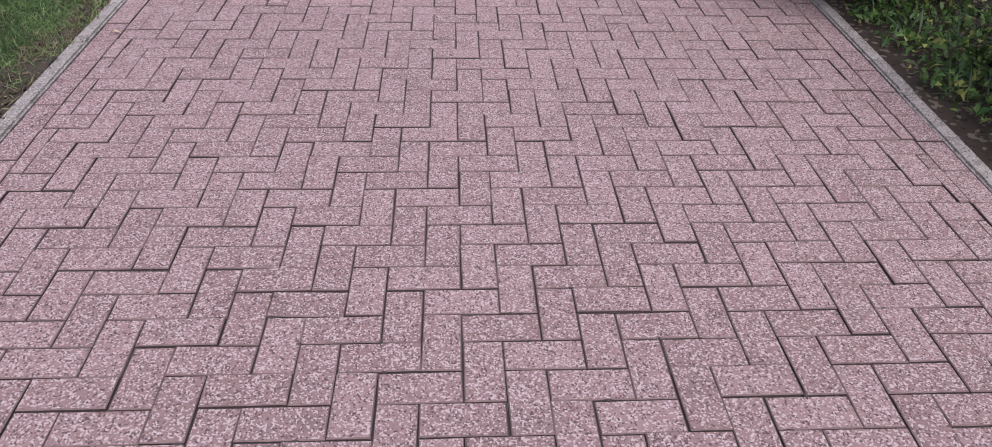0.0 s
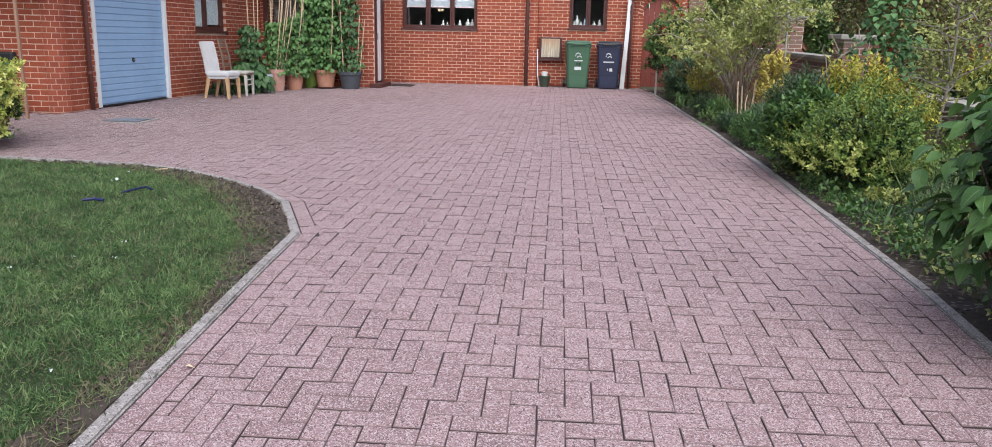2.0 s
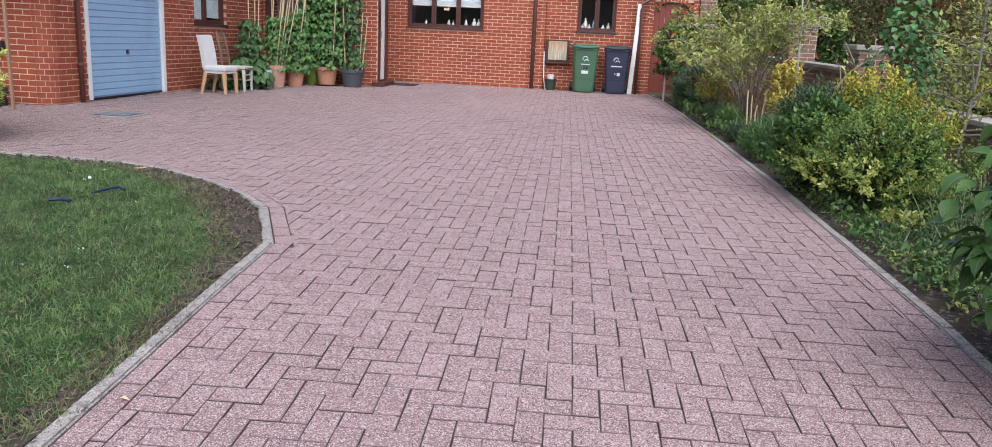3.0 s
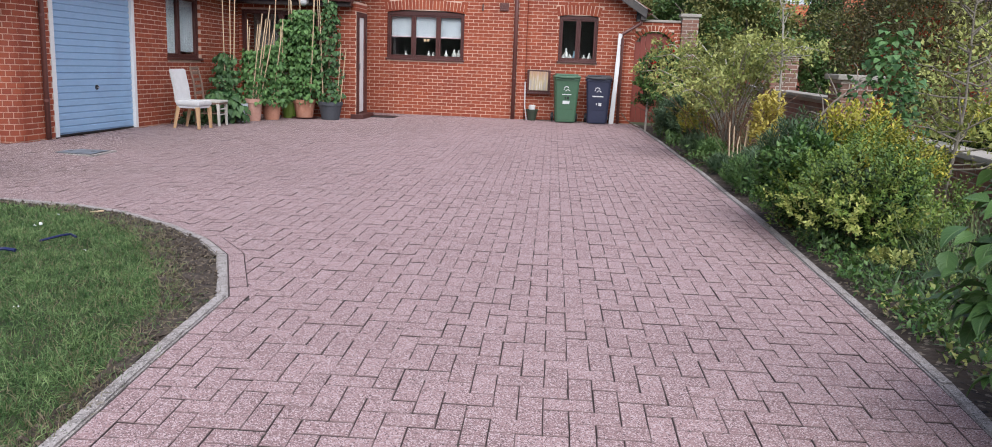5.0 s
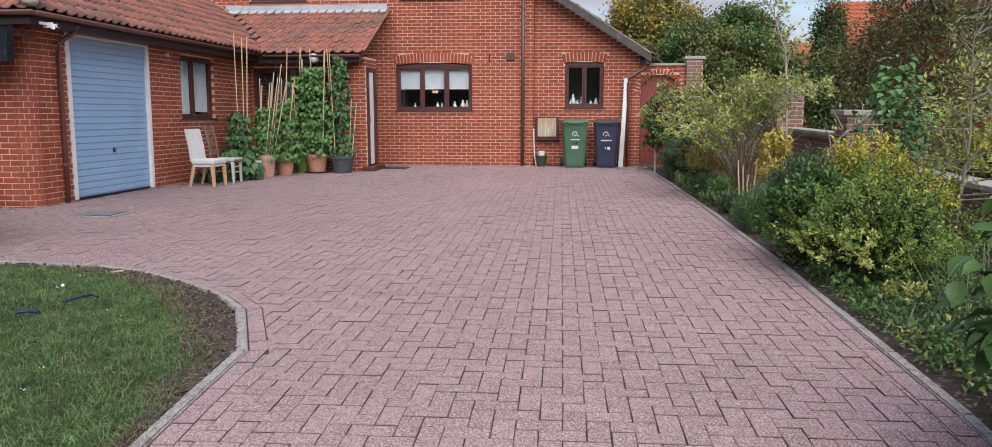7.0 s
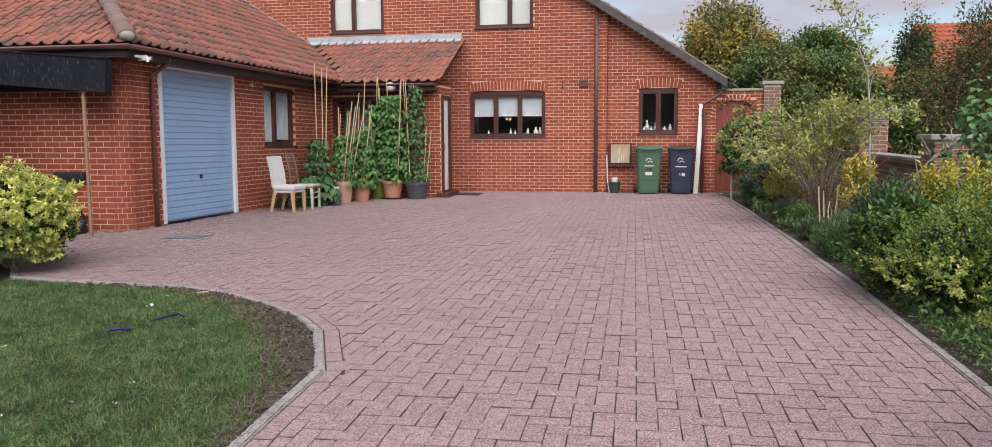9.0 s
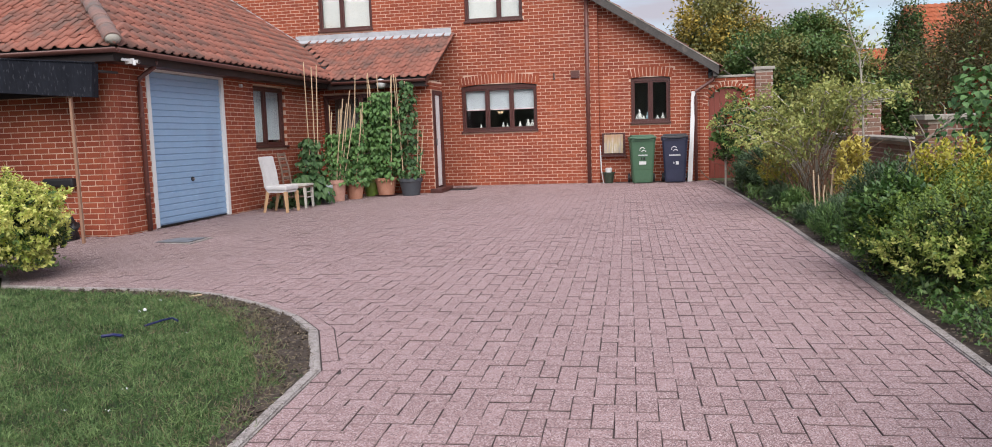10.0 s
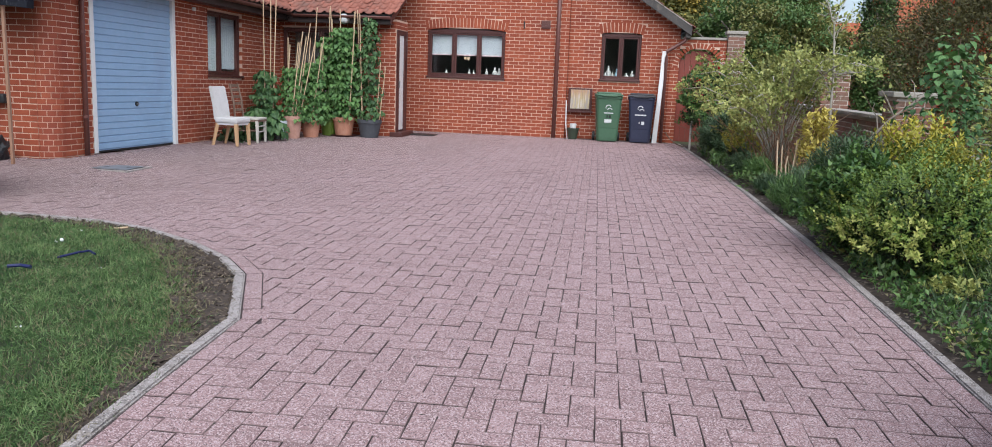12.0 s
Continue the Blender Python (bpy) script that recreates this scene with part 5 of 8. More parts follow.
# dry stalks
gen = np.random.default_rng(33)
stalks = thing("dry_stalks", "bleached dry flower stalks standing in the bed", "plant", at=(2.25, 12.0, 0.02))
for dx, dy, h in ((-0.07, 0, 0.64), (-0.01, 0.05, 0.58), (0.13, 0.0, 0.66), (0.15, 0.03, 0.60), (0.04, -0.06, 0.46)):
    part("stalk", branches(bmesh.new(), gen, (dx * 0.7, dy, 0), [(dx * 1.15, dy, h)], 0.010, 0.008, 4, 0.010, 6), M["dry_stalk"], stalks)
p = np.stack((gen.normal(size=70) * 0.16, gen.normal(size=70) * 0.16, gen.random(70) * 0.12), 1)
foliage("dry_foliage", gen, p, gen.normal(size=(70, 3)), 0.32, 0.04, LEAF["straw"], stalks, up=0.5)


# variegated ball bush by the lawn, in rosettes
gen = np.random.default_rng(3)
ball = thing("variegated_bush", "rounded cream and green variegated evergreen bush on the lawn", "shrub", at=(-6.42, 8.08, 0))
stems_in(ball, gen, 8, (0, 0, 0.12), (0, 0, 0.5, 0.3, 0.3, 0.15), 0.014)
# dark leaf body whose colour stands for shade under the rosettes
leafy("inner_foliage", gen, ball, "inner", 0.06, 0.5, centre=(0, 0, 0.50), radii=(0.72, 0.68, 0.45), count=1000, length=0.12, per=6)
leafy("green_foliage", gen, ball, "mid", 0.055, 0.5, "plain green shoots", centre=(0, 0, 0.50), radii=(0.79, 0.75, 0.50), count=420, length=0.10, per=8, rise=0.1, stray=0.4, lumps=3.0, low=-0.9)
leafy("crown", gen, ball, "variegated", 0.044, 0.58, centre=(0, 0, 0.54), radii=(0.85, 0.81, 0.54), count=2500, length=0.07, per=8, rise=0.12, stray=0.35, lumps=3.2, low=-0.72, splay=1.0)
leafy("skirt_foliage", gen, ball, "mid", 0.055, 0.5, centre=(0, 0, 0.18), radii=(0.70, 0.66, 0.16), count=260, length=0.1, per=7, rise=0.2)

def young_tree(name, label, points, radii, twig_n, leaves, size, mat, seed, crown_from=0.35, reach=0.5, aspect=0.5, bark="bark"):
    gen = np.random.default_rng(seed)
    base = Vector(points[0])
    tr = thing(name, label, "tree", at=base)
    pts = [Vector(p) - base for p in points]
    bm = tube(bmesh.new(), pts, radii, 8)
    part("trunk", bm, M[bark], tr, smooth=True)
    places, ways = [], []
    for _ in range(twig_n):
        t = crown_from + (1 - crown_from) * gen.random()
        k = min(len(pts) - 2, int(t * (len(pts) - 1)))
        a = pts[k].lerp(pts[k + 1], t * (len(pts) - 1) - k)
        d = Vector(gen.normal(size=3))
        d.z = abs(d.z) * 0.8
        e = a + d.normalized() * reach * (0.5 + gen.random())
        part("branch", branches(bmesh.new(), gen, a, [e], 0.009, 0.003, 3, 0.03), M[bark], tr)
        for _ in range(max(1, leaves // twig_n)):
            s = 0.35 + 0.7 * gen.random()
            places.append(np.array(a.lerp(e, s)) + gen.normal(size=3) * 0.045)
            ways.append(np.array(d.normalized()))
    foliage("crown", gen, np.array(places), np.array(ways), size, aspect, LEAF[mat], tr, wild=1.0)
    return tr


young_tree("sapling", "thin grey-stemmed sapling with sparse pale leaves", [(2.95, 7.55, 0.0), (2.975, 7.56, 0.4), (3.01, 7.55, 0.85), (3.03, 7.55, 1.15), (3.02, 7.6, 1.8), (3.06, 7.6, 2.5)],
           [0.017, 0.015, 0.013, 0.010, 0.007, 0.004], 44, 900, 0.046, "olive_leaf", 41, 0.30, 0.32, bark="lichen_bark")
young_tree("apple_sapling", "pale-barked young tree reaching above the wall", [(3.00, 12.9, 0.0), (2.97, 12.9, 0.9), (2.95, 12.9, 1.5), (2.90, 12.9, 2.1), (2.72, 12.9, 2.6), (2.45, 12.9, 3.0)],
           [0.018, 0.016, 0.014, 0.010, 0.007, 0.004], 40, 520, 0.07, "pale", 42, 0.3, 0.28, bark="pale_bark")
young_tree("leaning_sapling", "bare grey leaning branch in the bed", [(2.85, 11.2, 0.0), (2.95, 11.2, 0.7), (3.2, 11.2, 1.0), (3.55, 11.2, 1.3)], [0.02, 0.018, 0.014, 0.006], 8, 40, 0.06, "pale", 43, 0.4, 0.3)
vine = thing("vine_shrub", "tall blue-green lobed-leaf vine by the brick pier", "shrub", at=(3.28, 9.9, 0.12))
gen = np.random.default_rng(44)
stems_in(vine, gen, 9, (0, 0, 0.06), (0, 0, 1.1, 0.14, 0.2, 0.35), 0.009)
p, o = cloud(gen, (0, 0, 0.95), (0.36, 0.50, 0.75), 560, 70, 0.14, 0.45, 0.15)
broad_foliage("foliage", gen, p, o, 0.072, 0.92, LEAF["vine"], vine, droop=26)
p, o = cloud(gen, (0, 0, 1.35), (0.24, 0.34, 0.42), 90, 24, 0.12, 0.6, 0.15)
broad_foliage("top_foliage", gen, p, o, 0.085, 0.9, LEAF["bean"], vine, droop=20)

# behind the boundary wall
gen = np.random.default_rng(51)
hedge = thing("variegated_hedge", "pale yellow-green variegated shrub behind the wall", "shrub", at=(4.7, 9.2, 0))
stems_in(hedge, gen, 8, (0, 0, 0.2), (0, 0, 0.6, 0.3, 0.8, 0.2), 0.016)
# hedge core in dark leaf colour, painted in as shade
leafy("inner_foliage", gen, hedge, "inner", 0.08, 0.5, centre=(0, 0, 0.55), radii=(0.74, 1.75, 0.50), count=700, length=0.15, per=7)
leafy("crown", gen, hedge, "cream", 0.07, 0.5, centre=(0, 0, 0.60), radii=(0.88, 1.95, 0.58), count=800, length=0.14, per=9, rise=0.5, lumps=3.5)
leafy("top_foliage", gen, hedge, "golden", 0.07, 0.45, centre=(0, 0, 0.70), radii=(0.80, 1.9, 0.60), count=260, length=0.2, per=10, rise=1.0, low=0.1, lumps=4.0)
shrub("elder_shrub", "loose pale green shrub behind the wall", (4.9, 11.4, 0), (0.8, 1.0, 0.95), 3200, 0.08, 0.5, "pale", 52, clumps=120, spread=0.12, stems=14, lift=0.2)
shrub("red_leaved_shrub", "large shrub turning red with bare stems behind the wall", (6.55, 18.0, 0), (1.5, 1.5, 1.75), 19000, 0.085, 0.40, "russet", 53, clumps=260, spread=0.12, stems=40, stem_r=0.03,
      second=("red", 0.09, -0.55), lift=0.4, shell=0.4)
shrub("purple_shrub", "dark plum-leaved tree in the gap between houses", (8.95, 38.0, 0), (0.75, 0.8, 1.85), 2500, 0.2, 0.6, "plum", 54, clumps=80, spread=0.15, stems=6)


def tree(name, label, at, height, crown_r, n, size, mat, seed, second=None, clumps=110, spread=0.12, squash=0.75, trunk=0.16, group=""):
    gen = np.random.default_rng(seed)
    tr = thing(name, label, "tree", at=at, group=group)
    cz = height - crown_r * squash
    bm = tube(bmesh.new(), [(0, 0, -0.2), (0.05, 0, cz * 0.4), (0.0, 0.06, cz * 0.75), (0.1, 0.0, cz + crown_r * 0.3)], [trunk, trunk * 0.8, trunk * 0.6, trunk * 0.2], 8)
    part("trunk", bm, M["bark"], tr, smooth=True)
    for _ in range(14):
        d = gen.normal(size=3)
        d[2] = abs(d[2]) - 0.2
        d /= np.linalg.norm(d)
        part("limb", branches(bmesh.new(), gen, (0, 0, cz * (0.45 + 0.5 * gen.random())), [np.array((0, 0, cz)) + d * crown_r * np.array((0.85, 0.85, squash * 0.85))], trunk * 0.35, 0.02, 4, 0.12), M["bark"], tr)
    p, o = cloud(gen, (0, 0, cz), (crown_r, crown_r, crown_r * squash), n, clumps, spread, 0.5, 0.3)
    foliage("crown", gen, p, o, size, 0.6, LEAF[mat], tr, wild=1.0)
    if second:
        p, o = cloud(gen, (0, 0, cz + 0.1), (crown_r, crown_r, crown_r * squash), int(n * 0.5), clumps // 3, spread, 0.6, 0.3)
        foliage("tip_growth", gen, p, o, size, 0.6, LEAF[second], tr, wild=1.0)
    return tr


BACK = "trees behind the house"
tree("garden_tree", "broad olive-green tree with yellowing leaves behind the house", (2.15, 30.5, 0), 5.75, 1.35, 13000, 0.12, "olive", 61, "amber", group=BACK, squash=1.25, spread=0.15)
tree("garden_tree", "amber-tinted tree behind the garden wall", (3.75, 33.0, 0), 4.75, 1.5, 12000, 0.12, "olive", 62, "amber", group=BACK, squash=0.9)
tree("garden_tree", "green rounded tree behind the garden wall", (5.55, 31.5, 0), 4.75, 1.4, 13000, 0.12, "mid", 63, "olive", group=BACK, squash=0.95)
tree("garden_tree", "low green tree beyond the gate", (3.4, 25.5, 0), 3.7, 1.5, 12000, 0.10, "mid", 64, "olive", group=BACK)
tree("garden_tree", "low bushy green tree beyond the garden wall", (4.65, 25.0, 0), 3.3, 1.4, 12000, 0.10, "olive", 65, "mid", group=BACK)
tree("ivy_tree", "tall dark green ivy-clad tree beside the neighbouring roof", (8.1, 29.5, 0), 4.7, 0.52, 8000, 0.09, "conifer", 66, "mid", squash=3.4, spread=0.22, clumps=70)
tree("ivy_tree", "dark green dense tree beyond the boundary wall", (7.15, 24.8, 0), 2.75, 1.0, 11000, 0.10, "mid", 67, "olive", squash=1.2)
tree("ivy_tree", "dark green tree between garden and neighbouring house", (9.0, 24.0, 0), 4.0, 1.6, 14000, 0.10, "olive", 68, "russet", squash=0.9)
tree("garden_tree", "green hedge-like tree far along the boundary", (12.5, 20.0, 0), 3.6, 1.7, 5000, 0.17, "mid", 69, "olive", group=BACK)


# low growth over the bed
def ground_cover(name, label, n, x0, x1, y0, y1, size, aspect, mat, seed, hmax=0.12, up=0.6, clump=80, spread=0.12):
    gen = np.random.default_rng(seed)
    c = np.stack((x0 + (x1 - x0) * gen.random(clump), y0 + (y1 - y0) * gen.random(clump)), 1)
    pick = gen.integers(0, clump, n)
    xy = c[pick] + gen.normal(size=(n, 2)) * spread
    ok = (xy[:, 0] > x0) & (xy[:, 0] < x1) & (xy[:, 1] > y0) & (xy[:, 1] < y1)
    xy = xy[ok]
    hh = gen.random(len(xy)) ** 1.5 * hmax
    zz = np.array([zg(v) for v in xy[:, 1]]) + 0.02 + hh
    p = np.column_stack((xy, zz))
    d = gen.normal(size=p.shape) + np.array([0, 0, up])
    L = size * (0.5 + gen.random(len(p)))
    ob = new(name, leaf_mesh(name, p, d, gen.normal(size=p.shape) * 0.5 + np.array([0, 0, 1.0]), L, L * aspect, LEAF[mat]))
    return tagged(ob, label, "plants", kind="stuff")


ground_cover("bed_weeds", "low mixed green weeds over the flower bed soil", 13000, 2.0, 3.55, 1.0, 12.0, 0.045, 0.5, "spray_green", 71, 0.13, clump=330)
ground_cover("bed_weeds", "dusky narrow weeds and grasses in the flower bed", 8000, 2.02, 3.55, 1.0, 14.0, 0.12, 0.07, "blue", 72, 0.04, 1.0, clump=170)
ground_cover("bed_weeds", "yellow-green seedlings near the kerb", 1500, 1.98, 3.0, 1.2, 9.0, 0.045, 0.6, "pale", 73, 0.08, clump=60)
ground_cover("bed_weeds", "green low growth towards the gate", 5000, 1.75, 3.5, 12.0, 19.0, 0.08, 0.35, "mid", 74, 0.2, clump=120)
ground_cover("bed_weeds", "dark green weeds creeping to the kerb", 6000, 1.95, 2.6, 1.0, 13.0, 0.04, 0.4, "spray_green", 76, 0.07, 0.8, clump=200, spread=0.1)
ground_cover("bed_weeds", "yellowish low seedlings on the soil", 1100, 1.95, 3.2, 1.0, 8.0, 0.04, 0.5, "feather", 77, 0.10, 0.8, clump=70, spread=0.09)
ground_cover("bed_litter", "dry brown leaf litter on the bed soil", 2500, 1.95, 3.5, 1.0, 9.5, 0.035, 0.6, "straw", 75, 0.012, 0.0, clump=150, spread=0.2)


# grass
def grass(name, label, n, region, keep, size, mat, seed):
    gen = np.random.default_rng(seed)
    x0, x1, y0, y1 = region
    xy = np.stack((x0 + (x1 - x0) * gen.random(n), y0 + (y1 - y0) * gen.random(n)), 1)
    ok = np.array([keep(a, b) for a, b in xy])
    xy = xy[ok]
    z = np.array([zg(v) for v in xy[:, 1]]) - 0.018
    p = np.column_stack((xy, z))
    d = gen.normal(size=p.shape) * 0.5 + np.array([0, 0, 0.9])
    L = size * (0.45 + 0.8 * gen.random(len(p)))
    ob = new(name, leaf_mesh(name, p, d, gen.normal(size=p.shape), L, np.full(len(p), 0.0028) + 0.0016 * gen.random(len(p)), LEAF[mat], 0.1, 0.35))
    return tagged(ob, label, "grass", kind="stuff")


soil_poly = offset_line(LAWN_EDGE[:13], 0.055) + soil_in[::-1]
lawn_poly = lawn_outline


def on_lawn(x, y):
    patch = noise.noise(Vector((x * 1.3, y * 1.3, 5.0)))
    if not inside((x, y), lawn_poly):
        return False
    edge = nearest_soil(x, y)
    return edge and patch > -0.75 + 0.9 * random.random() - 0.55


def nearest_soil(x, y):
    """Grass thins out raggedly across the soil strip towards the kerb."""
    if not inside((x, y), soil_poly):
        return True
    p = Vector((x, y))
    dk, di = nearest(LAWN_EDGE[:13], p)[0], nearest(soil_in, p)[0]
    share = dk / (dk + di + 1e-6) + 0.55 * noise.noise(Vector((x * 3.5, y * 3.5, 9))) + 0.3 * noise.noise(Vector((x * 11, y * 11, 3)))
    return random.random() < (share - (0.52 if y > 4.6 else 0.32)) * 1.5


grass("lawn_grass", "short green lawn grass", 230000, (-5.9, -1.4, 1.2, 7.75), on_lawn, 0.034, "grass", 81)
grass("lawn_grass", "paler dry blades among the lawn grass", 24000, (-5.9, -1.4, 1.2, 7.75), on_lawn, 0.042, "straw", 82)
grass("lawn_grass", "taller grass tufts along the edge of the soil", 7000, (-3.4, -1.5, 1.0, 7.2), lambda x, y: inside((x, y), soil_poly) and noise.noise(Vector((x * 5, y * 5, 2))) > 0.25, 0.06, "straw", 83)


def tufts(name, label, n, blades, size, mat, seed, region, keep):
    """Clumps of longer blades that stand out from the lawn."""
    gen = np.random.default_rng(seed)
    x0, x1, y0, y1 = region
    places = []
    while len(places) < n:
        x, y = x0 + (x1 - x0) * gen.random(), y0 + (y1 - y0) * gen.random()
        if keep(x, y):
            places.append((x, y))
    c = np.repeat(np.array(places), blades, 0)
    xy = c + gen.normal(size=c.shape) * 0.028
    p = np.column_stack((xy, np.array([zg(v) for v in xy[:, 1]]) - 0.015))
    d = np.column_stack(((xy - c) * 20, np.full(len(p), 0.45))) + gen.normal(size=p.shape) * 0.3
    L = size * (0.4 + 0.9 * gen.random(len(p)))
    ob = new(name, leaf_mesh(name, p, d, gen.normal(size=p.shape), L, 0.0026 + 0.0020 * gen.random(len(p)), LEAF[mat], 0.1, 0.4))
    return tagged(ob, label, "grass", kind="stuff")


tuft_rng = random.Random(44)


def open_lawn(x, y):
    """Tufts crowd in loose patches a hand to a forearm across, with shorter turf between them."""
    if not inside((x, y), lawn_poly) or inside((x, y), soil_poly):
        return False
    share = 0.42 + 0.35 * noise.noise(Vector((x * 1.1, y * 1.1, 4))) + 0.75 * noise.noise(Vector((x * 3.3, y * 3.3, 8))) + 0.5 * noise.noise(Vector((x * 9, y * 9, 1)))
    return tuft_rng.random() < share


rim = lambda x, y: inside((x, y), soil_poly) and nearest(soil_in, Vector((x, y)))[0] < 0.13 * (0.4 + tuft_rng.random())
tufts("grass_tufts", "longer bright green tufts in the lawn", 7200, 13, 0.050, "tuft", 84, (-5.6, -1.5, 1.3, 7.6), open_lawn)
tufts("grass_tufts", "bleached dry tufts scattered in the lawn", 520, 9, 0.055, "straw", 85, (-5.0, -1.5, 1.3, 7.6), open_lawn)
tufts("grass_tufts", "straggling dry grass at the edge of the bare soil", 330, 9, 0.070, "straw", 86, (-4.2, -1.5, 1.3, 7.5), rim)
tufts("grass_tufts", "straggling green grass at the edge of the bare soil", 330, 11, 0.055, "tuft", 87, (-4.2, -1.5, 1.3, 7.5), rim)


# clods and dead stems on the bare soil
gen = np.random.default_rng(88)
CV, CF = [], []
while len(CV) < 1100 * 6:
    x, y = -5.0 + 3.6 * gen.random(), 1.2 + 6.4 * gen.random()
    if not inside((x, y), soil_poly):
        continue
    r = 0.006 + 0.016 * gen.random() ** 2
    i = len(CV)
    for ax in ((1, 0, 0), (0, 1, 0), (-1, 0, 0), (0, -1, 0), (0, 0, 0.8), (0, 0, -0.8)):
        v = np.array(ax) * r * (0.7 + 0.6 * gen.random()) + gen.normal(size=3) * r * 0.15
        CV.append((x + v[0], y + v[1], zg(y) + 0.004 + v[2]))
    CF += [(i + a, i + b, i + c) for a, b, c in ((0, 1, 4), (1, 2, 4), (2, 3, 4), (3, 0, 4), (1, 0, 5), (2, 1, 5), (3, 2, 5), (0, 3, 5))]
tagged(new("soil_clods", arrays_mesh("soil_clods", CV, CF, M["dry_soil"])), "small dry clods on the bare soil", "soil", kind="stuff")
places = []
while len(places) < 900:
    x, y = -5.0 + 3.6 * gen.random(), 1.2 + 6.4 * gen.random()
    if inside((x, y), soil_poly):
        places.append((x, y, zg(y) + 0.004 + 0.012 * gen.random()))
p = np.array(places)
d = gen.normal(size=p.shape) * np.array([1, 1, 0.25])
L = 0.05 * (0.3 + 1.1 * gen.random(len(p)))
tagged(new("soil_litter", leaf_mesh("soil_litter", p, d, np.tile([0, 0, 1.0], (len(p), 1)), L, 0.004 + 0.006 * gen.random(len(p)), LEAF["litter"])), "dead grass stems and leaf litter on the soil", "litter", kind="stuff")


# ---- boundary wall and neighbouring houses ----
XB = 3.62
wall_b1 = wall("wall_boundary_low", (XB, 12.1, 0), -90, 15.0, 0.64, thick=0.22, label="low weathered brick boundary wall with stone coping", old=True, stretch=(2.0, 8.0), base=-0.375)
wall_b2 = wall("wall_boundary_pier", (XB - 0.08, 12.66, 0), -90, 0.5, 1.24, thick=0.45, label="weathered brick boundary pier with stone cap", old=True, stretch=(0, 0.5))
wall_b3 = wall("wall_boundary_high", (XB, 19.8, 0), -90, 7.1, 0.94, thick=0.22, label="weathered brick boundary wall with stone coping", old=True, stretch=(3.0, 7.1))
wall_b4 = wall("wall_boundary_pier_far", (XB - 0.08, 16.6, 0), -90, 0.5, 1.60, thick=0.45, label="tall weathered brick pier in the boundary", old=True, stretch=(0, 0.5))
# end faces towards the drive's street side
wall_b5 = wall("wall_pier_face", (XB - 0.08, 12.16, 0), 0, 0.46, 1.24, thick=0.02, label="face of the weathered brick pier", old=True)
wall_b6 = wall("wall_pier_far_face", (XB - 0.08, 16.10, 0), 0, 0.46, 1.60, thick=0.02, label="face of the tall weathered brick pier", old=True)


def coping_run(name, x0, x1, y0, y1, z, label, n):
    run = thing(name, label, "coping", kind="structure")
    for k in range(n):
        a, b = y0 + (y1 - y0) * k / n, y0 + (y1 - y0) * (k + 1) / n
        part("coping_stone", block(x0, x1, a + 0.004, b - 0.004, z, z + 0.055, 0.01), M["coping"], run)


coping_run("coping_low", XB - 0.05, XB + 0.27, -2.9, 12.1, 0.64, "pale stone coping on the low boundary wall", 25)
coping_run("coping_high", XB - 0.05, XB + 0.27, 12.7, 19.8, 0.94, "pale stone coping on the boundary wall", 12)
trim("coping_boundary_pier", block(XB - 0.14, XB + 0.44, 12.10, 12.72, 1.24, 1.31, 0.014), M["coping"], "pale stone cap on the boundary pier", "coping")
trim("coping_boundary_pier_far", block(XB - 0.14, XB + 0.44, 16.04, 16.66, 1.60, 1.68, 0.014), M["coping"], "weathered stone cap on the tall pier", "coping")


orange_tile = material("orange_clay_tile", (0.30, 0.070, 0.028), (0.46, 0.125, 0.046), grain=20, stain=0.8, bump=0.3, vary=0.4, island=True, dirt=(0.24, 0.10, 0.06), dirt_scale=1.2)


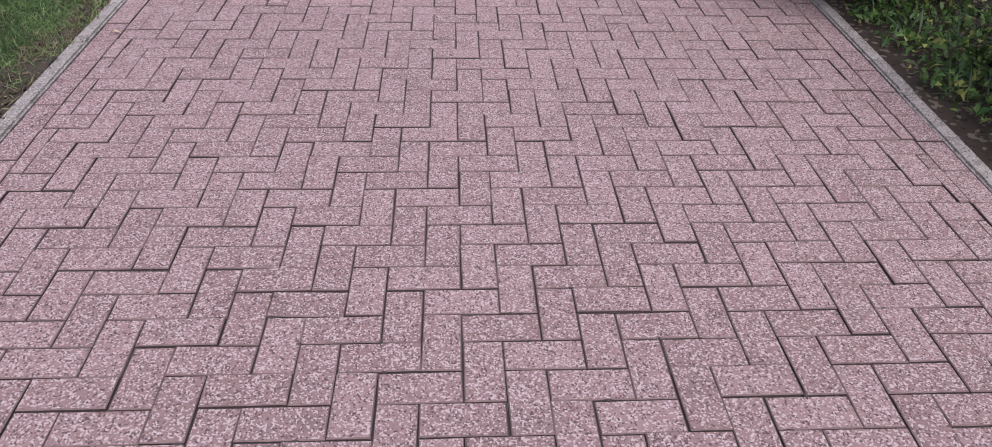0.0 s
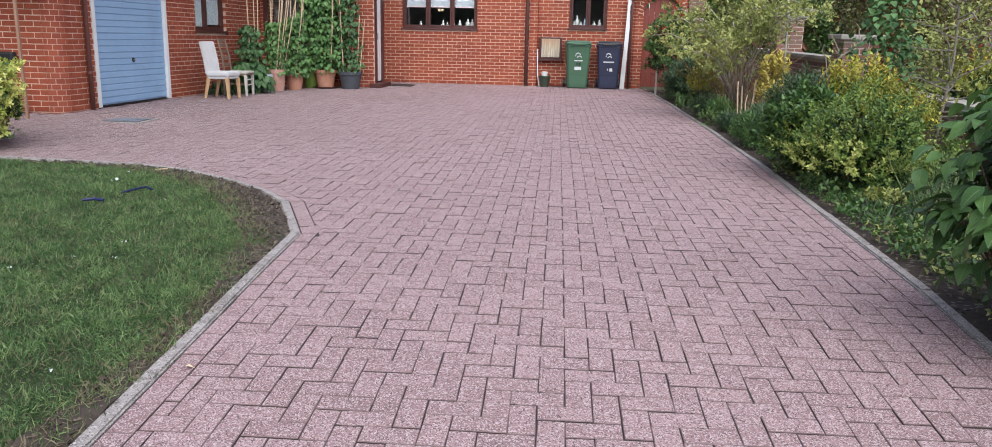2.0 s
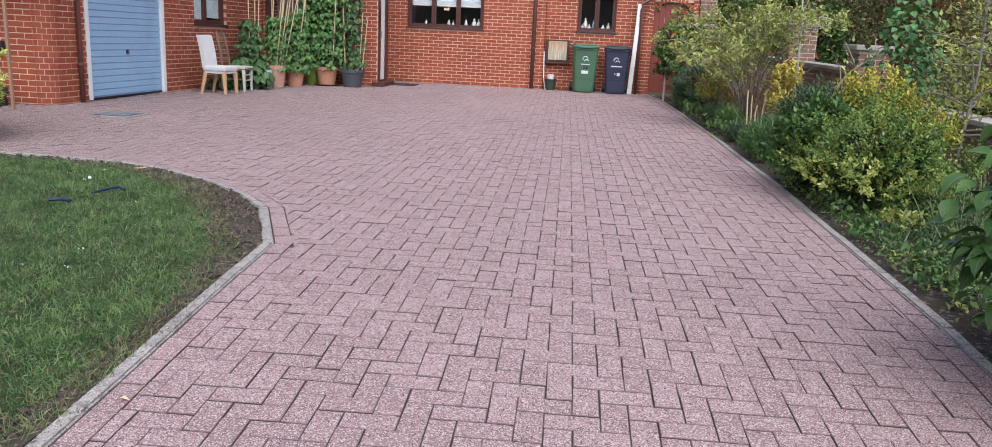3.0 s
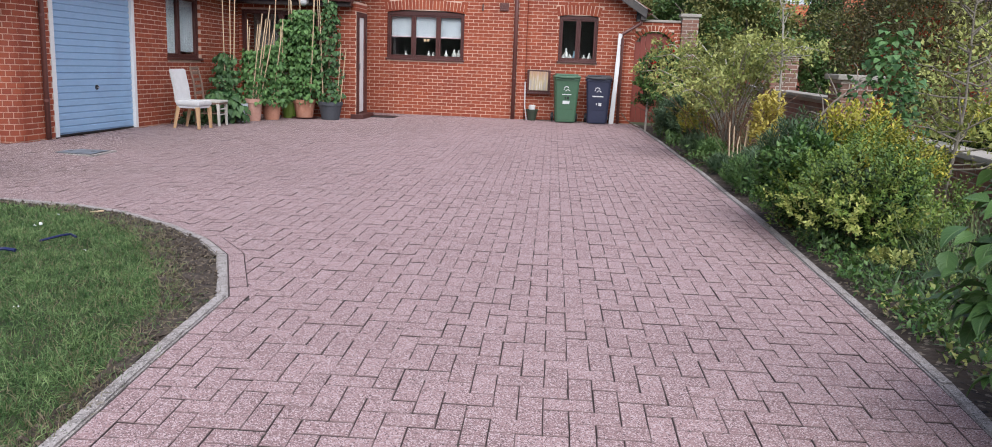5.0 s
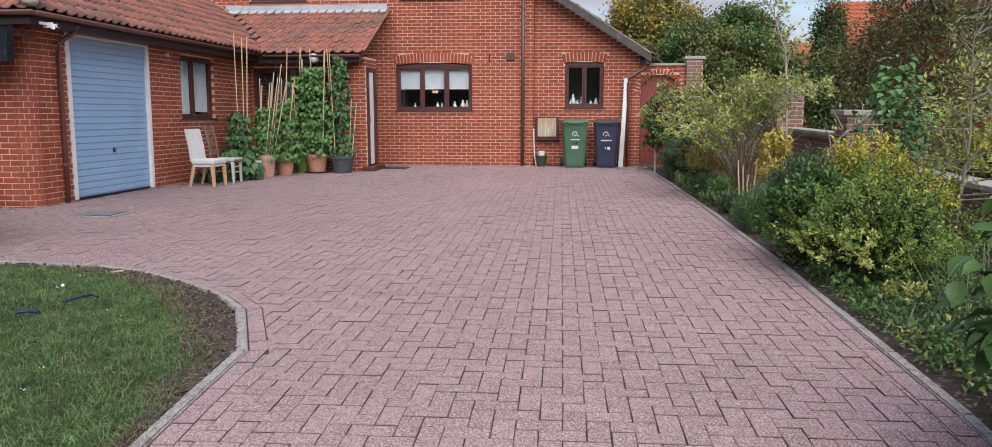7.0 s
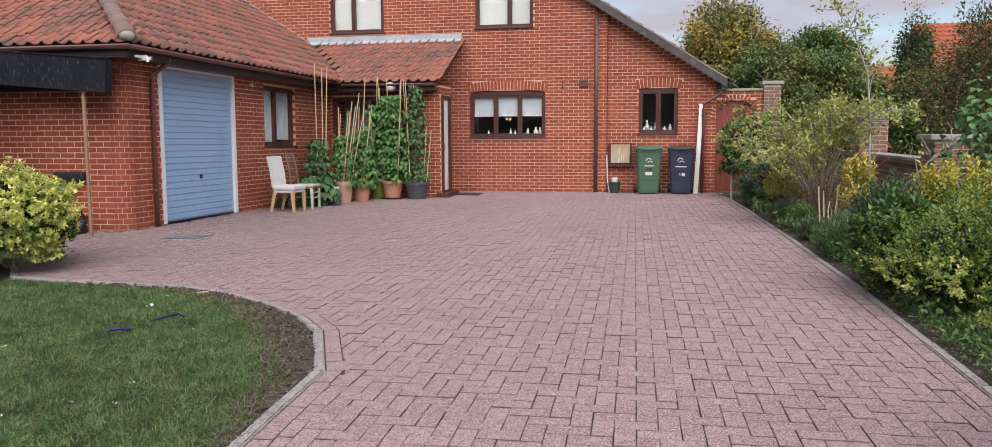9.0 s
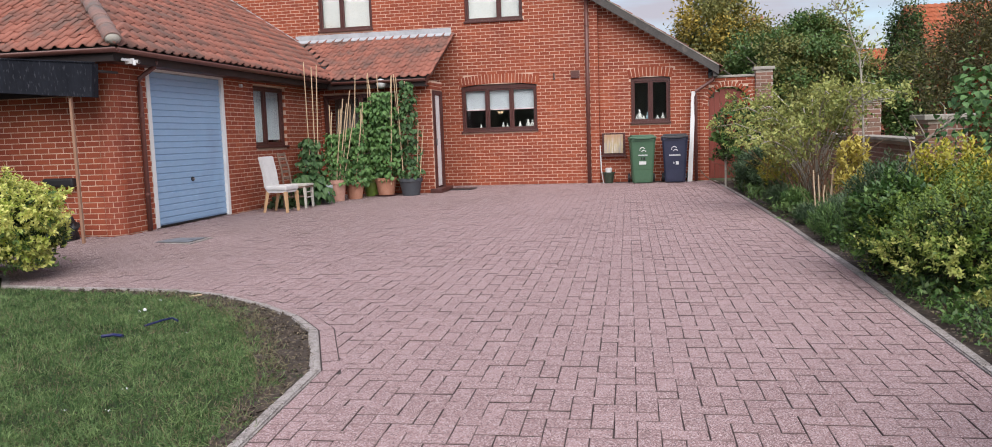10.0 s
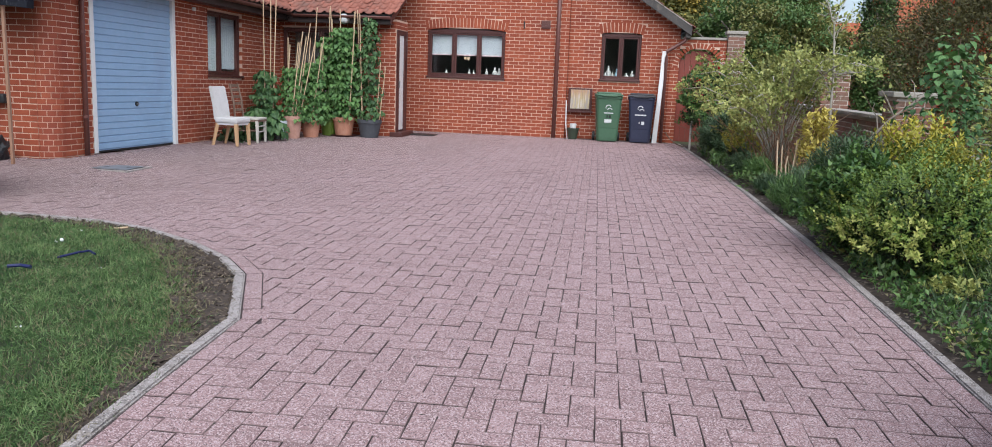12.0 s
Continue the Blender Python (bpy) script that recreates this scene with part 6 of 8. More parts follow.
def far_house(name, label, at, turn, w, d, h, rise, wall_mat, windows):
    """A neighbouring house: walls, a pitched roof along its length, a few windows."""
    hs = thing(name, label, "house", at=at, turn=turn)
    part("wall", block(-w / 2, w / 2, -d / 2, d / 2, 0, h), wall_mat, hs)
    bm = bmesh.new()
    e = 0.3
    ring = [(-d / 2 - e, h - 0.15), (0, h + rise), (d / 2 + e, h - 0.15)]
    a = [bm.verts.new((-w / 2 - e, y, z)) for y, z in ring]
    b = [bm.verts.new((w / 2 + e, y, z)) for y, z in ring]
    for f in ((a[0], a[1], a[2]), (b[2], b[1], b[0]), (a[0], b[0], b[1], a[1]), (a[1], b[1], b[2], a[2]), (a[2], b[2], b[0], a[0])):
        bm.faces.new(f)
    bmesh.ops.recalc_face_normals(bm, faces=bm.faces[:])
    roof = part("roof", bm, orange_tile, hs)
    n_row, n_col = int(math.hypot(d / 2 + e, rise + 0.15) / 0.32), int((w + 2 * e) / 0.25)
    run, lift = d / 2 + e, rise + 0.15
    verts, faces = [], []
    for r in range(n_row):
        for c in range(n_col):
            t0, t1 = r / n_row, (r + 1.1) / n_row
            x0 = -w / 2 - e + c * 0.25
            for sgn in (-1, 1):
                i = len(verts)
                for xa, za in ((x0, 0.02), (x0 + 0.12, 0.055), (x0 + 0.25, 0.02)):
                    verts.append((xa, sgn * run * (1 - t0), h - 0.15 + lift * t0 + za + 0.03))
                    verts.append((xa, sgn * run * (1 - min(1, t1)), h - 0.15 + lift * min(1, t1) + za))
                faces += [(i, i + 2, i + 3, i + 1), (i + 2, i + 4, i + 5, i + 3)] if sgn < 0 else [(i + 1, i + 3, i + 2, i), (i + 3, i + 5, i + 4, i + 2)]
    tagged(part("tiling", arrays_mesh("tiling", verts, faces, orange_tile), None, roof), kind="stuff")
    for (x0, x1, z0, z1, face) in windows:
        y = -d / 2 - 0.01
        win = part("window", block(x0, x1, y - 0.03, y, z0, z1, 0.01), M["white_paint"], hs, "white framed window")
        part("pane", block(x0 + 0.07, x1 - 0.07, y - 0.04, y - 0.031, z0 + 0.07, z1 - 0.07), M["black"], win)
    return hs


# unseen hedge backdrop behind the camera, added to darken the window reflections
bm = bmesh.new()
ring = []
for k in range(41):
    a = radians(180 + 180 * k / 40)
    r = 46 + 2 * math.sin(k * 1.7)
    ring.append((bm.verts.new((r * math.cos(a), r * math.sin(a) + 4, -1)), bm.verts.new((r * math.cos(a), r * math.sin(a) + 4, 5.2 + 0.9 * math.sin(k * 2.3) + 0.5 * math.sin(k * 5.1)))))
for (a0, a1), (b0, b1) in zip(ring, ring[1:]):
    bm.faces.new((b0, a0, a1, b1))
tagged(new("backdrop", mesh_of(bm, "backdrop", material("far_hedge", (0.045, 0.065, 0.035), (0.12, 0.14, 0.08), grain=1.5, stain=0.3))), "added unseen dark green hedge backdrop for the window reflections", "backdrop", kind="structure")
far_wall = material("neighbour_brick", (0.24, 0.075, 0.045), (0.36, 0.13, 0.08), grain=14, stain=0.8, bump=0.3)
far_house("neighbour_house", "neighbouring brick house with orange pantile roof", (15.6, 36.0, 0), 0, 11.0, 7.0, 2.9, 2.55, far_wall, ((-3.5, -2.2, 1.0, 2.2, 0), (0.5, 1.8, 1.0, 2.2, 0)))
far_house("distant_house", "distant small house with orange roof beyond the trees", (9.5, 46.0, 0), 0, 4.2, 4.0, 2.6, 2.0, far_wall, ((-0.6, 0.6, 1.2, 2.2, 0),))
far_house("barn", "grey-brown boarded building beyond the boundary wall", (14.3, 28.0, 0), 0, 5.4, 4.0, 4.3, 1.6, material("weathered_boards", (0.12, 0.09, 0.075), (0.22, 0.17, 0.14), grain=10, stain=2, stretch=(1, 1, 8)), ())
chim = thing("chimney", "yellow brick chimney above far trees", "chimney", at=(5.3, 44.0, 0))
part("stack", block(-0.4, 0.4, -0.4, 0.4, 0, 5.9, 0.02), material("yellow_brick", (0.45, 0.27, 0.10), (0.60, 0.38, 0.16), grain=10, stain=2), chim)
for dx in (-0.2, 0.18):
    part("chimney_pot", lathe([(0.12, 0), (0.10, 0.35), (0.12, 0.4)], 12, at=(dx, 0, 5.9)), M["terracotta"], chim)

# ---- bins ----
bin_green = material("green_bin_plastic", (0.055, 0.125, 0.07), (0.075, 0.155, 0.09), rough=0.45, grain=20, stain=3, bump=0.04, dirt=(0.10, 0.16, 0.10), dirt_share=0.3)
bin_navy = material("navy_bin_plastic", (0.026, 0.032, 0.062), (0.04, 0.047, 0.085), rough=0.45, grain=20, stain=3, bump=0.04)
bin_lid_dark = material("charcoal_bin_lid", (0.03, 0.03, 0.035), (0.05, 0.05, 0.055), rough=0.5, grain=20)
sticker = material("white_marking", (0.62, 0.64, 0.63), (0.78, 0.79, 0.78), rough=0.6, grain=25)


def wheeled_bin(label, at, turn, body_mat, lid_mat, marks):
    """A two-wheeled bin facing -y: tapering body, rim, domed lid with a front lip, axle, wheels and handle."""
    b = thing("wheeled_bin", label, "bin", at=at, turn=turn, group="wheeled bins by the wall")
    bm = bmesh.new()
    rings = []
    for z, hw, y0, y1 in ((0.02, 0.215, -0.22, 0.20), (0.10, 0.222, -0.235, 0.25), (0.30, 0.232, -0.255, 0.27), (0.92, 0.268, -0.33, 0.30), (0.935, 0.285, -0.35, 0.315), (0.985, 0.285, -0.35, 0.315)):
        c = 0.045
        ring = [(-hw + c, y0), (hw - c, y0), (hw, y0 + c), (hw, y1 - c), (hw - c, y1), (-hw + c, y1), (-hw, y1 - c), (-hw, y0 + c)]
        rings.append([bm.verts.new((x, y, z)) for x, y in ring])
    for r, s in zip(rings, rings[1:]):
        for k in range(8):
            bm.faces.new((r[k], r[(k + 1) % 8], s[(k + 1) % 8], s[k]))
    bm.faces.new(rings[0][::-1]), bm.faces.new(rings[-1])
    bmesh.ops.bevel(bm, geom=[e for e in bm.edges if e.calc_length() > 0.3], offset=0.008, segments=2, affect="EDGES")
    part("body", bm, body_mat, b)
    lid = part("lid", block(-0.292, 0.292, -0.375, 0.30, 0.988, 1.028, 0.018), lid_mat, b)
    part("lid_dome", block(-0.25, 0.25, -0.30, 0.25, 1.02, 1.062, 0.02), lid_mat, lid)
    part("lid_grip", block(-0.16, 0.16, -0.395, -0.35, 0.975, 1.005, 0.01), lid_mat, lid)
    hb = bmesh.new()
    tube(hb, [(-0.25, 0.33, 0.97), (-0.25, 0.39, 0.99), (0.25, 0.39, 0.99), (0.25, 0.33, 0.97)], 0.014, 8)
    part("handle", hb, lid_mat, b)
    part("axle", tube(bmesh.new(), [(-0.29, 0.26, 0.10), (0.29, 0.26, 0.10)], 0.011, 8), M["chrome"], b)
    for sx in (-1, 1):
        w = part("wheel", tube(bmesh.new(), [(sx * 0.245, 0.26, 0.10), (sx * 0.295, 0.26, 0.10)], 0.10, 20), M["black"], b, "black rubber wheel")
        part("hub", tube(bmesh.new(), [(sx * 0.29, 0.26, 0.10), (sx * 0.30, 0.26, 0.10)], 0.045, 14), bin_lid_dark, w)
    for k, (x0, x1, z0, z1, dark) in enumerate(marks):
        zm = (z0 + z1) / 2
        yf = -0.255 - (zm - 0.30) * 0.121
        mk = part("marking", block(x0, x1, -0.004, 0.012, z0 - zm, z1 - zm), M["black"] if dark else sticker, b, "white printed marking" if not dark else "dark hand-painted bars")
        mk.matrix_basis = pose(0, yf, zm, 6.9)
    # a swirl emblem of plain strokes
    for a0, a1, r, cx, cz in ((200, 20, 0.055, -0.01, 0.74), (20, 160, 0.05, 0.02, 0.68)):
        pts = [(cx + r * math.cos(radians(a0 + (a1 - a0) * q / 8)), 0, cz + r * math.sin(radians(a0 + (a1 - a0) * q / 8)) - 0.70) for q in range(9)]
        em = part("emblem", tube(bmesh.new(), pts, 0.010, 5), sticker, b, "white curved emblem stroke")
        em.matrix_basis = pose(0, -0.255 - 0.40 * 0.121, 0.70, 6.9)
    return b


wheeled_bin("green plastic wheeled bin with white markings by the wall", (-0.06, 19.55, 0), 5, bin_green, bin_green,
            ((-0.10, 0.10, 0.615, 0.635, False), (-0.04, -0.015, 0.52, 0.58, True), (0.01, 0.05, 0.52, 0.58, True), (-0.08, 0.07, 0.42, 0.49, False)))
wheeled_bin("navy plastic wheeled bin with charcoal lid and white markings", (0.66, 19.60, 0), -3, bin_navy, bin_lid_dark,
            ((-0.12, 0.12, 0.595, 0.62, False), (-0.03, -0.01, 0.42, 0.46, False), (0.02, 0.085, 0.40, 0.47, False)))

# ---- small things along the house wall ----
mb = thing("wall_cabinet", "dark timber framed wall cabinet with rust-streaked white panel", "cabinet", at=(-0.69, YF + 0.118, 0.62))
part("back_frame", block(-0.26, 0.26, -0.10, 0.0, 0.0, 0.50, 0.006), M["dark_timber"], mb)
rust = bpy.data.materials.new("rust_streaked_panel")
rust.use_nodes = True
rn, rl = rust.node_tree.nodes, rust.node_tree.links
geo = rn.new("ShaderNodeNewGeometry")
mp = rn.new("ShaderNodeMapping")
mp.inputs["Scale"].default_value = (30, 30, 2.5)
nt = rn.new("ShaderNodeTexNoise")
nt.inputs["Scale"].default_value = 1.0
ramp = rn.new("ShaderNodeValToRGB")
ramp.color_ramp.elements[0].position, ramp.color_ramp.elements[0].color = 0.38, (0.40, 0.36, 0.32, 1)
ramp.color_ramp.elements[1].position, ramp.color_ramp.elements[1].color = 0.62, (0.62, 0.58, 0.52, 1)
mid_stop = ramp.color_ramp.elements.new(0.5)
mid_stop.color = (0.50, 0.40, 0.22, 1)
rl.new(geo.outputs["Position"], mp.inputs[0]), rl.new(mp.outputs[0], nt.inputs["Vector"]), rl.new(nt.outputs["Fac"], ramp.inputs[0])
sepz = rn.new("ShaderNodeSeparateXYZ")
rl.new(geo.outputs["Position"], sepz.inputs[0])
band = rn.new("ShaderNodeMapRange")
band.inputs["From Min"].default_value, band.inputs["From Max"].default_value = 0.86, 1.05
rl.new(sepz.outputs[2], band.inputs["Value"])
run_down = rn.new("ShaderNodeMath")
run_down.operation = "MULTIPLY"
rl.new(band.outputs[0], run_down.inputs[0]), rl.new(nt.outputs["Fac"], run_down.inputs[1])
rusty = rn.new("ShaderNodeMix")
rusty.data_type = "RGBA"
rusty.inputs[7].default_value = (0.42, 0.17, 0.045, 1)
rl.new(run_down.outputs[0], rusty.inputs["Factor"]), rl.new(ramp.outputs[0], rusty.inputs[6])
rl.new(rusty.outputs[2], rn["Principled BSDF"].inputs["Base Color"])
rn["Principled BSDF"].inputs["Roughness"].default_value = 0.6
panel = part("panel", block(-0.21, 0.21, -0.112, -0.102, 0.045, 0.465, 0.003), rust, mb, "ribbed white panel streaked with rust")
for k in range(8):
    part("rib", block(-0.205 + k * 0.0515, -0.205 + k * 0.0515 + 0.047, -0.127, -0.1125, 0.05, 0.46, 0.006), rust, panel)
part("shelf", block(-0.29, 0.29, -0.13, 0.0, -0.035, -0.002, 0.005), M["dark_timber"], mb)

plank = thing("white_plank", "long white plank leaning upright against the wall corner", "plank", at=(0.985, YF - 0.10, 0))
part("board", block(-0.045, 0.045, -0.02, 0.02, 0.0, 1.98, 0.004), M["white_paint"], plank).matrix_basis = pose(0, -0.02, 0, -3.0, 2.6, 0)
part("offcut", block(-0.03, 0.05, -0.018, 0.018, 0.0, 0.72, 0.004), M["white_paint"], plank, "shorter white board").matrix_basis = pose(-0.03, -0.07, 0, -3.5, 3.2, 0)

pot_g = material("dark_green_pot", (0.03, 0.045, 0.03), (0.05, 0.07, 0.045), rough=0.4)
pail = thing("small_pot", "small dark green pot holding a white cup", "pot", at=(-0.80, 19.66, 0))
part("body", lathe([(0.09, 0), (0.13, 0.22), (0.145, 0.225), (0.145, 0.25), (0.12, 0.25), (0.11, 0.2)], 20), pot_g, pail, smooth=False)
part("cup", lathe([(0.06, 0.20), (0.075, 0.34), (0.06, 0.345)], 16), M["white_paint"], pail, "white plastic cup")
rod = thing("white_rod", "white stick leaning against the wall", "stick", at=(-0.97, 19.70, 0))
part("shaft", tube(bmesh.new(), [(0.05, 0, 0.0), (0.0, 0.05, 0.3), (-0.02, 0.10, 0.85)], 0.012, 8), M["white_paint"], rod)

fl = thing("wall_vent", "small dark brown vent plate on the brick wall", "vent", at=(-1.52, YF - 0.004, 2.38))
part("plate", block(-0.10, 0.10, -0.025, 0.0, 0.0, 0.17, 0.005), M["brown_pvc"], fl)
for k in range(4):
    part("louvre", block(-0.085, 0.085, -0.034, -0.026, 0.02 + k * 0.036, 0.042 + k * 0.036), M["brown_pvc"], fl)
hk = thing("wall_hook", "small black iron hook on the brick wall", "hook", at=(-2.0, YF - 0.002, 2.36))
part("bar", block(-0.012, 0.012, -0.03, 0.0, 0.0, 0.16, 0.003), M["black"], hk)

lampb = thing("security_light", "white floodlight under the garage eave", "light", at=(EX + 0.075, 10.86, 2.37), turn=90)
part("bracket", block(-0.02, 0.02, -0.02, 0.14, -0.06, 0.03, 0.004), M["white_paint"], lampb)
part("arm", block(-0.19, -0.02, 0.06, 0.095, -0.02, 0.025, 0.004), M["white_paint"], lampb)
part("lamp_head", block(0.05, 0.13, -0.06, 0.0, -0.05, 0.01, 0.012), M["white_paint"], lampb)
part("lamp_glass", block(0.058, 0.122, -0.066, -0.061, -0.043, 0.003), M["black"], lampb, "dark lamp glass")
part("sensor", lathe([(0.028, 0), (0.03, 0.07), (0.02, 0.09)], 14, at=(-0.035, -0.05, -0.09)), M["white_paint"], lampb, "white sensor barrel")
lampb.matrix_basis = lampb.matrix_basis @ Matrix.Scale(0.75, 4)
pl = thing("porch_light", "round white bulkhead lamp on the porch fascia", "light", at=(-5.36, PY + 0.03, 2.33))
dome = part("dome", lathe([(0.10, 0), (0.10, 0.03), (0.085, 0.06), (0.05, 0.085), (0.01, 0.093)], 24), sticker, pl, smooth=True)
dome.matrix_basis = pose(0, 0, 0, 90, 0, 0)
part("rim", lathe([(0.115, -0.02), (0.115, 0.012), (0.10, 0.02)], 24), M["chrome"], pl, "grey metal rim", smooth=True).matrix_basis = pose(0, 0, 0, 90, 0, 0)
gs = thing("garage_sensor", "small white sensor lamp on the garage wall", "light", at=(XG, 14.42, 2.22))
part("body", block(0.0, 0.05, -0.025, 0.025, -0.04, 0.02, 0.01), M["white_paint"], gs)

mat_ob = thing("doormat", "dark flat doormat at the porch door", "doormat", at=(-4.02, 18.75, 0))
part("mat", block(-0.32, 0.32, -0.25, 0.25, 0.0, 0.018, 0.006), M["black"], mat_ob)

mh = thing("manhole_cover", "grey metal manhole cover with pale concrete surround", "manhole cover", at=(-5.84, 10.66, zp(-5.84, 10.66)))
part("surround", block(-0.30, 0.30, -0.27, 0.27, -0.03, 0.002, 0.003), M["kerb"], mh, "pale concrete surround")
part("cover", block(-0.23, 0.23, -0.20, 0.20, 0.0, 0.010, 0.003), M["manhole"], mh)
part("cover_frame", block(-0.245, 0.245, -0.215, 0.215, 0.0, 0.0075, 0.002), M["black"], mh, "dark steel rim")
for sx in (-0.15, 0.15):
    part("keyhole", block(sx - 0.03, sx + 0.03, -0.01, 0.01, 0.008, 0.0115), M["black"], mh)

# ---- window ornaments, blinds and curtains ----
def wavy(name, u0, u1, z0, z1, y, waves, depth, mat, parent, label, m):
    bm = bmesh.new()
    k = waves * 6
    lo = [bm.verts.new((u0 + (u1 - u0) * i / k, y + depth * math.sin(2 * math.pi * waves * i / k), z0)) for i in range(k + 1)]
    hi = [bm.verts.new((u0 + (u1 - u0) * i / k, y + depth * math.sin(2 * math.pi * waves * i / k), z1)) for i in range(k + 1)]
    for i in range(k):
        bm.faces.new((lo[i], lo[i + 1], hi[i + 1], hi[i]))
    return part(name, bm, mat, parent, label, smooth=True)


def hanging(name, label, category, m):
    """A thing set into a wall, in the wall's own frame."""
    ob = new(name)
    ob.matrix_basis = m.copy()
    return tagged(ob, label, category)


for k in range(3):
    a = K[0] + 0.055 + (K[1] - K[0] - 0.11) * k / 3
    b = K[0] + 0.055 + (K[1] - K[0] - 0.11) * (k + 1) / 3
    bl = hanging("roller_blind", "white roller blind drawn half way down the kitchen window", "blind", wall_front.matrix_basis)
    part("cloth", block(a + 0.02, b - 0.02, 0.16, 0.164, 1.76, 2.26), M["kitchen_blind"], bl)
    part("bottom_bar", block(a + 0.02, b - 0.02, 0.155, 0.169, 1.74, 1.76, 0.004), material("pink_trim", (0.55, 0.36, 0.38), (0.65, 0.45, 0.46)) if k == 0 else bpy.data.materials["pink_trim"], bl, "pale pink hem bar")
cur = hanging("net_curtains", "pale grey net curtains parted over the side window", "curtain", wall_garage.matrix_basis)
wavy("curtain_panel", W[0] + 0.045, W[0] + 0.52, W[2] + 0.04, W[3], 0.125, 6, 0.015, M["net"], cur, "", None)
wavy("curtain_panel", W[0] + 0.53, W[1] - 0.045, W[2] + 0.14, W[3], 0.125, 9, 0.015, M["net"], cur, "", None)
for o in (U1, U2):
    bl = hanging("roller_blind", "white blind fully drawn behind the upstairs window", "blind", wall_front.matrix_basis)
    part("cloth", block(o[0] + 0.05, o[1] - 0.05, 0.16, 0.164, o[2] + 0.04, o[3] - 0.02), M["blind"], bl)
orn_mats = [material("off_white_ceramic", (0.36, 0.37, 0.36), (0.46, 0.47, 0.46), rough=0.3), material("pale_blue_ceramic", (0.25, 0.42, 0.55), (0.35, 0.52, 0.62), rough=0.3), material("grey_ceramic", (0.35, 0.36, 0.35), (0.5, 0.5, 0.48), rough=0.3)]
shelf1 = hanging("inner_sill", "white inner sill of the kitchen window", "sill", wall_front.matrix_basis)
part("board", block(K[0] + 0.02, K[1] - 0.02, 0.14, 0.302, K[2] + 0.03, K[2] + 0.06, 0.004), M["white_paint"], shelf1)
shelf2 = hanging("inner_sill", "white inner sill of the small window", "sill", wall_right.matrix_basis)
B2 = (B[0] - UF + 1.0, B[1] - UF + 1.0)
part("board", block(B2[0] + 0.02, B2[1] - 0.02, 0.14, 0.302, B[2] + 0.03, B[2] + 0.06, 0.004), M["white_paint"], shelf2)


def vase(label, u, z, h, r, k, m):
    v = hanging("ornament", label, "ornament", m @ pose(u, 0.19, z))
    part("body", lathe([(r * 0.7, 0), (r, h * 0.25), (r * 0.75, h * 0.55), (r * 0.35, h * 0.72), (r * 0.45, h * 0.85), (r * 0.2, h)], 14), orn_mats[k], v, smooth=True)


zi = K[2] + 0.06
for u, h, r, k in ((K[0] + 0.40, 0.13, 0.035, 0), (K[0] + 0.93, 0.15, 0.04, 0), (K[0] + 1.03, 0.13, 0.03, 2), (K[0] + 1.33, 0.17, 0.045, 0), (K[0] + 1.52, 0.20, 0.06, 2), (K[0] + 1.62, 0.19, 0.05, 2)):
    vase("small white bottle-shaped ornament on the window sill", u, zi, h, r, k, wall_front.matrix_basis)
for u, h, r, k in ((0.12, 0.12, 0.05, 0), (0.18, 0.26, 0.06, 0), (0.27, 0.12, 0.05, 2), (0.36, 0.20, 0.035, 1), (0.58, 0.12, 0.05, 0), (0.70, 0.17, 0.05, 2)):
    vase("small pale ornament on the inner window sill", B2[0] + u, B[2] + 0.06, h, r, k, wall_right.matrix_basis)
bf = hanging("butterfly_ornament", "pale butterfly ornament hanging in the kitchen window", "ornament", wall_front.matrix_basis @ pose(K[0] + 0.88, 0.15, 1.66))
for s in (-1, 1):
    part("wing", leaf_mesh("wing", np.array([[0, 0, 0.0]]), np.array([[s, 0, 0.7]]), np.array([[0, -1.0, 0]]), np.array([0.09]), np.array([0.07]), M["cane"]), None, bf)

# ---- chairs ----
linen = material("white_linen_cover", (0.52, 0.50, 0.48), (0.68, 0.66, 0.64), rough=0.9, grain=60, stain=5, dirt=(0.45, 0.40, 0.35), dirt_share=0.3)
beech = material("pale_beech", (0.50, 0.30, 0.15), (0.62, 0.40, 0.22), rough=0.5, grain=30, stain=6, stretch=(1, 1, 0.3))
old_wood = material("weathered_wood", (0.13, 0.078, 0.055), (0.24, 0.155, 0.11), rough=0.75, grain=40, stain=6, stretch=(1, 1, 0.3))
seat_grey = material("pale_seat_pad", (0.46, 0.44, 0.38), (0.60, 0.57, 0.50), rough=0.9, grain=60, stain=8)


def leg(parent, x0, y0, x1, y1, z0, z1, w, mat):
    bm = tube(bmesh.new(), [(x1, y1, z0), (x0, y0, z1)], [w * 0.55, w * 0.8], 4)
    part("leg", bm, mat, parent)


def slanted(bm, pts, half_y, thick):
    """A bent board: profile points (x, z), its width along y."""
    a = [bm.verts.new((x, -half_y, z)) for x, z in pts] + [bm.verts.new((x - thick, -half_y, z)) for x, z in pts[::-1]]
    b = [bm.verts.new((v.co.x, half_y, v.co.z)) for v in a]
    n = len(a)
    bm.faces.new(a), bm.faces.new(b[::-1])
    for i in range(n):
        j = (i + 1) % n
        bm.faces.new((a[j], a[i], b[i], b[j]))
    bmesh.ops.recalc_face_normals(bm, faces=bm.faces[:])
    bmesh.ops.bevel(bm, geom=bm.edges[:], offset=0.012, segments=2, affect="EDGES", clamp_overlap=True)
    return bm


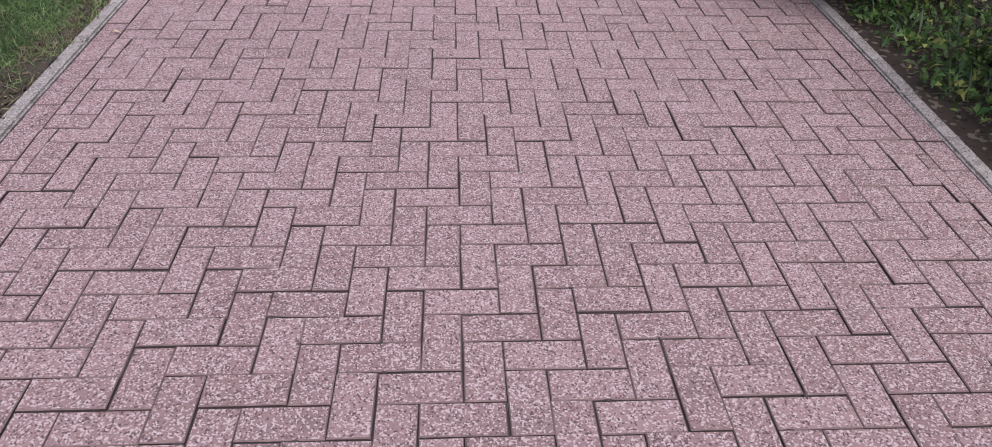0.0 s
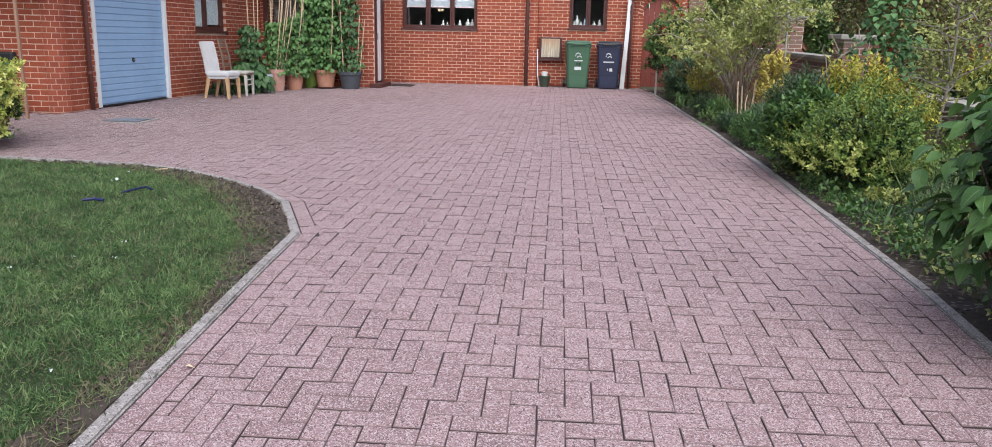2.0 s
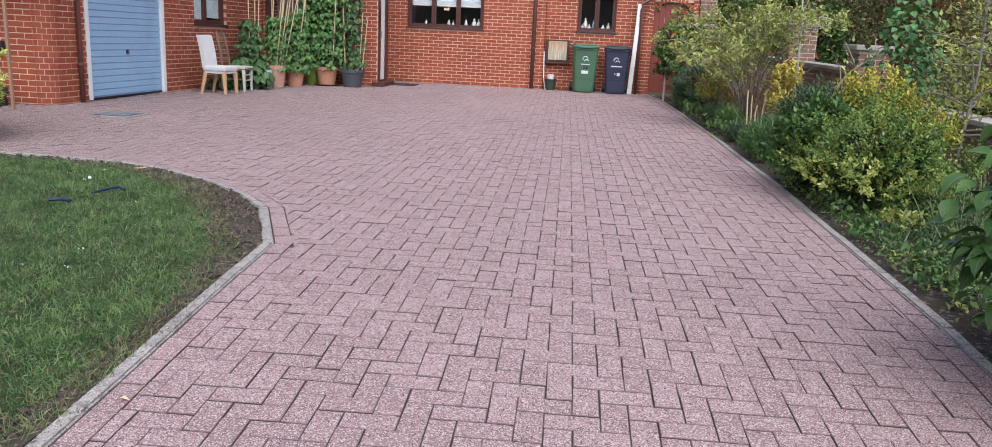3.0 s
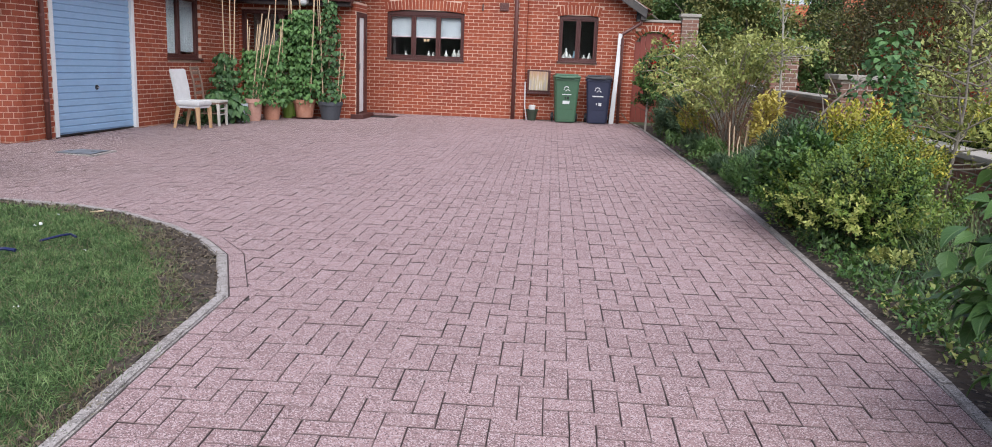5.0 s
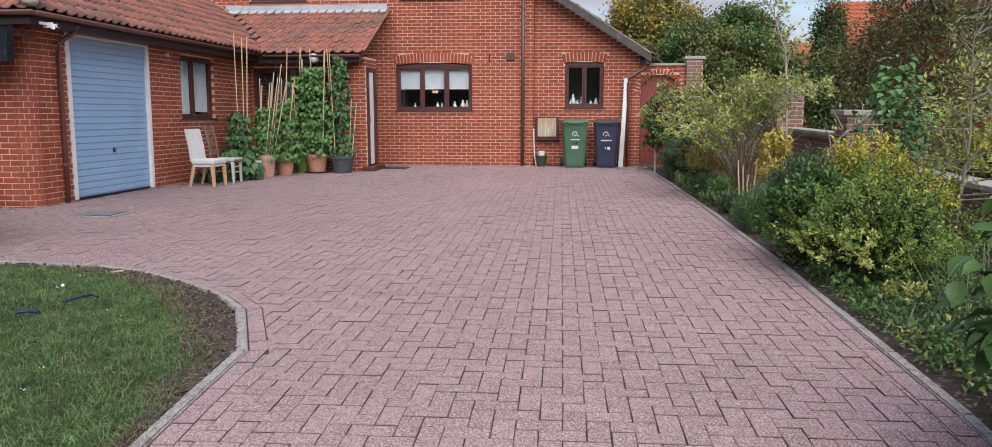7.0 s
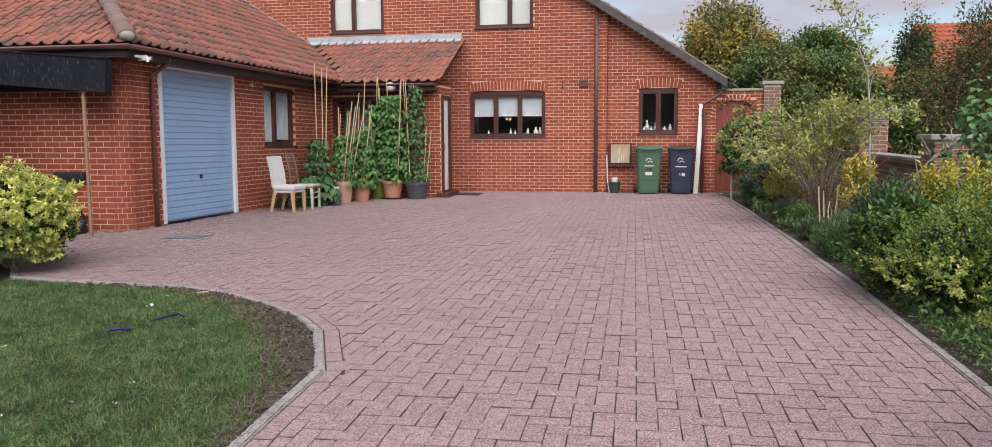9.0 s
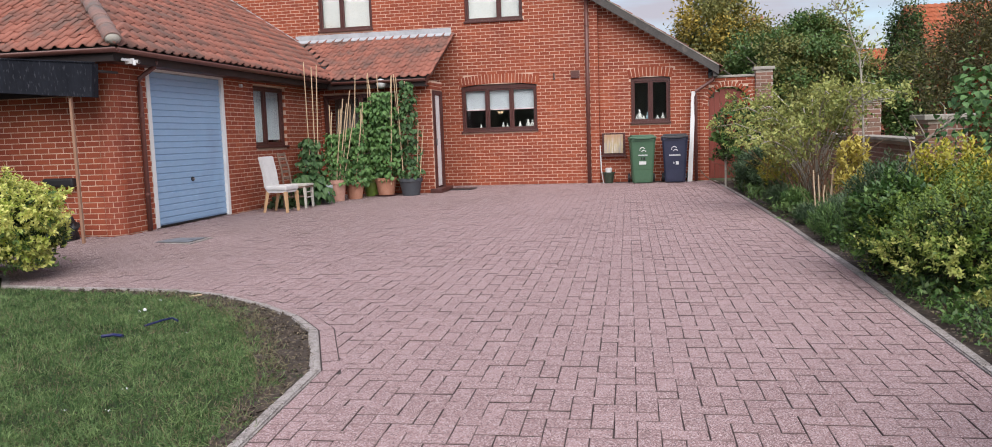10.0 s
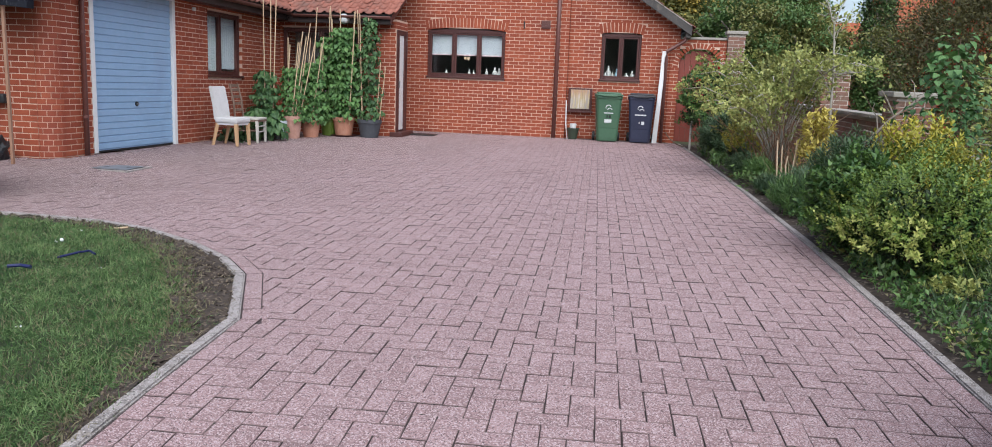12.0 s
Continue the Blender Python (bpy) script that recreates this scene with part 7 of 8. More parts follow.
# faces +x; front at +x
ch = thing("dining_chair", "high-backed dining chair with white cover and pale legs", "chair", at=(-6.13, 14.28, zp(-6.13, 14.28)), turn=-6)
ch.matrix_basis = ch.matrix_basis @ Matrix.Scale(0.94, 4)
part("seat", block(-0.21, 0.23, -0.22, 0.22, 0.40, 0.49, 0.03), linen, ch, "padded white seat")
part("backrest", slanted(bmesh.new(), [(-0.17, 0.44), (-0.20, 0.70), (-0.27, 1.02)], 0.215, 0.06), linen, ch, "tall padded white backrest")
part("seat_rail", block(-0.19, 0.21, -0.20, 0.20, 0.36, 0.40, 0.004), linen, ch)
for sy in (-1, 1):
    leg(ch, 0.19, sy * 0.185, 0.21, sy * 0.19, 0.0, 0.38, 0.05, beech)
    leg(ch, -0.18, sy * 0.185, -0.27, sy * 0.19, 0.0, 0.38, 0.05, beech)

ch2 = thing("ladder_back_chair", "old brown ladder-back chair with pale seat pad", "chair", at=(-6.17, 15.02, zp(-6.17, 15.02)), turn=4)
ch2.matrix_basis = ch2.matrix_basis @ Matrix.Scale(0.95, 4)
part("seat", block(-0.20, 0.24, -0.22, 0.22, 0.42, 0.455, 0.008), seat_grey, ch2, "pale worn seat")
part("seat_edge", block(-0.19, 0.235, -0.215, 0.215, 0.385, 0.419, 0.004), old_wood, ch2)
for sy in (-1, 1):
    leg(ch2, 0.205, sy * 0.19, 0.215, sy * 0.195, 0.0, 0.40, 0.045, seat_grey)
    part("back_post", tube(bmesh.new(), [(-0.22, sy * 0.19, 0.0), (-0.20, sy * 0.19, 0.43), (-0.23, sy * 0.185, 0.75), (-0.30, sy * 0.18, 1.06)], [0.020, 0.022, 0.020, 0.015], 6), old_wood, ch2)
for k, z in enumerate((0.58, 0.70, 0.82, 0.94, 1.02)):
    x = -0.205 - 0.10 * (z - 0.43) ** 1.3 / 0.55
    part("back_slat", block(x - 0.01, x + 0.01, -0.175, 0.175, z - 0.026, z + 0.026, 0.005), old_wood, ch2)
part("stretcher", tube(bmesh.new(), [(0.21, -0.19, 0.20), (0.21, 0.19, 0.20)], 0.012, 6), seat_grey, ch2)
part("stretcher", tube(bmesh.new(), [(0.21, -0.19, 0.30), (0.21, 0.19, 0.30)], 0.012, 6), seat_grey, ch2)
for sy in (-1, 1):
    part("stretcher", tube(bmesh.new(), [(-0.21, sy * 0.19, 0.22), (0.21, sy * 0.19, 0.22)], 0.011, 6), old_wood, ch2)

# ---- pots with runner beans ----
green_glaze = material("green_glazed_pot", (0.10, 0.16, 0.02), (0.17, 0.24, 0.05), rough=0.3, grain=15)
grey_pot = material("charcoal_pot", (0.045, 0.05, 0.058), (0.07, 0.075, 0.085), rough=0.6, grain=20)
pink_terra = material("pinkish_terracotta", (0.44, 0.23, 0.17), (0.56, 0.33, 0.26), rough=0.85, grain=25, stain=5, bump=0.15)
bucket_mat = material("pale_grey_bucket", (0.42, 0.45, 0.47), (0.56, 0.59, 0.60), rough=0.5, grain=20)


def plant_pot(label, at, r, h, mat, saucer=False):
    pt = thing("plant_pot", label, "plant pot", at=at, group="pots by the porch")
    z0 = 0.025 if saucer else 0.0
    part("body", lathe([(r * 0.70, z0), (r * 0.92, z0 + h * 0.80), (r * 0.92, z0 + h * 0.82)], 28), mat, pt, smooth=False)
    part("rim", lathe([(r * 0.93, z0 + h * 0.80), (r, z0 + h * 0.81), (r, z0 + h), (r * 0.90, z0 + h), (r * 0.88, z0 + h * 0.93)], 28), mat, pt)
    part("compost", lathe([(r * 0.86, z0 + h * 0.90), (r * 0.85, z0 + h * 0.935)], 20), M["soil"], pt, "dark compost")
    if saucer:
        part("saucer", lathe([(r * 0.85, 0), (r * 1.05, 0.02), (r * 1.08, 0.035), (r * 0.98, 0.03)], 28), M["dark_timber"], pt, "dark brown saucer")
    return pt


plant_pot("charcoal grey plastic plant pot with bean plants", (-4.76, 17.42, 0), 0.25, 0.36, grey_pot)
plant_pot("large terracotta plant pot on a dark saucer", (-5.29, 17.40, 0), 0.235, 0.36, M["terracotta"], True)
plant_pot("green glazed plant pot between terracotta ones", (-5.62, 17.45, 0), 0.19, 0.36, green_glaze)
plant_pot("round-bellied terracotta plant pot with beans", (-5.76, 16.82, 0), 0.20, 0.34, M["terracotta"])
plant_pot("tall pinkish terracotta plant pot with beans", (-5.94, 16.36, 0), 0.175, 0.42, pink_terra)
bk = plant_pot("pale grey bucket used as a plant pot", (-6.03, 15.98, 0), 0.13, 0.34, bucket_mat)
plant_pot("low black plant pot under large leaves", (-6.30, 15.75, 0), 0.16, 0.24, grey_pot)


def bean_plant(label, at, z0, height, width, n, seed, canes, lean=0.0, size=0.098, mat="bean"):
    """Climbing beans: a loose column of heart-shaped leaves round canes."""
    gen = np.random.default_rng(seed)
    bp = thing("bean_plant", label, "plant", at=at, group="climbing beans")
    t = gen.random(n) ** 0.9
    wd = width * (1.08 - 0.55 * t) * (0.75 + 0.5 * np.sin(t * 17 + seed) ** 2)
    ang = gen.random(n) * 2 * math.pi
    rr = wd * np.sqrt(gen.random(n))
    p = np.stack((rr * np.cos(ang) + lean * t, rr * np.sin(ang) * 0.8, z0 + t * height), 1)
    o = np.stack((np.cos(ang), np.sin(ang) - 0.5, np.full(n, -0.25)), 1)
    broad_foliage("foliage", gen, p, o, size, 0.85, LEAF[mat], bp, droop=48)
    for k in range(4):
        a = gen.random() * 6.28
        pts = [(0.05 * math.cos(a + q), 0.05 * math.sin(a + q), z0 - 0.05 + height * q / 8) for q in range(9)]
        part("vine", tube(bmesh.new(), pts, 0.004, 4), M["twig"], bp)
    for (bx, by, tx, ty, top) in canes:
        part("cane", tube(bmesh.new(), [(bx, by - 0.04, z0 - 0.10), (tx, ty - 0.06, top)], [0.012, 0.009], 6), M["cane"], bp, "bamboo cane")
    return bp


bean_plant("climbing bean plant reaching the porch eave in grey pot", (-4.76, 17.42, 0), 0.32, 2.02, 0.25, 620, 91, ((0.0, 0.0, -0.05, 0.1, 2.35), (-0.15, 0.05, -0.28, 0.1, 2.5), (0.15, 0.0, 0.22, 0.05, 1.5), (0.2, 0.0, 0.34, 0.0, 1.42), (-0.1, -0.1, -0.2, 0, 2.42)), size=0.105, mat="climber")
bean_plant("dense climbing bean plant in the large terracotta pot", (-5.29, 17.40, 0), 0.34, 1.80, 0.36, 1300, 92, ((0.0, 0.0, -0.1, 0.1, 2.5), (0.1, 0.0, 0.2, 0.1, 2.45), (-0.12, 0.0, -0.3, 0.1, 2.55), (0.16, -0.1, 0.28, -0.1, 2.46)))
bean_plant("climbing bean plant in the green pot", (-5.62, 17.45, 0), 0.34, 1.62, 0.32, 900, 93, ((0.0, 0.0, 0.0, 0.1, 2.5), (0.1, 0.0, 0.05, 0.1, 2.3), (-0.1, -0.1, -0.06, -0.1, 1.95)))
bean_plant("climbing bean plant in a terracotta pot", (-5.76, 16.82, 0), 0.28, 1.16, 0.31, 700, 94, ((0.0, 0.0, 0.08, 0.2, 2.48), (-0.1, 0.0, -0.02, 0.1, 1.9), (0.1, 0.05, 0.2, 0.1, 1.8), (0.05, -0.1, 0.28, 0.0, 1.86)))
bean_plant("thin bean plant with many leaning canes", (-5.94, 16.36, 0), 0.36, 0.98, 0.27, 520, 95, ((0.0, 0.0, 0.15, 0.2, 2.0), (-0.08, 0.0, -0.1, 0.1, 1.88), (0.08, 0.0, 0.32, 0.15, 2.15), (0.05, -0.05, 0.3, 0.0, 1.9), (-0.05, 0.05, 0.1, 0.1, 1.8), (0.1, 0.05, 0.4, 0.2, 1.85), (-0.1, -0.05, -0.02, 0.0, 1.75), (0.02, -0.1, 0.22, -0.1, 1.8)))
bean_plant("bean plant with tall canes beside the garage wall", (-6.38, 16.15, 0), 0.2, 1.05, 0.29, 560, 96, ((0.0, 0.0, -0.05, 0.1, 2.72), (0.1, 0.0, 0.10, 0.1, 2.62), (0.14, 0.0, 0.2, 0.12, 2.66), (0.05, -0.1, 0.0, 0.0, 1.6)), mat="climber")
bean_plant("courgette plant with large dark leaves near the chairs", (-6.22, 15.62, 0), 0.12, 0.46, 0.42, 260, 97, (), size=0.17, mat="climber")
bean_plant("low dark foliage behind the chair legs", (-6.50, 14.95, 0), 0.02, 0.22, 0.28, 160, 98, (), size=0.09, mat="inner")

# ---- clutter by the carport post ----
bag = thing("black_bag", "crumpled black plastic bag and cloth by the post", "bag", at=(-7.42, 10.55, 0))
gen = np.random.default_rng(7)
bm = bmesh.new()
bmesh.ops.create_icosphere(bm, subdivisions=3, radius=0.2)
for v in bm.verts:
    v.co *= 0.8 + 0.5 * noise.noise(v.co * 9)
    v.co.z = max(0.0, v.co.z * 1.1 + 0.17)
part("bag", bm, M["black"], bag)
tub = thing("blue_tub", "faded blue plastic tub on the paving", "tub", at=(-7.72, 10.45, 0))
part("body", lathe([(0.15, 0), (0.19, 0.28), (0.20, 0.29), (0.18, 0.29), (0.17, 0.1)], 20), material("faded_blue_plastic", (0.07, 0.14, 0.19), (0.11, 0.20, 0.25), rough=0.5), tub)
cvr = thing("dark_cover", "dark folded cover hung on the wall behind the bush", "cover", at=(-7.55, YE - 0.09, 0))
part("cloth", block(-0.35, 0.12, -0.04, 0.06, 0.74, 0.86, 0.03), M["black"], cvr)
gp = thing("prop_pipe", "bent grey pipe standing by the garden gate", "pipe", at=(1.62, 18.2, 0))
part("pipe", tube(bmesh.new(), [(0, 0, 0), (0, 0, 0.55), (0.06, 0.05, 0.72), (0.3, 0.2, 0.74)], 0.022, 8), M["coping"], gp)
lg = thing("hose", "thin pale hose lying from the gate to the kerb", "hose", at=(1.25, 19.3, 0))
part("pipe", tube(bmesh.new(), [(-0.05, 0.4, 0.25), (0.05, 0.2, 0.12), (0.2, -0.15, 0.03), (0.3, -0.5, 0.02)], 0.012, 6), M["twig"], lg)

# ---- things on the lawn ----
blue_strip = material("dark_blue_plastic", (0.008, 0.012, 0.06), (0.014, 0.02, 0.10), rough=0.4)
st = thing("blue_strip", "dark blue plastic strip lying on the lawn", "litter", at=(-3.42, 5.95, 0.024))
part("strip", tube(bmesh.new(), [(-0.078, -0.006, 0.0), (0.0, 0.01, 0.008), (0.078, 0.0, 0.004)], 0.0115, 6), blue_strip, st)
st = thing("blue_strip", "bent dark blue plastic strip on the lawn", "litter", at=(-3.32, 6.35, 0.022))
part("strip", tube(bmesh.new(), [(-0.06, -0.10, 0.0), (0.0, 0.02, 0.012), (0.03, 0.10, 0.010), (0.10, 0.06, 0.0)], 0.008, 6), blue_strip, st)
lt = thing("paper_scrap", "crumpled white paper scrap on the lawn", "litter", at=(-3.67, 6.68, 0.018))
bm = bmesh.new()
bmesh.ops.create_icosphere(bm, subdivisions=2, radius=0.016)
for v in bm.verts:
    v.co *= 0.8 + 0.6 * noise.noise(v.co * 40)
    v.co.z += 0.02
part("paper", bm, sticker, lt)
fallen = thing("fallen_leaf", "curled tan fallen leaf on the paving by the kerb", "leaf", at=(-1.47, 3.42, zg(3.42) + 0.004))
part("blade", leaf_mesh("blade", np.array([[-0.02, 0.0, 0.002]]), np.array([[1.0, 0.1, 0.1]]), np.array([[0, 0, 1.0]]), np.array([0.045]), np.array([0.022]), M["dry_stalk"], 0.35, 0.2), None, fallen)
stick = thing("broken_stick", "small pale stick on the bare soil", "litter", at=(-3.62, 7.30, 0.01))
part("wood", tube(bmesh.new(), [(-0.05, 0, 0.0), (0.05, 0.03, 0.01)], 0.008, 5), M["cane"], stick)
gen = np.random.default_rng(77)
pp = []
for _ in range(22):
    x, y = -5.6 + 4.0 * gen.random(), 1.5 + 5.6 * gen.random()
    if inside((x, y), lawn_poly) and not inside((x, y), soil_poly):
        for _ in range(4):
            pp.append((x + gen.normal() * 0.006, y + gen.normal() * 0.006, zg(y) + 0.03))
pp = np.array(pp)
tagged(new("clover_flowers", leaf_mesh("clover_flowers", pp, gen.normal(size=pp.shape) + np.array([0, 0, 0.8]), gen.normal(size=pp.shape), np.full(len(pp), 0.010), np.full(len(pp), 0.008), sticker)),
       "tiny white clover flowers scattered on the lawn", "flowers", kind="stuff")


# ---- bricks, tiles and paving blocks ----
def brick_mesh(name, l, h, d, mat, c=0.004):
    """One brick, face at y = 0, with softened front edges."""
    v = [(c, 0, c), (l - c, 0, c), (l - c, 0, h - c), (c, 0, h - c), (0, c, 0), (l, c, 0), (l, c, h), (0, c, h), (0, d, 0), (l, d, 0), (l, d, h), (0, d, h)]
    f = [(0, 1, 2, 3), (0, 4, 5, 1), (1, 5, 6, 2), (2, 6, 7, 3), (3, 7, 4, 0), (4, 8, 9, 5), (5, 9, 10, 6), (6, 10, 11, 7), (7, 11, 8, 4)]
    return v, f


def arch_parts(arch):
    u0, u1, z, rise = arch[:4]
    half, mid = (u1 - u0) / 2, (u0 + u1) / 2
    r = (half * half + rise * rise) / (2 * rise)
    return mid, z + rise - r, r, math.asin(min(1, half / r))


def lay_bricks(wall_ob, length, top, openings, arches, old, stretch, base):
    single = M["old_brick"] if old else M["brick"]
    joined = M["old_brick_far"] if old else M["brick_far"]
    rng = random.Random(len(wall_ob.name) * 7 + int(length * 100))
    shared = arrays_mesh("brick", *brick_mesh("brick", BRICK_L, BRICK_H, 0.09, single), single)
    verts, faces, count = [], [], 0
    bands = [arch_parts(a) for a in arches]
    step = 0.0125
    n = int(length / step)
    highest = max(top(length * k / 50) for k in range(51))
    for row in range(int((highest - base) / COURSE)):
        z = base + row * COURSE + GAP / 2
        zm = z + BRICK_H / 2
        free = []
        for k in range(n):
            u = (k + 0.5) * step
            ok = top(u) > z + BRICK_H
            for o in openings:
                if o[0] < u < o[1] and o[2] < z + BRICK_H - 0.01 and z + 0.01 < o[3]:
                    ok = False
            for (mid, zc, r, half_a), a in zip(bands, arches):
                if abs(u - mid) < (a[1] - a[0]) / 2 + 0.12 and zm > a[2] - 0.02:
                    rad = math.hypot(u - mid, zm - zc)
                    ang = abs(math.atan2(u - mid, zm - zc))
                    if rad < r + (a[4] if len(a) > 4 else 0.215) + 0.007 and ang < half_a - 0.004:
                        ok = False
            free.append(ok)
        k = 0
        while k < n:
            if not free[k]:
                k += 1
                continue
            e = k
            while e < n and free[e]:
                e += 1
            lo, hi = k * step, e * step if e < n else length
            k = e
            pos = -(0.1125 if row % 2 else 0.0) + math.floor(lo / 0.225) * 0.225 - 0.225
            while pos < hi:
                a, b = max(lo, pos), min(hi, pos + BRICK_L)
                pos += 0.225
                if b - a < 0.035:
                    continue
                out = rng.uniform(-0.0025, 0.0015)
                if b - a > BRICK_L - 0.001 and stretch[0] <= a and b <= stretch[1] and count < 290 and z < 3.2:
                    ob = new("brick", shared)
                    ob.parent = wall_ob
                    ob.location = (a, out, z)
                    count += 1
                    continue
                v, f = brick_mesh("", b - a, BRICK_H, 0.09, None)
                i = len(verts)
                verts += [(x + a, y + out, q + z) for x, y, q in v]
                faces += [tuple(i + w for w in q) for q in f]
    for (mid, zc, r, half_a), a in zip(bands, arches):
        m = max(8, round(2 * half_a * (r + 0.05) / 0.078))
        w = 2 * half_a * r / m - 0.010
        me = arrays_mesh("arch_brick", *brick_mesh("", w, a[4] if len(a) > 4 else 0.215, 0.09, single), single)
        for k in range(m):
            th = -half_a + (k + 0.5) * 2 * half_a / m
            ob = new("arch_brick", me)
            ob.parent = wall_ob
            ob.matrix_basis = pose(mid + math.sin(th) * r, -0.001, zc + math.cos(th) * r, 0, math.degrees(th), 0) @ pose(-w / 2, 0, 0.004)
    if verts:
        rest = part("brickwork", arrays_mesh("brickwork", verts, faces, joined), None, wall_ob)
        tagged(rest, kind="stuff")


for spec_row in WALLS:
    lay_bricks(*spec_row)

# curved header bricks round the garage corner
def curved_brick(span, r, h, d):
    """A brick whose face follows the round corner; turned about the corner's axis, from angle 0."""
    k, v, f = 4, [], []
    for rad in (r, r - d):
        for z in (0.0, h):
            v += [(rad * math.sin(radians(span) * i / k), -rad * math.cos(radians(span) * i / k), z) for i in range(k + 1)]
    n = k + 1
    for i in range(k):
        f += [(i, i + 1, n + i + 1, n + i), (n + i, n + i + 1, 3 * n + i + 1, 3 * n + i), (2 * n + i, 2 * n + i + 1, i + 1, i)]
    f += [(0, n, 3 * n, 2 * n), (k, 2 * n + k, 3 * n + k, n + k)]
    return v, f


headers = {w: arrays_mesh("brick", *curved_brick(w - 2.6, CORNER_R, BRICK_H, 0.06), M["brick"]) for w in (30.0, 15.0)}
for row in range(34):
    marks = [(30.0 * k, 30.0) for k in range(3)] if row % 2 else [(0.0, 15.0), (15.0, 30.0), (45.0, 30.0), (75.0, 15.0)]
    for a, w in marks:
        ob = new("brick", headers[w])
        ob.parent = wall_corner
        ob.matrix_basis = pose(XG - CORNER_R, YE + CORNER_R, -0.15 + row * COURSE + GAP / 2, 0, 0, a + 1.3)

# clay pantiles
TW, TG, TL = 0.205, 0.285, 0.35


def tile_shape():
    """One pantile: a shallow S across its width, with a thick lower edge. Local x along the eave, y up the slope."""
    prof = [(0.0, 0.020), (0.10, 0.006), (0.28, -0.004), (0.46, -0.004), (0.60, 0.006), (0.72, 0.028), (0.82, 0.042), (0.91, 0.040), (1.0, 0.024)]
    v, f, k = [], [], 8
    for y, lift in ((0.0, 0.024), (TL, 0.0)):
        v += [(x * (TW + 0.022), y, z + lift) for x, z in prof]
    v += [(x * (TW + 0.022), 0.0, z + 0.008) for x, z in prof]
    n = k + 1
    f += [(i, i + 1, n + i + 1, n + i) for i in range(k)]
    f += [(2 * n + i, 2 * n + i + 1, i + 1, i) for i in range(k)]
    f += [(k, 2 * n + k, n + k), (0, n, 2 * n)]
    return v, f


TILE_V, TILE_F = tile_shape()


def lay_tiles(roof, origin, along_dir, up_dir, length, height, keep, limit=0, near=None):
    """Pantiles on a slope. origin: eave corner; keep(u, s): whether a tile stands there; near(u, s): single pieces."""
    o, a, b = Vector(origin), Vector(along_dir).normalized(), Vector(up_dir).normalized()
    m = Matrix.Identity(4)
    m.col[0], m.col[1], m.col[2], m.col[3] = (*a, 0), (*b, 0), (*a.cross(b), 0), (*o, 1)
    shared = arrays_mesh("pantile", TILE_V, TILE_F, M["tile"])
    shared.polygons.foreach_set("use_smooth", [True] * len(shared.polygons))
    verts, faces, count = [], [], 0
    rng = random.Random(int(abs(origin[1]) * 100))
    for r in range(int(height / TG) + 1):
        for c in range(int(length / TW) + 1):
            u, s = c * TW, r * TG - 0.05
            if not keep(u + TW / 2, s + TG / 2):
                continue
            t = m @ pose(u + rng.uniform(-0.004, 0.004), s + rng.uniform(-0.008, 0.008), rng.uniform(0.0, 0.006), rng.uniform(-0.8, 0.8), rng.uniform(-1, 1), rng.uniform(-1.2, 1.2))
            if near and near(u, s) and count < limit:
                ob = new("pantile", shared)
                ob.parent = roof
                ob.matrix_basis = t
                count += 1
                continue
            i = len(verts)
            verts += [tuple(t @ Vector(q)) for q in TILE_V]
            faces += [tuple(i + k for k in q) for q in TILE_F]
    if verts:
        me = arrays_mesh("tiling", verts, faces, M["tile_far"])
        me.polygons.foreach_set("use_smooth", [True] * len(me.polygons))
        tagged(part("tiling", me, None, roof), kind="stuff")


up_len = math.sqrt(1 + PITCH ** 2)


def keep_garage(u, s):
    run = s / up_len
    y = EY + u
    x = EX - run
    zz = EAVE_Z + PITCH * run
    far = YF - 0.05 if x < valley_x else PY + (zz - PZ) / PP
    return y > EY + run - 0.05 and y < far + 0.1 and run < EX - RX


def keep_hip(u, s):
    run = s / up_len
    x = 2 * RX - EX + u
    return x < EX - run + 0.06 and x > 2 * RX - EX + run and run < EX - RX


lay_tiles(roof_garage, (EX, EY, EAVE_Z + 0.002), (0, 1, 0), (-1, 0, PITCH), YF - EY, (EX - RX) * up_len, keep_garage, 290, lambda u, s: u < 6.0)
lay_tiles(roof_hip, (2 * RX - EX, EY, EAVE_Z + 0.002), (1, 0, 0), (0, 1, PITCH), 2 * (EX - RX), (EX - RX) * up_len, keep_hip, 290, lambda u, s: u > 3.2)


def keep_porch(u, s):
    run = s / math.sqrt(1 + PP ** 2)
    y = PY + run
    x = -8.4 + u
    return x > EX - (PZ + PP * run - EAVE_Z) / PITCH + 0.03 and x < XV + 0.05 and y < YF - 0.05


lay_tiles(roof_porch, (-8.4, PY, PZ + 0.002), (1, 0, 0), (0, 1, PP), 8.4 + XV, 2.3, keep_porch, 290, lambda u, s: True)
md = math.sqrt(1 + 0.638 ** 2)
lay_tiles(roof_main, (VX1, YF - 0.24, m_plane(VX1, 0) + 0.002), (0, 1, 0), (-1, 0, 0.638), 0.8, (VX1 - VX0) * md, lambda u, s: True, 290, lambda u, s: True)


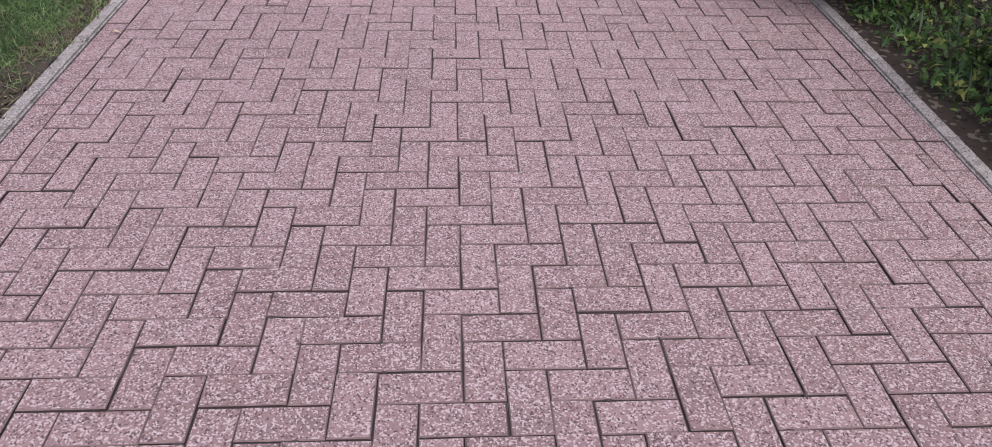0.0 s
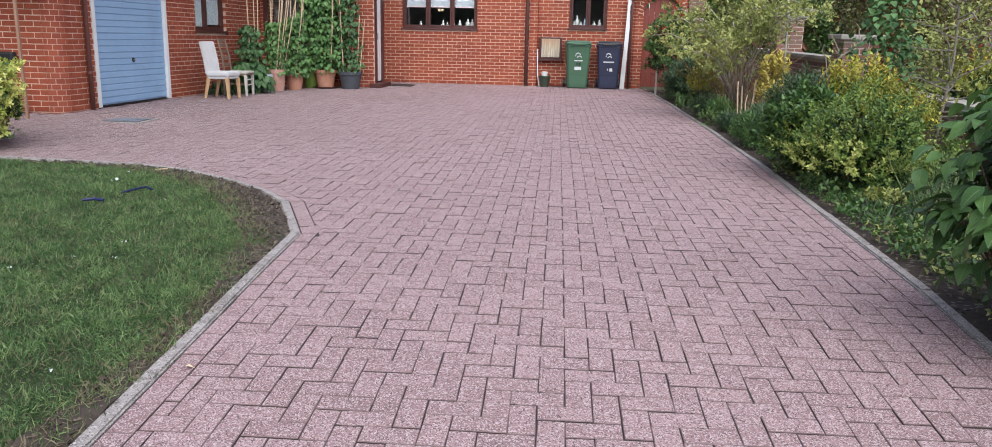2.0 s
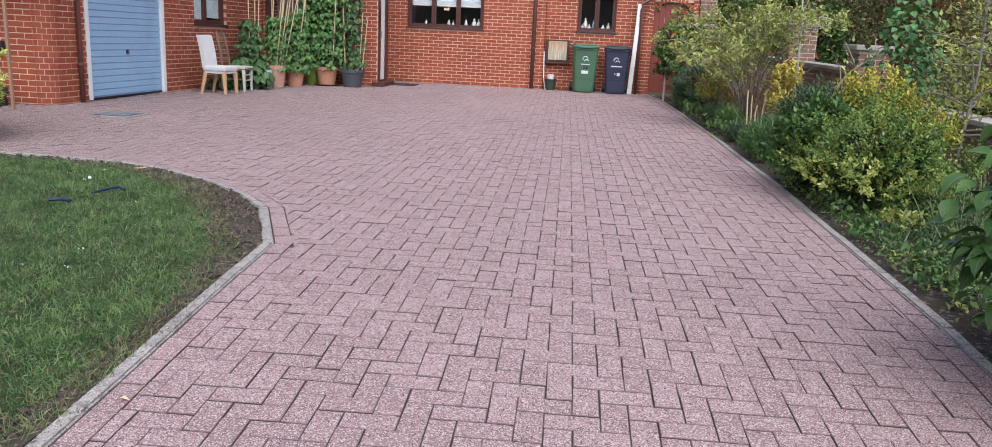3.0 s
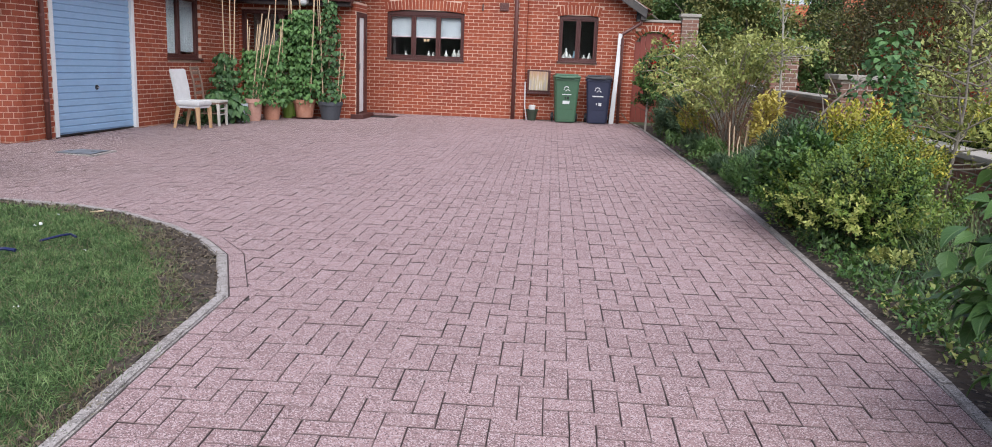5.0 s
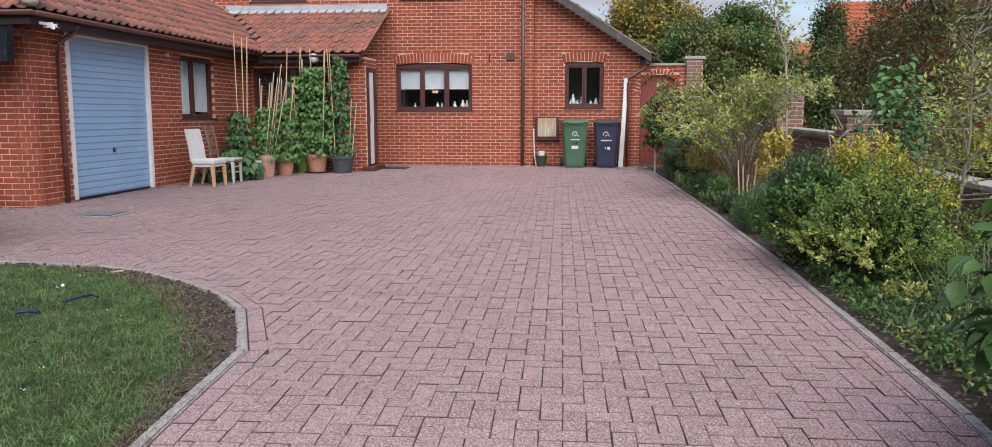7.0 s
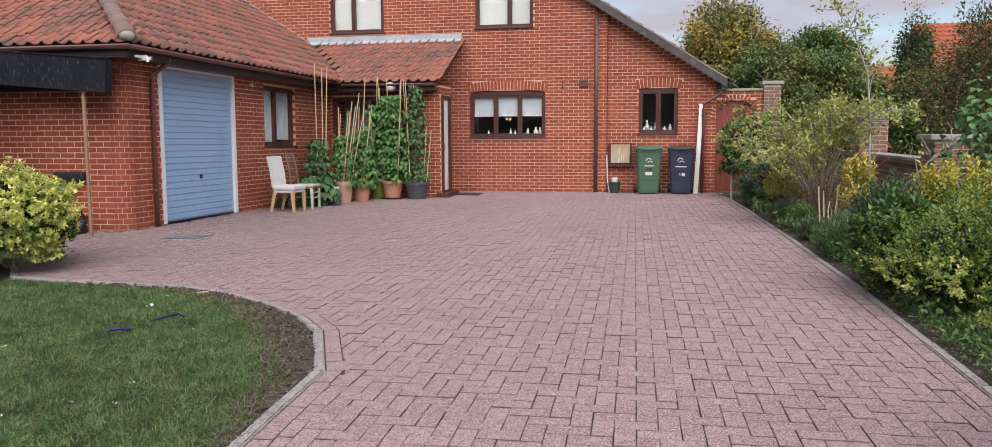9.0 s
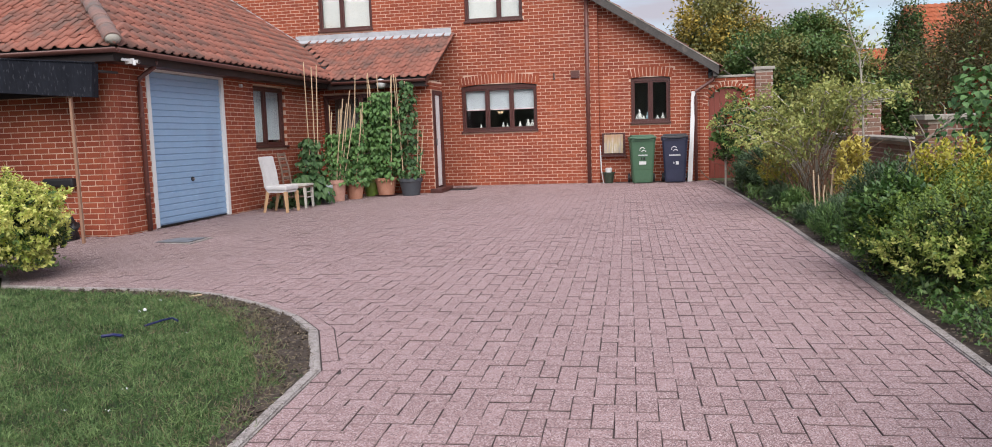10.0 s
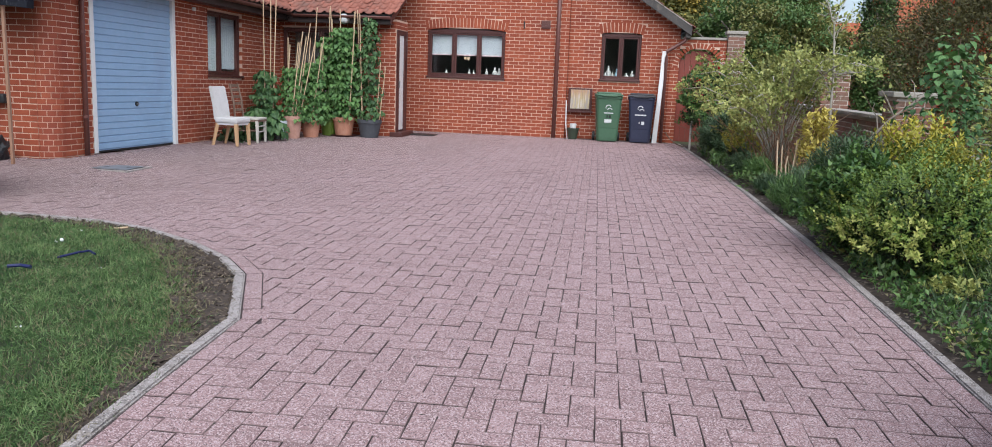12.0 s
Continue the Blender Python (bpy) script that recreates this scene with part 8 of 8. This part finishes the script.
def ridge_tile(parent, p, d, up):
    bm = bmesh.new()
    rings = []
    for y, r in ((0, 0.118), (0.03, 0.12), (0.44, 0.106)):
        rings.append([bm.verts.new((r * math.cos(math.pi * k / 10), y, r * 0.85 * math.sin(math.pi * k / 10))) for k in range(11)])
    rings.append([bm.verts.new((0.10 * math.cos(math.pi * k / 10), 0, 0.08 * math.sin(math.pi * k / 10))) for k in range(11)])
    for a, b in zip(rings, rings[1:3]):
        for k in range(10):
            bm.faces.new((a[k], a[k + 1], b[k + 1], b[k]))
    for k in range(10):
        bm.faces.new((rings[3][k], rings[3][k + 1], rings[0][k + 1], rings[0][k]))
    ob = part("hip_tile", bm, M["ridge"], parent, "weathered half-round hip tile", smooth=True)
    x = d.cross(up).normalized()
    m = Matrix.Identity(4)
    m.col[0], m.col[1], m.col[2], m.col[3] = (*x, 0), (*d, 0), (*x.cross(d), 0), (*p, 1)
    ob.matrix_basis = m


hip_a, hip_b = Vector((EX + 0.02, EY - 0.02, EAVE_Z + 0.06)), Vector((RX, hip_y, EAVE_Z + PITCH * (EX - RX) + 0.06))
hd = (hip_b - hip_a).normalized()
for k in range(int((hip_b - hip_a).length / 0.40)):
    ridge_tile(roof_garage, hip_a + hd * (0.40 * k), hd, Vector((0, 0, 1)))
bm = bmesh.new()
bmesh.ops.create_uvsphere(bm, u_segments=12, v_segments=8, radius=0.1)
bmesh.ops.scale(bm, vec=(1, 1, 0.7), verts=bm.verts[:])
part("hip_mortar", bm, M["coping"], roof_garage, "lump of grey mortar closing the hip", smooth=True).location = hip_a + hd * 0.02 + Vector((0, 0, 0.0))

# paving blocks in herringbone bond
UX, UY, TH = 0.1020, 0.1030, radians(1.7)
O = Vector((0.105, 4.755))
AX, AY = Vector((math.cos(TH), math.sin(TH))), Vector((math.sin(TH), -math.cos(TH)))
inner_lawn, inner_bed = offset_line(LAWN_EDGE, -0.112), offset_line(BED_EDGE, 0.112)
inner_outline = inner_lawn + [(-12.5, 10.86), (-6.85, 10.86), (-6.85, 19.83)] + inner_bed[::-1]


def clip(poly, a, nrm):
    res = []
    for p, q in zip(poly, poly[1:] + poly[:1]):
        dp, dq = (p - a).dot(nrm), (q - a).dot(nrm)
        if dp >= 0:
            res.append(p)
        if dp * dq < 0:
            res.append(p + (q - p) * (dp / (dp - dq)))
    return res


PV, PF, PM = [], [], []


def add_block(poly, lift, tilt=(0.0, 0.0)):
    """Adds one paving block of the given plan to the joined rest: a flat top with a small soiled chamfer."""
    k = len(poly)
    area = sum(p.x * q.y - q.x * p.y for p, q in zip(poly, poly[1:] + poly[:1])) / 2
    if abs(area) < 0.0004:
        return
    if area < 0:
        poly = poly[::-1]
    c = sum(poly, Vector((0, 0))) / k
    i = len(PV)
    for inset, drop in ((0.0028, 0.0), (0.0, 0.0026), (0.0, 0.02)):
        for p in poly:
            d = c - p
            q = p + d * min(0.3, inset * 1.4 / max(d.length, 1e-3))
            PV.append((q.x, q.y, zp(q.x, q.y) + lift - drop + tilt[0] * (q.x - c.x) + tilt[1] * (q.y - c.y)))
    PF.append(tuple(range(i, i + k)))
    PM.extend([0] + [2] * k + [1] * k)
    for a in (0, k):
        for j in range(k):
            n = (j + 1) % k
            PF.append((i + a + k + j, i + a + k + n, i + a + n, i + a + j))


def single_shape(l, w):
    c = 0.0028
    v = []
    for ins, z in ((c, 0.0), (0.0, -0.0026), (0.0, -0.02)):
        v += [(-l / 2 + ins, -w / 2 + ins, z), (l / 2 - ins, -w / 2 + ins, z), (l / 2 - ins, w / 2 - ins, z), (-l / 2 + ins, w / 2 - ins, z)]
    f = [(0, 1, 2, 3)] + [(a + 4 + j, a + 4 + (j + 1) % 4, a + (j + 1) % 4, a + j) for a in (0, 4) for j in range(4)]
    return v, f


flat_h = arrays_mesh("paving_block", *single_shape(2 * UX - 0.0030, UY - 0.0040), M["paver"])
flat_v = arrays_mesh("paving_block", *single_shape(UX - 0.0030, 2 * UY - 0.0040), M["paver"])
for me in (flat_h, flat_v):
    me.materials.append(M["joint"])
    me.materials.append(M["paver_edge"])
    me.polygons.foreach_set("material_index", [0] + [2] * 4 + [1] * 4)
rng = random.Random(5)
moss_rng = random.Random(6)
GV, GF = [], []


def lodge_grit(c, hx, hy, turn):
    """Dark moss and grit caught along one block's edges, thickest at its corners."""
    for _ in range(moss_rng.choice((0, 0, 1, 1, 2, 4))):
        side = moss_rng.choice((-1, 1))
        t = moss_rng.choice((-1, 1)) * (1 - 0.9 * moss_rng.random() ** 2)
        lx, ly = (t * hx, side * hy) if moss_rng.random() < 0.65 else (side * hx, t * hy)
        x, y = c.x + lx * math.cos(turn) - ly * math.sin(turn), c.y + lx * math.sin(turn) + ly * math.cos(turn)
        r, long_way = 0.0022 + 0.0050 * moss_rng.random() ** 2, 1.0 + 2.2 * moss_rng.random()
        ex, ey = (long_way, 1.0) if abs(ly) >= hy else (1.0, long_way)
        i = len(GV)
        for ax, ay, az in ((ex, 0, 0), (0, ey, 0), (-ex, 0, 0), (0, -ey, 0), (0, 0, 0.45), (0, 0, -0.6)):
            k = r * (0.6 + 0.7 * moss_rng.random())
            GV.append((x + ax * k, y + ay * k, zp(x, y) - 0.0012 + az * k))
        GF.extend((i + a, i + b, i + d) for a, b, d in ((0, 1, 4), (1, 2, 4), (2, 3, 4), (3, 0, 4), (1, 0, 5), (2, 1, 5), (3, 2, 5), (0, 3, 5)))


singles = 0
slope = lambda y: math.degrees(math.atan((zg(y + 0.05) - zg(y - 0.05)) / 0.1))
for j in range(-190, 88):
    for i in range(-126, 26):
        q = (i - j) % 4
        if q == 0:
            w, h = 2, 1
        elif q == 3:
            w, h = 1, 2
        else:
            continue
        c = O + AX * ((i + w / 2) * UX) + AY * ((j + h / 2) * UY)
        if not (-3.9 < c.y < 19.95 and -12.4 < c.x < 2.0):
            continue
        if c.x < -2.5 and c.y < 6.3:
            continue
        (dl, sl), (db, sb) = nearest(inner_lawn, c), nearest(inner_bed, c)
        is_in = inside(tuple(c), inner_outline)
        if not is_in and min(dl, db) > 0.12:
            continue
        c += Vector((rng.uniform(-0.0016, 0.0016), rng.uniform(-0.0018, 0.0018)))
        lift, turn = rng.uniform(-0.0026, 0.0022), rng.gauss(0.0, 0.5)
        if is_in and 1.0 < c.y < 7.5:
            lodge_grit(c, w * UX / 2, h * UY / 2, TH)
        if is_in and min(dl, db) > 0.14 and 1.15 < c.y < 3.3 and singles < 298:
            ob = new("paving_block", flat_h if w == 2 else flat_v)
            ob.parent = driveway
            ob.matrix_basis = pose(c.x, c.y, zg(c.y) + lift, slope(c.y) + rng.uniform(-0.4, 0.4), rng.uniform(-0.5, 0.5), math.degrees(TH) + turn)
            singles += 1
            continue
        hx, hy = w * UX / 2 - rng.uniform(0.0008, 0.0025), h * UY / 2 - rng.uniform(0.0012, 0.0032)
        t = TH + radians(turn)
        ax, ay = Vector((math.cos(t), math.sin(t))) * hx, Vector((-math.sin(t), math.cos(t))) * hy
        poly = [c - ax - ay, c + ax - ay, c + ax + ay, c - ax + ay]
        if min(dl, db) < 0.14:
            for dist, (a, b), sgn in ((dl, sl, -1), (db, sb, 1)):
                if dist < 0.14:
                    d = (b - a).normalized()
                    poly = clip(poly, a, Vector((-d.y, d.x)) * sgn)
                    if len(poly) < 3:
                        break
        if len(poly) >= 3:
            add_block(poly, lift, (rng.uniform(-0.006, 0.006), rng.uniform(-0.006, 0.006)))

# the border course, end to end along both edges
for line, sgn in ((LAWN_EDGE, -1), (BED_EDGE, 1)):
    off = offset_line(line, sgn * 0.058)
    for (p, head) in along(off, 0.204):
        if p.y < -3.9 or p.x < -12:
            continue
        p2 = p + Vector((math.cos(head), math.sin(head))) * 0.1
        d = Vector((math.cos(head), math.sin(head)))
        nrm = Vector((-d.y, d.x))
        poly = [p2 - d * 0.0995 - nrm * 0.049, p2 + d * 0.0995 - nrm * 0.049, p2 + d * 0.0995 + nrm * 0.049, p2 - d * 0.0995 + nrm * 0.049]
        add_block(poly, rng.uniform(-0.002, 0.002))
    # bedding strip under the course, mitred at the bends
    near, far = offset_line(line, sgn * 0.010), offset_line(line, sgn * 0.106)
    for k in range(len(line) - 1):
        if line[k][1] > -2 and line[k + 1][0] > -12:
            add_block([Vector(q) for q in (near[k], near[k + 1], far[k + 1], far[k])], -0.0036)
paving = arrays_mesh("paving", PV, PF, M["paver_far"])
paving.materials.append(M["joint"])
paving.materials.append(M["paver_edge"])
paving.polygons.foreach_set("material_index", PM)
tagged(part("paving", paving, None, driveway), kind="stuff")
moss = material("dark_joint_moss", (0.040, 0.032, 0.027), (0.095, 0.075, 0.062), rough=0.95, grain=80, stain=9, bump=0.6)
tagged(new("joint_grit", arrays_mesh("joint_grit", GV, GF, moss)), "dark moss and grit lodged in the paving joints", "grit", kind="stuff")
